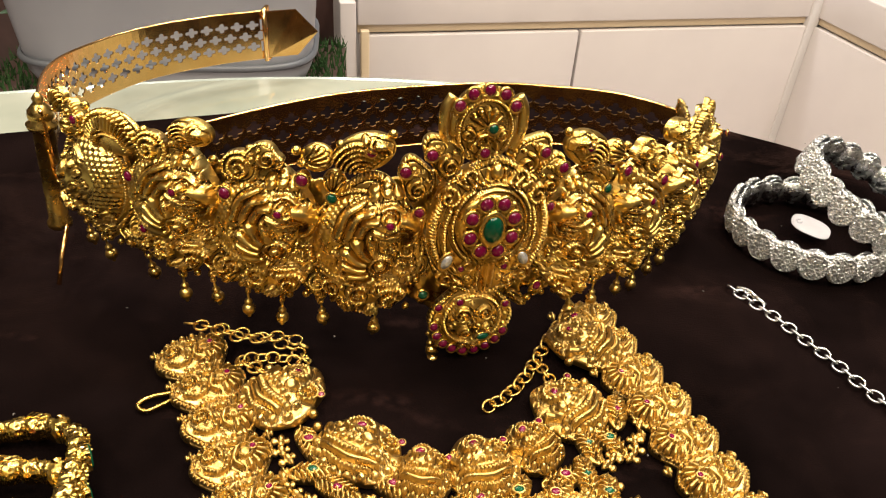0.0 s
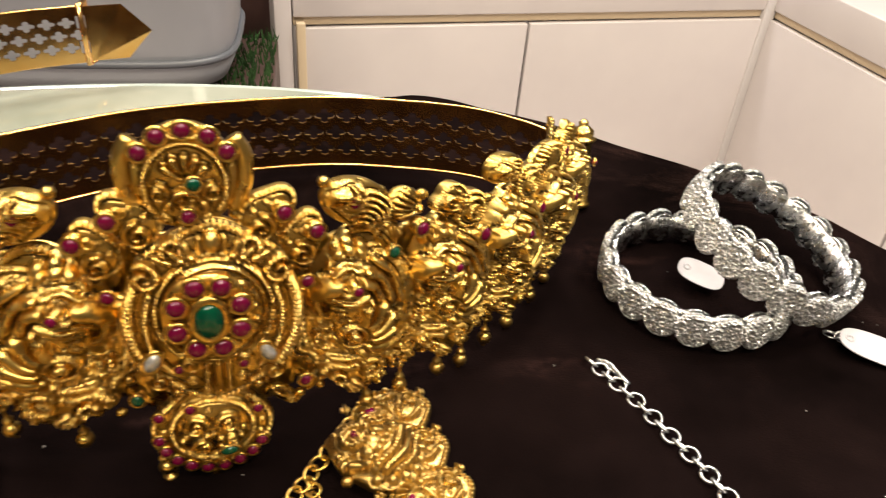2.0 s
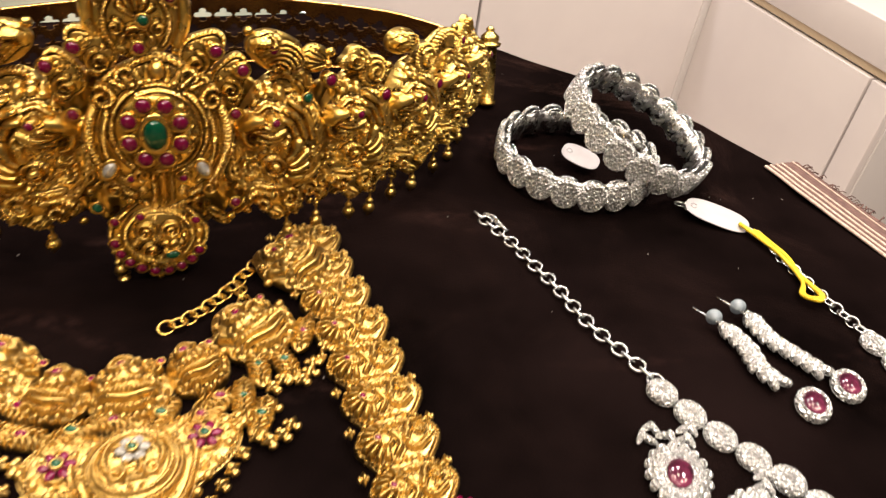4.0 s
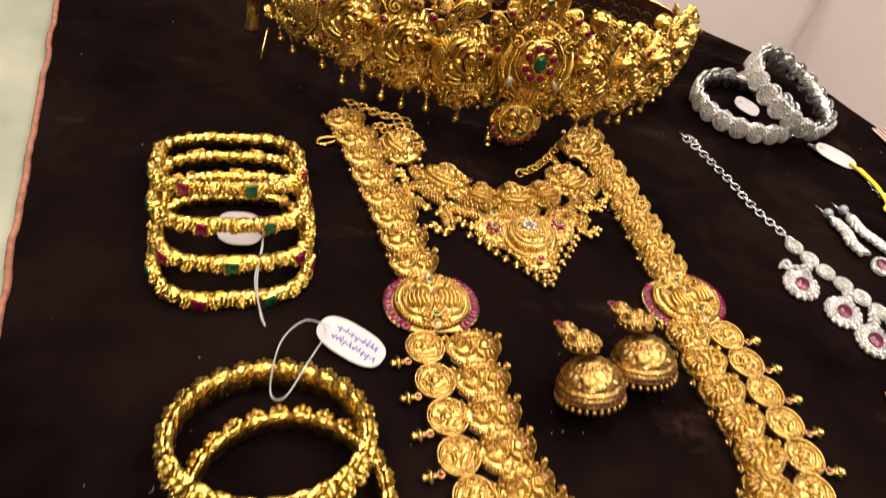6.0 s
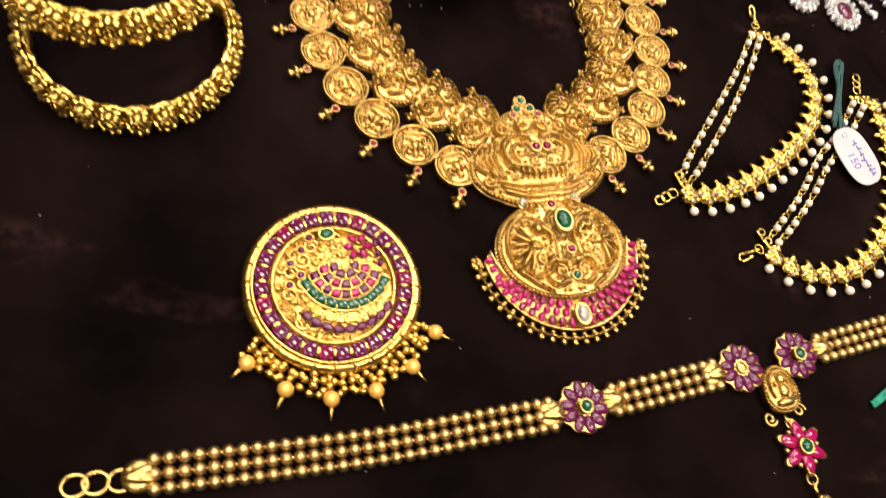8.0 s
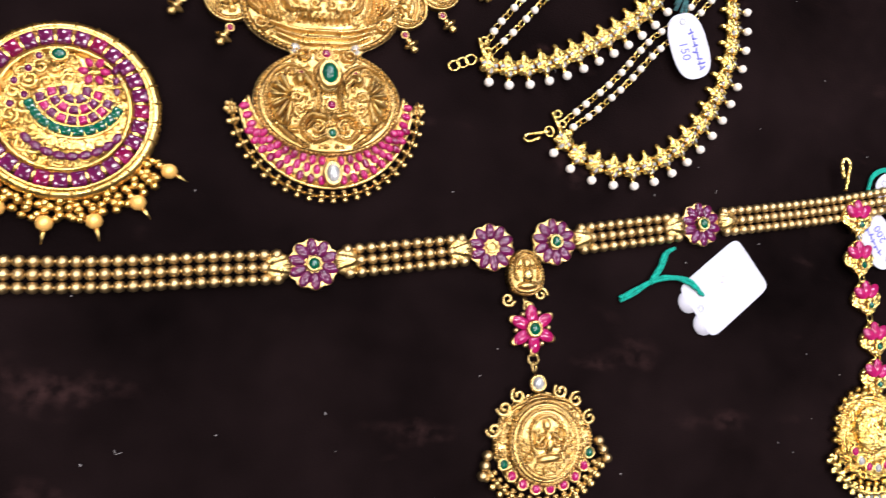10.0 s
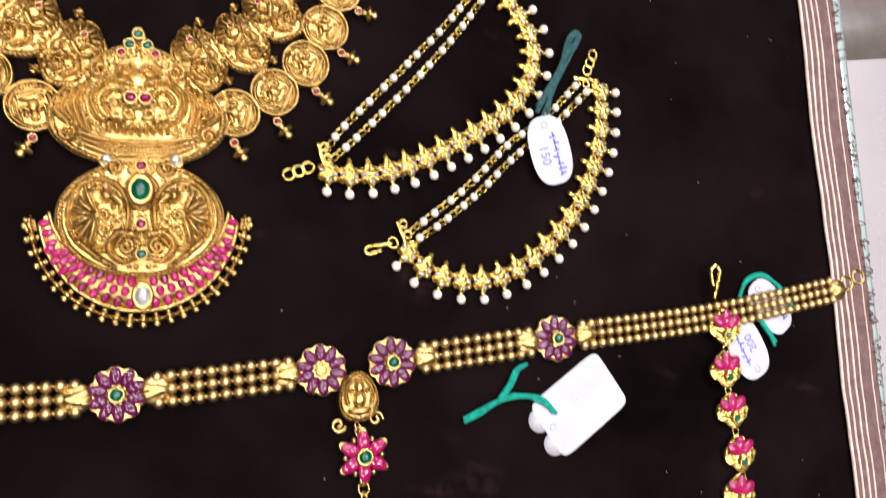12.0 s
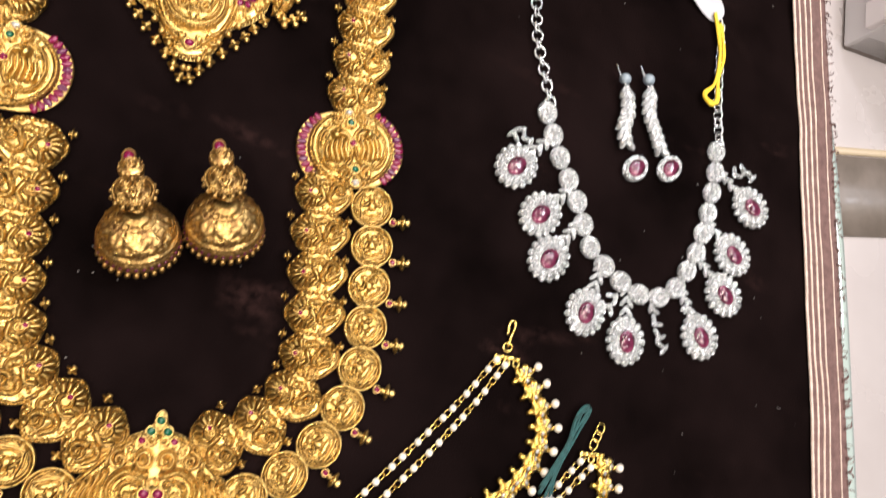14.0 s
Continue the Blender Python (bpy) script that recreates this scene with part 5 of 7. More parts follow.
def plates_along(points, count, turn, group, flip=1, scale=1.0):
    p, a = smooth_path(points, -count)
    for i, (q, d) in enumerate(zip(p, a)):
        m = at(q[0], q[1], q[2], 0, 0, d + turn) @ Matrix.Diagonal((flip * scale, scale, 1, 1))
        part("plate", PLATES[i % 3], haram, m @ pose(0, 0, 0, 5, 0, 0))
        stone(haram, m @ at(-5.2, -1.0, 6.0), 0.9, 0.9, RUBY, ANTIQUE)
        for sx in (-1, 1):
            part("fringe_drop", CLUSTER[ANTIQUE.name], haram, m @ at(9.4 * sx, 5.0, 0.8, 0, 0, 90 * sx) @ Matrix.Diagonal((0.8, 0.55, 0.9, 1)))


# single row behind the shoulders, double row with coins below
plates_along([(-50, 182, 1.5), (-40, 164, 0.8), (-31, 141, 0.3), (-23, 123, 0.2), (-16, 105, 0.2), (-9, 85, 0.2)], 8, 90, "left", -1)
plates_along([(82, 200, 1.0), (87, 183, 0.6), (94, 165, 0.3), (99, 146, 0.2), (104, 127, 0.2), (109, 104, 0.2)], 8, 90, "right", 1)
plates_along([(17, 41, 0.2), (22, 18, 0.2), (27, 1, 0.2), (33, -14, 0.2), (42, -27, 0.2), (55, -35, 0.2), (72, -41, 0.2)], 8, 90, "left inner", -1, 1.03)
plates_along([(111, 63, 0.2), (116, 44, 0.2), (120, 31, 0.2), (124, 17, 0.2), (127, 3, 0.2), (126, -10, 0.2), (119, -22, 0.2), (108, -31, 0.2)], 8, 90, "right inner", 1, 0.97)


def coins_along(points, count, side):
    p, a = smooth_path(points, -count)
    for i, (q, d) in enumerate(zip(p, a)):
        part("coin", COINS[i % 3], haram, at(q[0], q[1], 0.3, 0, 0, d + 90 + 17 * i))
        o = d + 90 * side
        ox, oy = math.cos(radians(o)), math.sin(radians(o))
        jx, jy = q[0] + 8.2 * ox + 5.5 * math.cos(radians(d)), q[1] + 8.2 * oy + 5.5 * math.sin(radians(d))
        stone(haram, at(jx, jy, 1.6), 1.15, 1.15, RUBY, ANTIQUE)
        part("fringe_drop", CLUSTER[ANTIQUE.name], haram, at(jx + 1.4 * ox, jy + 1.4 * oy, 0.3, 0, 0, o + 90) @ Matrix.Diagonal((1.15, 1.05, 1.1, 1)))
        part("fringe_drop", CLUSTER[ANTIQUE.name], haram, at(q[0] - 8.0 * ox, q[1] - 8.0 * oy, 1.2, 0, 0, o + 90) @ Matrix.Diagonal((0.8, 0.6, 0.8, 1)))


coins_along([(-3, 38), (1, 24), (6, 9), (10, -6), (15, -21), (24, -35), (35, -46), (50, -55), (66, -61)], 9, -1)
coins_along([(130, 65), (135, 51), (139, 37), (143, 22), (146, 8), (145, -7), (141, -23), (133, -36), (123, -46)], 9, 1)
TURN = 14.5
# side medallions with a ruby border
p = Sculpt(16.5, 14.8, 120, None, 2.4, 2.4).border(0.955, 0.6, 1.5, 0.8)
for sx in (-1, 1):
    p.swell(6.6 * sx, -0.5, 6.6, 8.5, 2.0).stroke(arc(6.6 * sx, -0.5, 6.2, 8.4, 0, 360, 60), 0.5, 0.5, 1.0, 0.5, 0.9)
    for k in range(5):
        p.stroke([((2.6 + 1.9 * k) * sx, -5.6 + 0.5 * abs(k - 2)), ((3.4 + 1.8 * k) * sx, -1.8), ((2.8 + 1.7 * k) * sx, 1.6)], 0.85, 0.5, 1.2)
    p.boss(6.0 * sx, 4.4, 2.2, 2.2, 1.6).stroke([(4.4 * sx, 4.6), (2.2 * sx, 3.6), (1.8 * sx, 1.6)], 1.0, 0.5, 1.5)
    p.stroke(coil(4.0 * sx, -10.2, 2.4, 1.4, 90, sx), 0.6, 0.35, 1.2).stroke(coil(4.2 * sx, 10.6, 2.2, 1.4, -90, sx), 0.55, 0.3, 1.2)
MEDAL = p.fill(77, 30, 2.1, True).fill(78, 40, 1.4, True).fill(79, 40, 0.9, True).mesh("medallion", ANTIQUE, lift=1.6)
PLATE = relief("medallion_rim", ANTIQUE, 21.2, 15.8, 0.6, 1.4, [], [], 0.2, 40, lambda th: 1 - 0.03 * np.cos(4 * th), 70, 0.022)
for x, y, rot in ((-1, 62, 10), (115, 83, 25)):
    m = at(x, y, 0.2, 0, 0, rot)
    part("medallion_rim", PLATE, haram, m)
    part("medallion", MEDAL, haram, m @ at(0, 0, 0.6))
    for sx in (-1, 1):
        for a in range(-52, 53, 8):
            part("stone", GEM[(RUBY if a % 3 else VIOLET).name], haram, m @ at(18.6 * sx * math.cos(radians(a)), 15.6 * math.sin(radians(a)) * 1.02, 2.1, 0, 0, a * sx) @ Matrix.Diagonal((1.9, 1.2, 0.9, 1)))
    for y2, mt in ((13.5, CRYSTAL), (9.0, EMERALD), (-13.5, CRYSTAL), (-9.0, EMERALD), (1, RUBY)):
        stone(haram, m @ at(0, y2, 5.6 if abs(y2) < 12 else 3.2), 1.7 if mt is CRYSTAL else 1.4, 1.4, mt, ANTIQUE)
# middle plate
p = Sculpt(26.0, 20.0, 160, lambda th: 0.97 - 0.08 * np.sin(3 * th) + 0.03 * np.cos(4 * th), 2.0, 2.8)
p.swell(0, 0, 16, 13, 2.2).border(0.955, 0.6, 1.5, 0.8)
for sx in (-1, 1):
    p.stroke([(3.0 * sx, 7.5), (8.5 * sx, 8.6), (13.2 * sx, 4.0), (11.5 * sx, -3.0), (5.0 * sx, -5.0)], 1.2, 0.8, 1.7, 0.3, 1.1)
    p.stroke([(4.0 * sx, 4.8), (8.0 * sx, 5.2), (10.2 * sx, 2.0), (8.4 * sx, -1.8)], 0.7, 0.5, 1.2, 0.5, 0.9)
    p.boss(3.6 * sx, 12.2, 3.0, 3.4, 2.2).boss(3.6 * sx, 12.2, 1.4, 1.6, 2.8)
    for k in range(5):
        p.stroke([((14.5 + 2.0 * k) * sx, 8.0 - 1.3 * k), ((16.4 + 1.8 * k) * sx, 1.0 - 0.5 * k), ((14.6 + 1.4 * k) * sx, -7.0 + 0.6 * k)], 0.9, 0.6, 1.3, 0.3, 1.0)
    p.stroke(coil(11.0 * sx, 12.0, 2.8, 1.4, 90, -sx), 0.7, 0.4, 1.4).stroke(coil(20.5 * sx, -8.0, 2.4, 1.4, 20, sx), 0.6, 0.35, 1.2)
    p.stroke(coil(4.0 * sx, 1.6, 1.9, 1.3, 60, sx), 0.5, 0.3, 1.2)
for x in np.linspace(-8.4, 8.4, 9):
    p.boss(x, -7.0 + 0.012 * x * x, 0.8, 1.7, 1.4)
for k in range(3):
    p.stroke([(-17 + k, -9.2 - 1.9 * k + 1.2), (-8, -10.6 - 1.9 * k), (0, -11.0 - 1.9 * k), (8, -10.6 - 1.9 * k), (17 - k, -9.2 - 1.9 * k + 1.2)], 0.55, 0.55, 1.0, 0.5 if k == 1 else 0.0, 1.0)
m = at(95, -54, 0.3, 0, 0, TURN)
part("middle_plate", p.fill(83, 40, 2.6, True).fill(84, 50, 1.6, True).fill(85, 60, 0.95, True).mesh("middle_plate", ANTIQUE, lift=1.7), haram, m)
for sx in (-1, 1):
    stone(haram, m @ at(2.1 * sx, 2.2, 8.6), 1.7, 1.7, RUBY, ANTIQUE)
for x, y in ((0, 24.5), (-2.6, 21), (2.6, 21)):
    stone(haram, m @ at(x, y, 3.2), 1.5, 1.5, EMERALD, ANTIQUE)
for x, y in ((-5, 18), (5, 18)):
    stone(haram, m @ at(x, y, 4.2), 1.2, 1.2, RUBY, ANTIQUE)
part("trefoil", relief("trefoil", ANTIQUE, 5.2, 5.8, 0.4, 1.2, [], [], 0.9, 30, lambda th: 0.75 + 0.25 * np.cos(3 * (th - math.pi / 2)), 18, 0.08), haram, m @ at(0, 22, 0.3))
# pendant
m = at(104, -87, 0.3, 0, 0, TURN)
p = Sculpt(24.5, 19.8, 160, lambda th: 0.97 + 0.03 * np.cos(2 * th), 2.2, 2.8).border(0.955, 0.6, 1.5, 0.8)
p.stroke(arc(0, 8.0, 4.4, 5.2, 0, 360, 40), 0.5, 0.5, 1.4, 0.4, 0.9)
for sx in (-1, 1):
    p.swell(11.5 * sx, 1.5, 8.6, 10.5, 2.2).stroke(arc(12.0 * sx, 1.0, 8.6, 11.0, 0, 360, 60), 0.6, 0.6, 1.2, 0.5, 1.0)
    for k in range(6):
        a = 120 + 26 * k
        c, q = math.cos(radians(a)) * sx, math.sin(radians(a))
        p.stroke([(12.0 * sx - 2.2 * c, 0.5 + 2.2 * q), (12.0 * sx - 6.6 * c, 0.5 + 8.2 * q)], 0.6, 1.0, 1.2)
    p.boss(9.2 * sx, 6.6, 2.4, 2.4, 1.8).stroke([(7.6 * sx, 6.4), (5.4 * sx, 4.0), (5.6 * sx, 1.6)], 1.1, 0.5, 1.6)
    p.stroke([(1.6 * sx, -5.6), (6.6 * sx, -5.2), (9.2 * sx, -9.4), (6.0 * sx, -13.2), (1.8 * sx, -12.2)], 1.1, 0.6, 1.5, 0.4, 1.0)
    p.stroke(coil(4.4 * sx, -9.0, 2.2, 1.4, 90, sx), 0.6, 0.35, 1.3).stroke(coil(7.6 * sx, 15.6, 2.4, 1.4, 180, sx), 0.6, 0.35, 1.3)
    for k in range(3):
        p.stroke([((13.5 + 2.2 * k) * sx, -11.2 + 2.0 * k), ((8.0 + 2.0 * k) * sx, -15.0 + 1.2 * k)], 0.6, 0.5, 1.0, 0.4, 0.9)
part("pendant", p.fill(91, 40, 2.5, True).fill(92, 50, 1.6, True).fill(93, 60, 0.95, True).mesh("pendant", ANTIQUE, lift=1.7), haram, m)
stone(haram, m @ at(0, 8.0, 7.8), 2.9, 3.7, EMERALD, ANTIQUE)
stone(haram, m @ at(0, 16.5, 3.0), 1.6, 1.6, RUBY, ANTIQUE)
stone(haram, m @ at(0, -2.5, 8.2), 1.5, 1.5, RUBY, ANTIQUE)
stone(haram, m @ at(0, -11.5, 7.0), 1.5, 1.5, EMERALD, ANTIQUE)
for sx in (-1, 1):
    stone(haram, m @ at(10 * sx, 18.5, 1.8), 1.9, 2.2, CRYSTAL, ANTIQUE)
    stone(haram, m @ at(9 * sx, 8.5, 6.5), 0.9, 0.9, RUBY, ANTIQUE)
cres_o, cres_i = arc(0, 1.5, 28.6, 30.0, 185, 355, 50), arc(0, 4, 26.0, 21.0, 185, 355, 50)
vs = [(*p, 1.9) for p in cres_o] + [(*p, 2.3) for p in cres_i] + [(*p, 0) for p in cres_o] + [(*p, 0) for p in cres_i]
fs = [(i, i + 1, 51 + i, 50 + i) for i in range(49)] + [(100 + i, 101 + i, i + 1, i) for i in range(49)] + [(50 + i, 51 + i, 151 + i, 150 + i) for i in range(49)]
part("crescent", mesh_of("crescent", vs, fs, ANTIQUE), haram, m)
part("crescent_rim", joined("crescent_rim", [tube([(*p, 2.0) for p in cres_o], 0.6, 6), tube([(*p, 2.4) for p in cres_i], 0.5, 6)], ANTIQUE), haram, m)
rng = random.Random(4)
for row, (k, cnt) in enumerate(((0.22, 25), (0.5, 24), (0.8, 23))):
    for a in np.linspace(189, 351, cnt):
        if row == 0 and (a < 212 or a > 328) or row == 2 and (a < 200 or a > 340) or abs(a - 270) < 6:
            continue
        o, i = arc(0, 1.5, 28.6, 30.0, a, a, 1)[0], arc(0, 4, 26.0, 21.0, a, a, 1)[0]
        q = i + (o - i) * k
        part("stone", GEM[rng.choice((PINKRUBY, PINKRUBY, PINKRUBY, RUBY)).name], haram, m @ at(q[0], q[1], 2.7, 0, 0, a + 90) @ Matrix.Diagonal((1.25, 1.7, 1.15, 1)))
stone(haram, m @ at(0, -24, 3.2), 2.4, 3.3, CRYSTAL, ANTIQUE)
for a in range(186, 356, 7):
    o = arc(0, 1.5, 28.6, 30.0, a, a, 1)[0]
    part("fringe_drop", CLUSTER[ANTIQUE.name], haram, m @ at(o[0] * 1.03, o[1] * 1.03, 0.2, 0, 0, a + 90) @ Matrix.Diagonal((0.8, 0.8, 0.8, 1)))
for sx in (-1, 1):
    for k in range(3):
        part("fringe_drop", CLUSTER[ANTIQUE.name], haram, m @ at((28.6 + 0.5 * k) * sx, -5 + 2.2 * k, 0.3, 0, 0, (70 + 14 * k) * sx) @ Matrix.Diagonal((0.7, 0.65, 0.75, 1)))

# ---- the short necklace ----
choker = thing("short_necklace", Matrix(), "short antique-gold necklace with rubies, bead fringe and triangular pendant", "necklace")


def knob_plate(seed):
    """A plump plate: a haloed stone seat, a curling crown and a ribbed, beaded lap."""
    rng = random.Random(seed)
    p = Sculpt(10, 10, 100, lambda th: 0.95 + 0.05 * np.cos(3 * th + 1) + 0.02 * np.cos(7 * th), 3.2, 2.0)
    p.swell(0, -1.5, 7.5, 6.5, 2.2).swell(-1.0, 4.5, 4.5, 4.5, 1.4)
    p.stroke(arc(-1.2, 4.4, 2.9, 2.7, -30, 250, 40), 0.8, 0.6, 1.5, 0.3, 1.0)
    p.stroke(coil(5.4, 3.4, 2.6, 1.4, 120 + rng.uniform(-30, 30), -1), 0.8, 0.4, 1.5, 0.2, 1.0)
    p.stroke([(-7.6, 2.5), (-6.4, -1.5), (-7.2, -5.0)], 1.1, 0.7, 1.4)
    for k in range(3):
        p.stroke([(-6.4 + 0.5 * k, -2.0 - 1.9 * k), (0, -3.4 - 1.9 * k), (6.4 - 0.5 * k, -2.0 - 1.9 * k)], 0.8, 0.7, 1.2, 0.5 if k != 1 else 0.0, 1.0)
    p.beads([(x, -0.9 - 0.01 * x * x) for x in np.linspace(-4.6, 4.6, 6)], 0.8, 1.2)
    p.boss(2.0, 1.4, 1.6, 1.4, 1.2).boss(-4.2, 0.8, 1.2, 1.2, 1.1)
    for a in range(200, 341, 20):
        p.boss(8.6 * math.cos(radians(a)), 8.6 * math.sin(radians(a)), 0.9, 0.9, 0.9)
    return p.fill(seed, 12, 1.4).fill(seed + 1, 10, 0.9).mesh("plate", ANTIQUE, lift=1.3)


CP = [knob_plate(101 + k) for k in range(3)]
for i, (x, y, rot, w, h) in enumerate(((-20, 163, -52, 9.2, 11.5), (3, 143, -28, 11.0, 9.4), (21, 134, -12, 6.8, 7.8), (38, 136, 12, 8.4, 9.4), (54, 143, 34, 6.6, 7.8), (68, 158, 48, 9.6, 10.4), (79, 186, 62, 9.0, 11.0))):
    m = at(x, y, 0.8 + (1.8 if i in (0, 6) else 0), 0, 0, rot)
    w, h = w * 1.30, h * 1.26
    part("plate", CP[i % 3], choker, m @ Matrix.Diagonal((w / 10, h / 10, 1, 1)))
    stone(choker, m @ at(-1.5, h * 0.45, 6.2, 0, 0, 30), 1.5, 1.1, RUBY, ANTIQUE)
    stone(choker, m @ at(w * 0.75, h * 0.55, 4.0), 1.0, 1.0, RUBY, ANTIQUE)
    for sx in (-1, 1):
        part("bead", BEAD[ANTIQUE.name], choker, m @ at(w * sx * 1.02, h * 0.2, 2.2) @ Matrix.Diagonal((1.5, 1.5, 1.5, 1)))
p = Sculpt(7.2, 4.6, 60, lambda th: 0.84 + 0.16 * np.cos(2 * th), 1.6, 1.2).stroke([(-6.2, 0), (0, 0.6), (6.0, 0)], 0.5, 0.3, 0.9)
for x in np.linspace(-4.0, 4.2, 6):
    for sy in (-1, 1):
        p.stroke([(x - 0.6, 0.7 * sy), (x + 0.5, 2.0 * sy), (x + 1.0, 3.4 * sy)], 0.5, 0.4, 0.8)
LEAF = p.mesh("leaf", ANTIQUE)
for i, (x, y, rot) in enumerate(((-11, 147, -60), (-9, 136, -50), (-2, 130, -30), (8, 124, -50), (16, 122, -10), (70, 144, 55), (61, 133, 20), (77, 146, 70), (82, 157, 80), (27, 123, -20), (57, 127, 40), (67, 133, 45), (13, 131, -30), (72, 127, 30), (5, 115, -70), (47, 128, 15), (36, 126, 0), (-12, 124, -60))):
    part("leaf", LEAF, choker, at(x, y, 0.3 + 0.5 * (i % 3), 0, 0, rot + 50 * (i % 2)))
    stone(choker, at(x, y, 3.4), 1.5, 1.15, (RUBY, EMERALD)[i % 2], ANTIQUE)
    o = math.atan2(y - 165, x - 34)
    for k in range(3):
        part("fringe_drop", CLUSTER[ANTIQUE.name], choker, at(x + 5.5 * math.cos(o + 0.5 * (k - 1)), y + 5.5 * math.sin(o + 0.5 * (k - 1)), 0.3, 0, 0, math.degrees(o) + 90 + 20 * (k - 1)))
m = at(44, 111, 0.3, 0, 0, 14)
tri = lambda th: 0.72 + 0.22 * np.cos(3 * (th + math.pi / 2)) + 0.08 * np.cos(2 * th)
p = Sculpt(28, 25, 150, tri, 2.0, 1.6).border(0.95, 0.6, 1.6, 0.8)
for sx in (-1, 1):
    p.stroke(coil(17.0 * sx, 5.0, 4.6, 1.2, 90, sx), 0.8, 0.4, 1.2, 0.4, 1.0).stroke(coil(8.0 * sx, -13.0, 3.0, 1.4, 0, sx), 0.7, 0.4, 1.2)
    p.stroke([(12.5 * sx, 9.5), (14.0 * sx, 2.0), (10.5 * sx, -8.0), (4.0 * sx, -15.0)], 0.8, 0.6, 1.2, 0.5, 1.0)
part("pendant", p.fill(120, 70, 1.5, True).mesh("pendant", ANTIQUE), choker, m @ at(0, -1, 0))
p = Sculpt(11.5, 11.5, 90, None, 2.4, 2.0).border(0.95, 0.6, 1.4, 0.8)
for k in range(2):
    p.stroke(arc(0, 1.4 * k, 8.6 - 2.0 * k, 8.6 - 2.0 * k, 0, 360, 60), 0.5, 0.5, 0.9, 0.5, 0.9)
for sx in (-1, 1):
    p.stroke(coil(4.0 * sx, -3.4, 2.0, 1.4, 90, sx), 0.6, 0.3, 1.0)
part("pendant_disc", p.fill(121, 30, 1.1, True).mesh("pendant_disc", ANTIQUE), choker, m @ at(0, 0, 2.4))
for a in range(6):
    part("stone", GEM[CRYSTAL.name], choker, m @ at(2.6 * math.cos(a * 1.047), 3 + 2.6 * math.sin(a * 1.047), 7.4) @ Matrix.Diagonal((1.5, 1.2, 0.9, 1)))
stone(choker, m @ at(0, 3, 7.8), 1.1, 1.1, EMERALD, ANTIQUE)
for sx in (-1, 1):
    for a in range(6):
        part("stone", GEM[RUBY.name], choker, m @ at(16.5 * sx + 2.7 * math.cos(a * 1.047), 5 + 2.7 * math.sin(a * 1.047), 4.4, 0, 0, 60 * a) @ Matrix.Diagonal((1.6, 1.1, 0.9, 1)))
    stone(choker, m @ at(16.5 * sx, 5, 4.8), 1.2, 1.2, EMERALD, ANTIQUE)
stone(choker, m @ at(0, -17, 4.0), 1.7, 1.7, RUBY, ANTIQUE)
for sx in (-1, 1):
    for k in range(9):
        t = k / 8
        x, y = 27 * (1 - t) * sx + 1 * sx, 4 - 32 * t
        part("fringe_drop", CLUSTER[ANTIQUE.name], choker, m @ at(x * 0.97, y + 0.8, 0.2, 0, 0, (38 - 30 * t + 14 * math.sin(5 * k)) * sx) @ Matrix.Diagonal((0.85, 0.8, 0.9, 1)))
        part("bead", BEAD[ANTIQUE.name], choker, m @ at(x * 0.88, y + 2.2, 2.6) @ Matrix.Diagonal((1.3, 1.3, 1.3, 1)))
chain(choker, [(74, 200, 3.5), (66, 189, 2), (58, 176, 1.2), (50, 166, 1.2), (43, 161, 1.2)], 2.5, GOLD)
chain(choker, [(62, 180, 1), (64, 172, 2), (66, 168, 1.5), (60, 166, 1)], 2.0, GOLD)
hook = thing("gold_hook_chain", Matrix(), "fine gold chain with a wire hook, looped over the necklace end", "chain")
chain(hook, [(-52, 191, 9), (-40, 190, 7), (-28, 188, 5), (-19, 185, 3), (-14, 180, 2), (-24, 180, 4), (-34, 178, 5), (-27, 171, 7)], 2.3, GOLD)
chain(hook, [(-46, 189, 9.5), (-34, 186, 7), (-22, 190, 4.5), (-16, 187, 3)], 2.2, GOLD)
chain(hook, [(-44, 178, 8), (-47, 172, 5), (-50, 168, 2)], 1.8, GOLD)
p, _ = smooth_path([(-48, 168, 3.5), (-54, 167, 2), (-60, 166, 1.2), (-63, 163, 1), (-60, 160.5, 1), (-55, 163, 1.6), (-50, 166, 3)], 1)
part("hook", joined("hook", [tube(p, 0.65, 7)], GOLD), hook)

# ---- bell earrings ----
bell_profile = [(13.2, 0), (14.2, 0.4), (14.4, 1.2), (13.6, 1.8), (14.0, 2.6), (14.2, 3.2), (13.4, 3.8), (13.2, 4.4), (13.9, 5.0), (13.5, 5.7), (12.6, 6.2), (12.2, 7.6), (11.2, 9.4), (9.4, 11.4), (7.0, 13.0), (4.6, 14.0), (4.8, 14.6), (4.0, 15.2), (2.0, 15.6)]
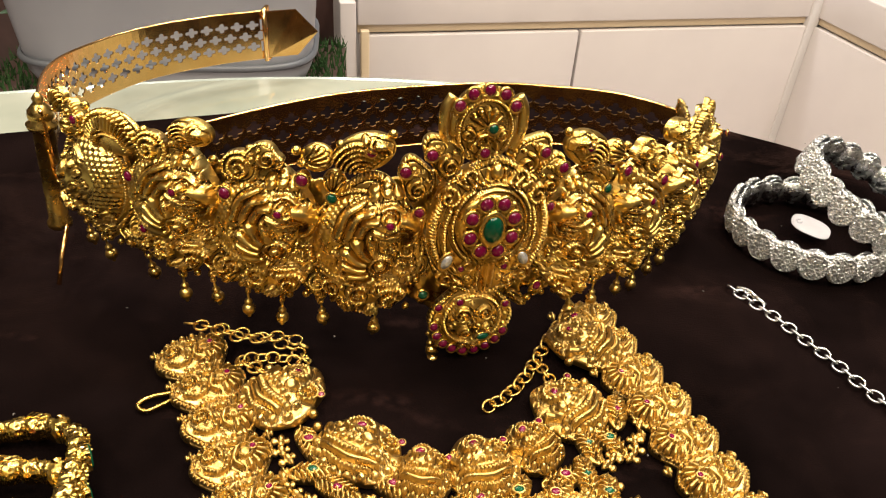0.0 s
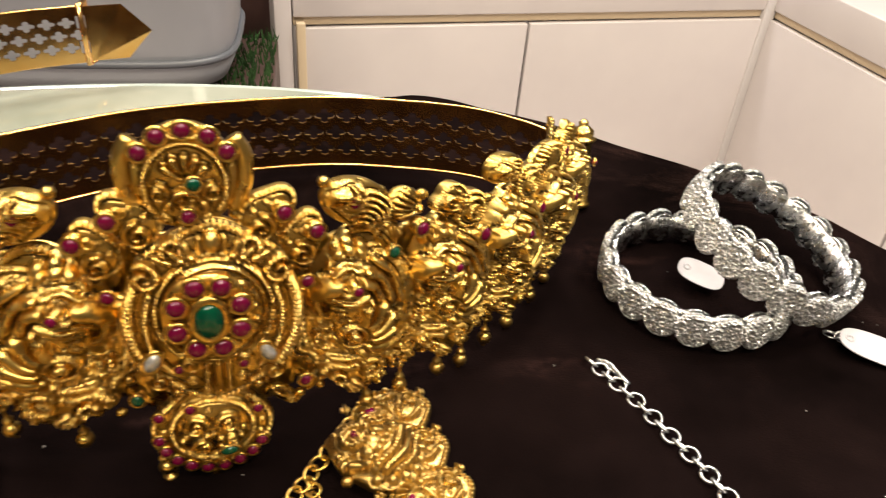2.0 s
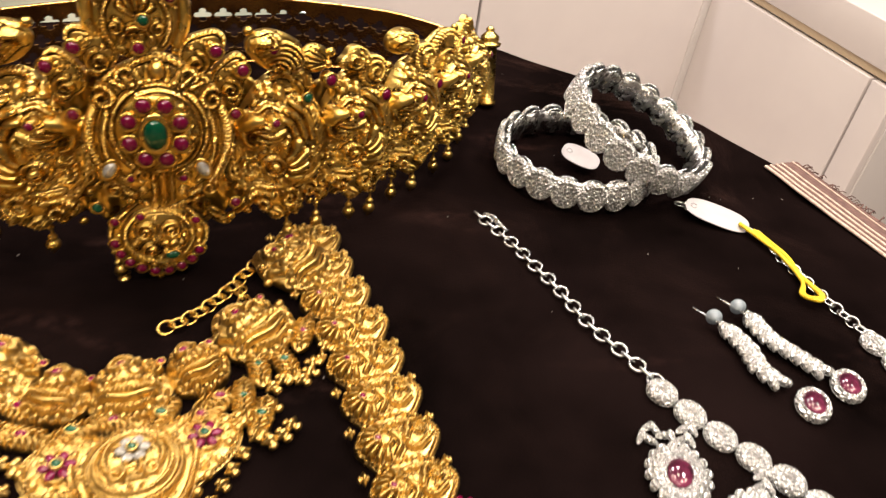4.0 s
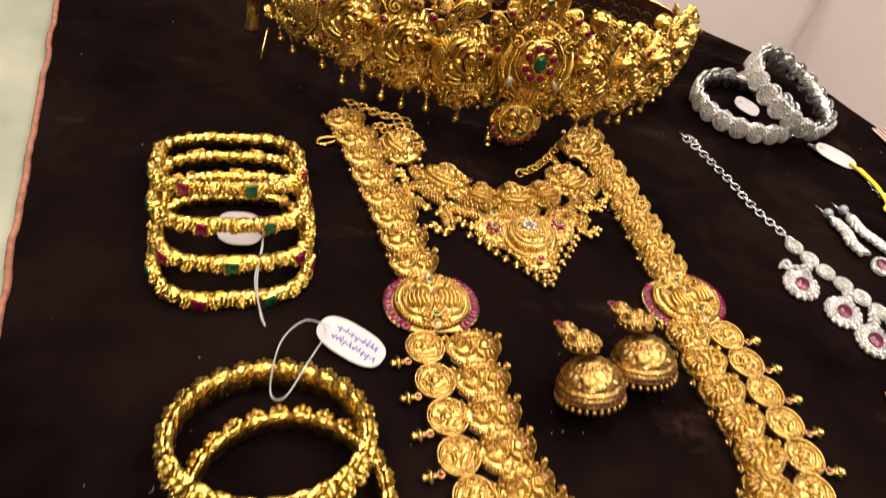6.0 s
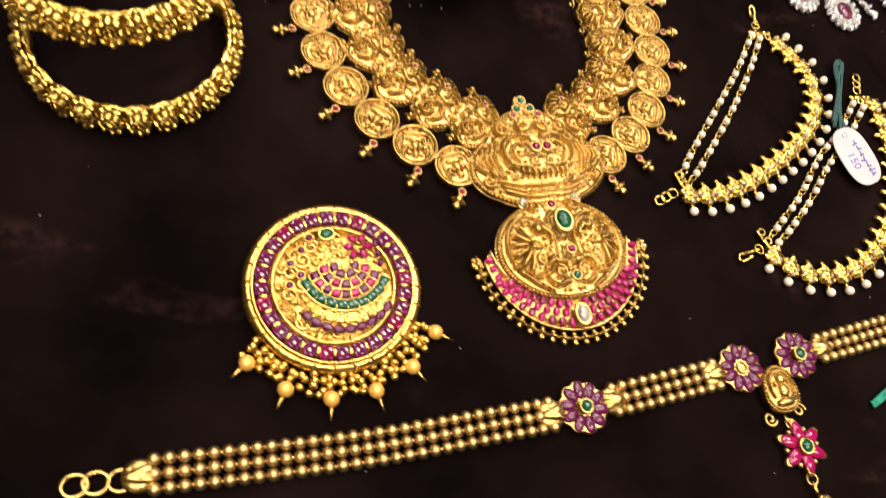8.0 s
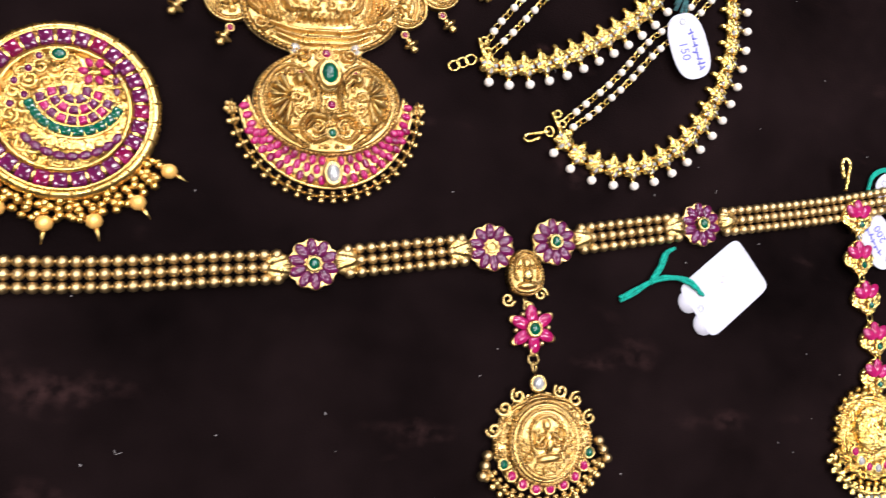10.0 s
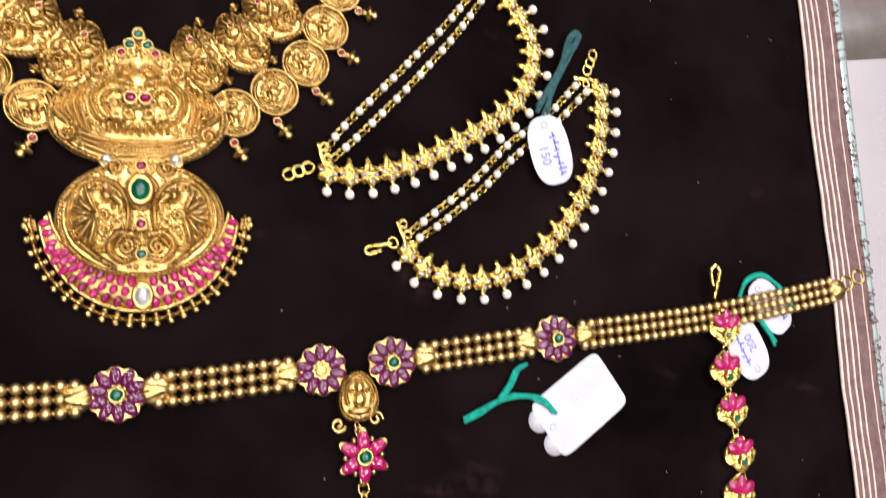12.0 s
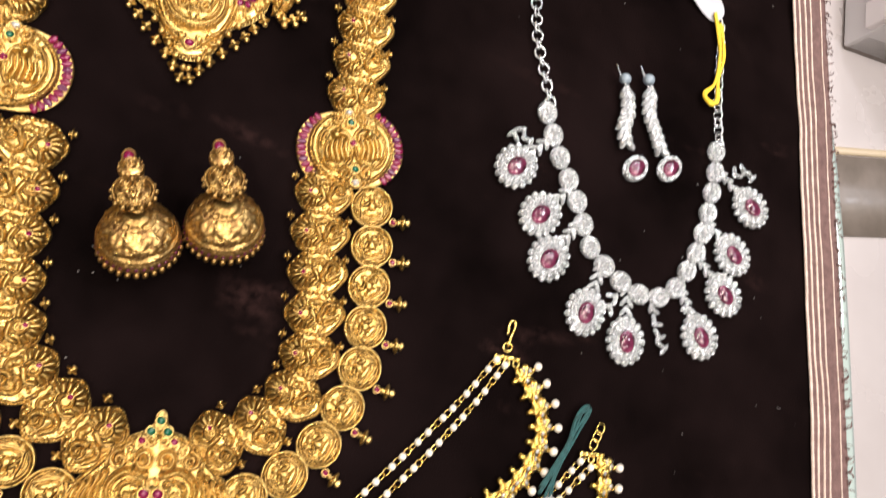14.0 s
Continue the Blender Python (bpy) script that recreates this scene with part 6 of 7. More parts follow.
def dome_bell():
    """The bell turned on a lathe, its dome worked with petals, scrolls and a beaded waist."""
    prof, seg, vs = bell_profile[:11] + [(12.35, 6.9), (12.1, 7.7), (11.7, 8.6), (11.1, 9.5), (10.3, 10.4), (9.4, 11.3), (8.2, 12.2), (7.0, 13.0), (5.7, 13.6), (4.6, 14.0)] + bell_profile[-3:], 120, []
    for r, z in prof:
        for j in range(seg):
            a = 2 * math.pi * j / seg
            d = 0.0
            if 6.5 < z < 14.2:
                w = abs(math.sin(4.5 * a))
                d = 0.5 * (w ** 0.5) * math.sin(math.pi * (z - 6.5) / 7.7) + 0.3 * math.cos(36 * a) * (7.2 < z < 9) + 0.7 * noise.noise((6 * math.cos(a), 6 * math.sin(a), z * 0.9)) + 0.35 * math.sin(5 * z + 2 * math.sin(9 * a))
            vs.append(((r + d) * math.cos(a), (r + d) * math.sin(a), z + 0.5 * d))
    fs = [(i * seg + j, i * seg + (j + 1) % seg, (i + 1) * seg + (j + 1) % seg, (i + 1) * seg + j) for i in range(len(prof) - 1) for j in range(seg)]
    return np.array(vs), fs + [tuple(range(seg))[::-1], tuple((len(prof) - 1) * seg + j for j in range(seg))]


BELL = joined("bell", [dome_bell(), *[moved(ball(0.5, 6, 4), at(12.9 * math.cos(a), 12.9 * math.sin(a), 5.6)) for a in np.linspace(0, 6.283, 54, False)],
                       *[moved(ball(0.42, 6, 4), at(6.4 * math.cos(a), 6.4 * math.sin(a), 13.6)) for a in np.linspace(0, 6.283, 30, False)], moved(ring(6.2, 6.2, 0.4, 40, 6), at(0, 0, 13.4)), moved(ring(11.6, 11.6, 0.4, 60, 6), at(0, 0, 8.9)),
                       *[moved(ring(1.9, 2.2, 0.45, 14, 5), at(9.6 * math.cos(a), 9.6 * math.sin(a), 10.6, 50, 0, math.degrees(a) + 90)) for a in np.linspace(0, 6.283, 9, False)]], BRONZE)
p = Sculpt(7.2, 7.8, 76, None, 2.6, 2.0).border(0.93, 0.5, 1.3, 0.7).swell(0, 0, 4.5, 5, 1.2)
for sx in (-1, 1):
    p.stroke(coil(2.8 * sx, 0.6, 2.3, 1.4, 90, sx), 0.6, 0.3, 1.0).stroke([(1.0 * sx, -5.0), (2.6 * sx, -3.4), (4.8 * sx, -3.6)], 0.6, 0.4, 0.9)
STUD = p.boss(0, 3.8, 1.2, 1.5, 1.0).fill(130, 16, 1.0, True).mesh("stud", BRONZE)
CAP = relief("upper_stud", BRONZE, 4.4, 4.8, 2.2, 1.6, [(spiral(0, 0, 0.6, 1.5), 0.14, 1.0)], [], 1.2, 34, None, 16, 0.08)
for x, y, rot, tilt in ((60.5, 21.6, 26, 27), (84.0, 35.8, 24, 25)):
    e = thing("bell_earring", at(x, y, 8.0, 0, 0, rot) @ Matrix.Scale(0.93, 4), "bronzed gold bell-shaped earring standing tilted on its rim", "earring", "pair of bell earrings")
    b = pose(0, 0, 0, -tilt)
    part("bell", BELL, e, b)
    for a in np.linspace(0, 6.283, 30, False):
        part("bead", BEAD[BRONZE.name], e, b @ at(13.9 * math.cos(a), 13.9 * math.sin(a), -1.3) @ Matrix.Diagonal((1.15, 1.15, 1.35, 1)))
    for a in np.linspace(0, 6.283, 34, False):
        part("stone", GEM[VIOLET.name], e, b @ at(13.8 * math.cos(a), 13.8 * math.sin(a), 2.2) @ Matrix.Diagonal((0.7, 0.7, 0.7, 1)))
    part("stud", STUD, e, at(0, 13.4, 13.6, -32))
    stone(e, at(1.2, 8.0, 16.6, -28), 1.7, 1.7, EMERALD, BRONZE)
    part("upper_stud", CAP, e, at(-0.5, 23.0, 10.5, -28))
    stone(e, at(-1.0, 28.0, 9.8, -25), 1.9, 2.6, RUBY, BRONZE)
    for a in range(0, 360, 24):
        part("bead", BEAD[BRONZE.name], e, at(0, 13.4, 13.6, -32) @ at(7.2 * math.cos(radians(a)), 7.8 * math.sin(radians(a)), 1.6) @ Matrix.Diagonal((0.9, 0.9, 0.9, 1)))
    part("ear_post", joined("ear_post", [tube([(0, 17, 14), (0, 23, -6.5)], 0.5, 6)], BRONZE), e)


# ---- bangles ----
def swept_ring(name, material, radius, wide, thick, lumps, square=2.0, n=360, petals=0.5, seed=1):
    """A band swept round: x outwards, z its width, with a relief of knobs and scalloped edges."""
    sec = [(-0.5, -0.5), (0.2, -0.5), (0.5, -0.38), (0.62, -0.2), (0.66, 0), (0.62, 0.2), (0.5, 0.38), (0.2, 0.5), (-0.5, 0.5), (-0.6, 0)]
    vs = []
    for i in range(n):
        a = 2 * math.pi * i / n
        c, s = math.cos(a), math.sin(a)
        r0 = radius / (abs(c) ** square + abs(s) ** square) ** (1 / square)
        lump = abs(math.sin(lumps * a / 2))
        fine = noise.noise((a * 14 + seed, 0.5, seed)) * 0.35
        for x, z in sec:
            k = 1 + petals * (lump - 0.5) * (0.6 if abs(z) > 0.3 else 1)
            d = 0.8 * math.cos(3 * lumps * a / 2) * math.cos(9 * z) + 1.0 * noise.noise((a * 60, z * 9, seed)) + fine
            q = r0 + thick * (x * k + (0.42 * d if x > 0 else 0.16 * d))
            vs.append((q * c, q * s, wide * (z * (1 + 0.22 * petals * (lump - 0.4)))))
    k = len(sec)
    fs = [(i * k + j, ((i + 1) % n) * k + j, ((i + 1) % n) * k + (j + 1) % k, i * k + (j + 1) % k) for i in range(n) for j in range(k)]
    return mesh_of(name, vs, fs, material)


def tilted(back, front, z_back, z_front, half):
    """The pose of a ring whose far edge lies at back and whose near edge at front."""
    b, f = Vector((*back, z_back)), Vector((*front, z_front))
    c = (b + f) / 2
    y = (b - f).normalized()
    x = y.cross(Vector((0, 0, 1))).normalized()
    z = x.cross(y)
    return Matrix.Translation(c * MM) @ Matrix((x, y, z)).transposed().to_4x4()


THIN = swept_ring("band", LEMON, 30.0, 5.6, 3.0, 34, 3.4, 640, 0.55, 3)
p = Sculpt(2.6, 3.2, 40, scallop(6, 0.06), 1.0, 0.6)
for a in range(0, 360, 60):
    p.boss(1.5 * math.cos(radians(a)), 1.9 * math.sin(radians(a)), 0.62, 0.62, 0.8, 0, 0.25, 0.5)
SPRIG = p.boss(0, 0, 0.7, 0.7, 1.0, 0, 0.25, 0.5).mesh("sprig", LEMON, lift=1.2)
SQ = joined("square_stone_ruby", [block(2.6, 4.8, 5.0, 0.6)], RUBY)
SQG = joined("square_stone_green", [block(2.6, 4.8, 5.0, 0.6)], EMERALD)
CLAW = joined("setting", [block(2.2, 6.0, 0.8, 0.2), moved(block(2.2, 0.8, 5.4, 0.2), at(0, 2.8, 2.7)), moved(block(2.2, 0.8, 5.4, 0.2), at(0, -2.8, 2.7)), moved(block(2.2, 6.0, 0.8, 0.2), at(0, 0, 5.4))], LEMON)
for k, (back, front, zb, zf, spin) in enumerate((((-95, 111), (-79, 48), 2.8, 2.8, 0), ((-95, 121), (-81, 60), 5.5, 11.5, 20), ((-98, 133), (-86, 73), 7.0, 19.5, 4), ((-103, 149), (-90, 90), 5.0, 24.0, 38))):
    e = thing("thin_bangle", tilted(back, front, zb, zf, 31), "yellow-gold square-shaped bangle set with red and green stones", "bangle", "stack of four bangles")
    part("band", THIN, e)
    for j in range(40):
        a = 2 * math.pi * (j + 0.5) / 40
        c, q = math.cos(a), math.sin(a)
        r0 = 30.0 / (abs(c) ** 3.4 + abs(q) ** 3.4) ** (1 / 3.4) + 1.2
        face = math.degrees(math.atan2(math.copysign(abs(q) ** 2.4, q), math.copysign(abs(c) ** 2.4, c)))
        part("sprig", SPRIG, e, Matrix.Translation((r0 * c * MM, r0 * q * MM, 0.0006 * (1 if j % 2 else -1))) @ pose(0, 0, 0, 90, 0, face + 90) @ pose(0, 0, 0, 0, 0, 40 * j))
    for j in range(8):
        a = radians(45 * j + 22.5 + spin - 90)
        c, s = math.cos(a), math.sin(a)
        r0 = 30.0 / (abs(c) ** 3.4 + abs(s) ** 3.4) ** (1 / 3.4) + 2.6
        part("square_stone", SQ if (j + k) % 2 else SQG, e, at(r0 * c, r0 * s, 0, 0, 0, math.degrees(a)))
        part("setting", CLAW, e, at((r0 - 0.3) * c, (r0 - 0.3) * s, -2.7, 0, 0, math.degrees(a)))
price_tag("price_tag", at(-85, 86, 7, 24, 6, 12), 19, 15, "blank white price tag hanging inside the stacked bangles")
thread("tag_loop", [(-77, 92, 9), (-73, 72, 14), (-72, 55, 10), (-68, 45, 2), (-66, 40, 1)], 0.4, CLEAR, "clear nylon tag loop round the bangles", 2, 0.5)

WIDE = swept_ring("band", LEMON, 30.6, 10.0, 1.6, 26, 2.0, 640, 0.7, 6)
p = Sculpt(4.6, 6.6, 64, scallop(8, 0.08), 1.0, 0.8)
for a in range(0, 360, 45):
    p.boss(3.0 * math.cos(radians(a)), 4.3 * math.sin(radians(a)), 1.0, 1.25, 1.2, a, 0.3, 0.6)
p.stroke(arc(0, 0, 1.6, 2.2, 0, 360, 30), 0.4, 0.4, 0.9, 0.4, 0.8)
ROSETTE = p.boss(0, 0, 0.9, 1.1, 1.4).mesh("rosette", LEMON)
for k, (back, front, zb, zf) in enumerate((((-53, -3), (-37, -66), 6.0, 6.0), ((-61, 14), (-47, -46), 7.0, 23.0))):
    e = thing("wide_bangle", tilted(back, front, zb, zf, 31), "wide yellow-gold bangle of linked relief rosettes", "bangle", "pair of wide bangles")
    part("band", WIDE, e)
    for j in range(26):
        a = 2 * math.pi * (j + 0.5) / 26
        part("rosette", ROSETTE, e, Matrix.Translation((31.6 * MM * math.cos(a), 31.6 * MM * math.sin(a), 0)) @ pose(0, 0, 0, 90, 0, math.degrees(a) + 90))
        if j % 2 == 0:
            part("bead", BEAD[LEMON.name], e, at(34.2 * math.cos(a), 34.2 * math.sin(a), 0) @ Matrix.Diagonal((1.3, 1.3, 1.3, 1)))
price_tag("price_tag", at(-32, 36, 3.0, 6, 4, -27), 29, 15, "white rounded price tag with blue handwriting beside the bangles", True, 2)
thread("tag_loop", [(-42, 42, 3.6), (-50, 34, 14), (-56, 18, 20), (-58, 5, 10), (-52, 0, 14), (-46, 14, 16), (-42, 32, 8), (-42, 41, 3.8)], 0.35, CLEAR, "clear nylon loop tying the tag to a bangle")

# silver bangles of round pave flowers
ln = [(arc(0, 0, 0.86, 0.86, 0, 360, 40), 0.09, 1.0), (arc(0, 0, 0.40, 0.40, 0, 360, 30), 0.07, 0.8)]
dt = [(0.62 * math.cos(a), 0.62 * math.sin(a), 0.15, 0.9) for a in np.linspace(0, 6.283, 12, False)] + [(0.2 * math.cos(a), 0.2 * math.sin(a), 0.13, 1.0) for a in np.linspace(0, 6.283, 5, False)] + [(0.94 * math.cos(a), 0.94 * math.sin(a), 0.09, 0.8) for a in np.linspace(0, 6.283, 20, False)]
FLOWER = relief("pave_flower", PAVE, 5.6, 6.6, 1.0, 1.0, ln, dt, 0.9, 34)
FLOWER_IN = relief("flower_back", SILVER, 5.4, 6.2, 0.3, 0.4, [], dt, 0.35, 22)
BANDS = swept_ring("band", SILVER, 28.2, 9.0, 1.6, 19, 2.0, 228, 0.7, 9)
for k, m in enumerate((at(193, 258, 7.2, 0, 0, 10, (1.06, 1.06, 1.0)), at(219, 262, 19, 16, 16, 20, (1.06, 1.06, 1.04)))):
    e = thing("silver_bangle", m, "silver bangle of round pave stone flowers" + (", leaning on another" if k else " lying flat"), "bangle", "pair of silver bangles")
    part("band", BANDS, e)
    for j in range(19):
        a = 2 * math.pi * (j + 0.5) / 19
        o = Matrix.Translation((29.6 * MM * math.cos(a), 29.6 * MM * math.sin(a), 0)) @ pose(0, 0, 0, 90, 0, math.degrees(a) + 90)
        part("pave_flower", FLOWER, e, o)
        part("flower_back", FLOWER_IN, e, o @ at(0, 0, -1.6, 0, 180))
price_tag("price_tag", at(197, 262, 4.0, 14, 10, -30), 17, 11, "blank white oval price tag lying inside the silver bangles")

# ---- silver necklace ----
sn = thing("silver_necklace", Matrix(), "silver stone-set necklace with pink-purple pear drops on the velvet", "necklace")
chain(sn, [(146, 221), (151, 212), (156, 203), (161, 191), (166, 180), (172, 163), (181, 147), (186, 138)], 2.6, SILVER, 1.0)
chain(sn, [(270, 156), (267, 165), (263, 180), (259, 200), (255, 214), (245, 226), (232, 232)], 2.5, SILVER, 1.0)
p, _ = smooth_path([(148, 222, 1), (151, 219, 2), (153, 213, 2), (155, 211, 1.2), (153, 215, 1), (150, 219, 1)], 1)
part("lobster_hook", joined("lobster_hook", [tube(p, 0.7, 7)], SILVER), sn)
ln = [(arc(0, 0, 0.84, 0.84, 0, 360, 40), 0.10, 1.0)]
dt = [(0.84 * math.cos(a), 0.84 * math.sin(a), 0.12, 1.1) for a in np.linspace(0, 6.283, 18, False)] + [(0.2 * math.cos(a), 0.2 * math.sin(a), 0.36, 1.2) for a in (0.5, 2.6, 4.7)]
OVAL = relief("pave_link", PAVE, 4.3, 5.0, 0.9, 1.3, ln, dt, 0.9, 30)
p, a = smooth_path([(186, 133), (197, 117), (210, 102), (221, 86), (229, 81), (239, 77), (248, 75), (258, 77), (265, 84), (271, 103), (272, 122), (271, 142), (269, 152)], -19)
for q, d in zip(p, a):
    part("pave_link", OVAL, sn, at(q[0], q[1], 0.4, 0, 0, d + 90))
MARQ = relief("marquise", PAVE, 1.5, 2.8, 0.8, 0.8, [], [(0, 0, 0.4, 0.6)], 0.5, 12, lambda th: 0.8 + 0.2 * np.cos(2 * (th - math.pi / 2)))
PEAR = relief("pear_frame", PAVE, 5.6, 6.6, 0.6, 1.4, [(arc(0, 0, 0.82, 0.82, 0, 360, 40), 0.12, 1.0)], [], 0.9, 28, lambda th: 0.95 - 0.07 * np.sin(th))
for i, (x, y, tx, ty) in enumerate(((180, 105, 190, 122), (196, 90, 206, 106), (205, 74, 214, 94), (227, 59, 229, 81), (248, 54, 243, 76), (282, 68, 267, 86), (289, 90, 271, 103), (289, 109, 272, 120), (293, 134, 272, 145))):
    rot = math.degrees(math.atan2(ty - y, tx - x)) - 90
    dr = part("pear_drop", PEAR, sn, at(x, y, 0.4, 0, 0, rot) @ Matrix.Diagonal((1.12, 1.12, 1.0, 1)))
    part("stone", GEM[PINKSTONE.name], dr, at(0, -0.3, 2.4) @ Matrix.Diagonal((3.3, 4.3, 1.9, 1)))
    for k in range(16):
        b = 2 * math.pi * k / 16
        part("marquise", MARQ, dr, at(6.1 * math.cos(b), 7.1 * math.sin(b), 0.3, 0, 0, math.degrees(b) - 90 + 14) @ Matrix.Diagonal((1.35, 0.78, 1.5, 1)))
    n = int(math.hypot(tx - x, ty - y) / 4.2)
    for k in range(2, n + 1):
        t = k / (n + 0.5)
        for sd in (-1, 1):
            part("marquise", MARQ, sn, at(x + (tx - x) * t + 1.3 * sd, y + (ty - y) * t, 0.4, 0, 0, rot + 38 * sd))
for k, (x, y) in enumerate(((256, 72), (259, 67), (262, 62), (265, 58), (237, 70), (236, 65), (272, 78), (275, 76), (281, 147), (285, 150), (289, 149), (181, 118), (177, 121), (174, 118))):
    part("marquise", MARQ, sn, at(x, y, 0.5, 0, 0, 25 * k))
    part("marquise", MARQ, sn, at(x + 2, y - 1, 0.5, 0, 0, 25 * k + 80))
price_tag("price_tag", at(243, 222, 3.0, 10, 6, -28), 26, 12, "blank white oval price tag by the silver necklace")
thread("yellow_thread", [(250, 216, 3.2), (254, 208, 3), (258, 196, 2.4), (259, 184, 2.2), (256, 176, 2.2), (259, 172, 3), (262, 176, 2.4), (260, 186, 2), (261, 198, 2), (255, 212, 3)], 0.75, YELLOWTHREAD, "bright yellow thread knotted round the silver chain", 2, 1.0)

# silver drop earrings
for k, pts in enumerate((((218, 158), (221, 150), (221, 142), (224, 136)), ((229, 163), (231, 154), (236, 147), (241, 140)))):
    e = thing("drop_earring", Matrix(), "silver drop earring with a pink-purple oval stone", "earring", "pair of silver earrings")
    p, a = smooth_path([(*q, 1.5) for q in pts], 3.6)
    for i, (q, d) in enumerate(zip(p, a)):
        for sd in (-1, 1):
            part("marquise", MARQ, e, at(q[0] + 1.3 * sd, q[1], 1.6, 0, 0, d + 90 + 34 * sd) @ Matrix.Diagonal((1.5, 1.35, 1.6, 1)))
    x, y = ((232, 127), (248, 134))[k]
    part("oval_frame", OVAL, e, at(x, y, 0.4, 0, 0, -30) @ Matrix.Diagonal((1.25, 1.35, 1.1, 1)))
    part("stone", GEM[PINKSTONE.name], e, at(x, y, 2.9, 0, 0, -30) @ Matrix.Diagonal((3.6, 4.7, 1.9, 1)))
    sx, sy = pts[0]
    part("stopper", joined("stopper", [moved(lathe([(1.6, -1.0), (2.5, -0.5), (2.7, 0.5), (1.3, 1.5), (1.0, 2.2)], 18), at(0, 0, 0, 75, 0, -15))], RUBBER), e, at(sx - 3, sy + 5, 3.6), "clear rubber stopper")
    part("pin", joined("pin", [tube([(sx, sy, 3), (sx - 9, sy + 9, 4)], 0.4, 6)], SILVER), e)

# ---- round ruby brooch with bead tassels ----
br = thing("round_brooch", at(28, -110.5, 0, 0, 0, 12), "round gold brooch set with ruby and green stones, bead tassels", "brooch")
part("disc", joined("disc", [lathe([(26.5, 0), (27.4, 0.8), (27.6, 2.6), (27.3, 3.8), (26.2, 4.6), (25.2, 4.9), (24.9, 4.2), (18.4, 4.3), (18.2, 3.0), (18.4, 0.2)], 72)], GOLD), br)
part("ground_plate", Sculpt(18.4, 18.4, 110, None, 0.8, 1.6).fill(9, 110, 1.7).mesh("ground_plate", GOLD), br, at(0, 0, 1.0))
part("motif_plate", relief("motif_plate", GOLD, 14.0, 12.0, 0.6, 1.2, [], [], 1.2, 60, lambda th: 0.95 + 0.05 * np.cos(2 * th), 40, 0.03, cells=40, pitch=1.7, seed=200), br, at(3.6, -2.0, 3.4))
rng = random.Random(8)
for k in range(46):
    b, q = rng.uniform(0, 6.283), 17.0 * math.sqrt(rng.uniform(0.05, 1))
    part("scroll", joined("scroll", [tube(np.c_[spiral(0, 0, rng.uniform(2.2, 3.4), 1.3, rng.uniform(0, 6), rng.choice((-1, 1))), np.zeros(26)], 0.5, 5)], GOLD), br, at(q * math.cos(b) * 0.93, q * math.sin(b) * 0.93, rng.uniform(3.6, 4.6)))
part("inner_rim", joined("inner_rim", [ring(18.6, 18.6, 0.55, 60, 6), moved(ring(24.6, 24.6, 0.6, 72, 6), at(0, 0, 0.2))], GOLD), br, at(0, 0, 5.0))
SQV = joined("square_stone", [block(3.6, 4.2, 2.2, 0.8)], VIOLET)
SQR = joined("square_stone", [block(3.6, 4.2, 2.2, 0.8)], RUBY)
SQE = joined("square_stone", [block(2.8, 3.4, 2.2, 0.7)], EMERALD)
RIMBAR = joined("rim_bar", [block(2.9, 0.55, 0.7, 0.15)], GOLD)
WEDGE = joined("setting", [moved(lathe([(1.0, 0), (0.9, 1.4), (0.3, 1.7)], 8), at(0, 0, 0, s=(1, 1.9, 1)))], GOLD)
for k in range(28):
    a = 360 * k / 28
    c, s = math.cos(radians(a)), math.sin(radians(a))
    part("square_stone", SQR if k % 5 == 0 else SQV, br, at(21.9 * c, 21.9 * s, 5.2, 0, 0, a) @ Matrix.Diagonal((1.30, 1.0, 1.1, 1)))
    c, s = math.cos(radians(a + 6.43)), math.sin(radians(a + 6.43))
    part("setting", WEDGE, br, at(21.5 * c, 21.5 * s, 4.5, 0, 0, a + 96.4))
    part("rim_bar", RIMBAR, br, at(26.35 * c, 26.35 * s, 4.5, 0, 36, a + 6.43))
SMALLV = joined("square_stone", [block(2.5, 3.0, 1.9, 0.7)], VIOLET)
SMALLP = joined("square_stone", [block(2.5, 2.7, 1.9, 0.7)], PINKRUBY)
BAR = joined("setting", [block(3.2, 0.6, 1.8, 0.2)], GOLD)
for k in range(9):
    a = 222 + 12.5 * k
    part("stone", GEM[VIOLET.name], br, at(2.5 + 16.0 * math.cos(radians(a)), 0.8 + 15.6 * math.sin(radians(a)), 5.9, 0, 0, a) @ Matrix.Diagonal((1.35, 1.9, 1.1, 1)))
for rad, a0, a1, cnt, kinds in ((13.2, 205, 330, 10, (SQE,)), (9.8, 198, 335, 9, (SMALLV, SMALLP)), (6.4, 190, 345, 7, (SMALLP, SMALLV)), (3.2, 190, 350, 4, (SMALLV,))):
    part("setting", joined("setting", [tube([(3.5 + (rad + 1.7) * math.cos(b), 5.5 + (rad + 1.5) * math.sin(b), 5.9) for b in np.radians(np.linspace(a0 - 8, a1 + 8, 30))], 0.5, 6)], GOLD), br)
    for k in range(cnt):
        a = a0 + (a1 - a0) * k / (cnt - 1)
        part("square_stone", kinds[k % len(kinds)], br, at(3.5 + rad * math.cos(radians(a)), 5.5 + rad * 0.97 * math.sin(radians(a)), 6.1, 0, 0, a))
        a += (a1 - a0) / (cnt - 1) / 2
        part("setting", BAR, br, at(3.5 + rad * math.cos(radians(a)), 5.5 + rad * 0.97 * math.sin(radians(a)), 6.0, 0, 0, a))
for k in range(6):
    a = 60 * k
    part("stone", GEM[PINKRUBY.name], br, at(8.5 + 3.0 * math.cos(radians(a)), 11.5 + 3.0 * math.sin(radians(a)), 6.1, 0, 0, a) @ Matrix.Diagonal((1.6, 1.2, 1.2, 1)))
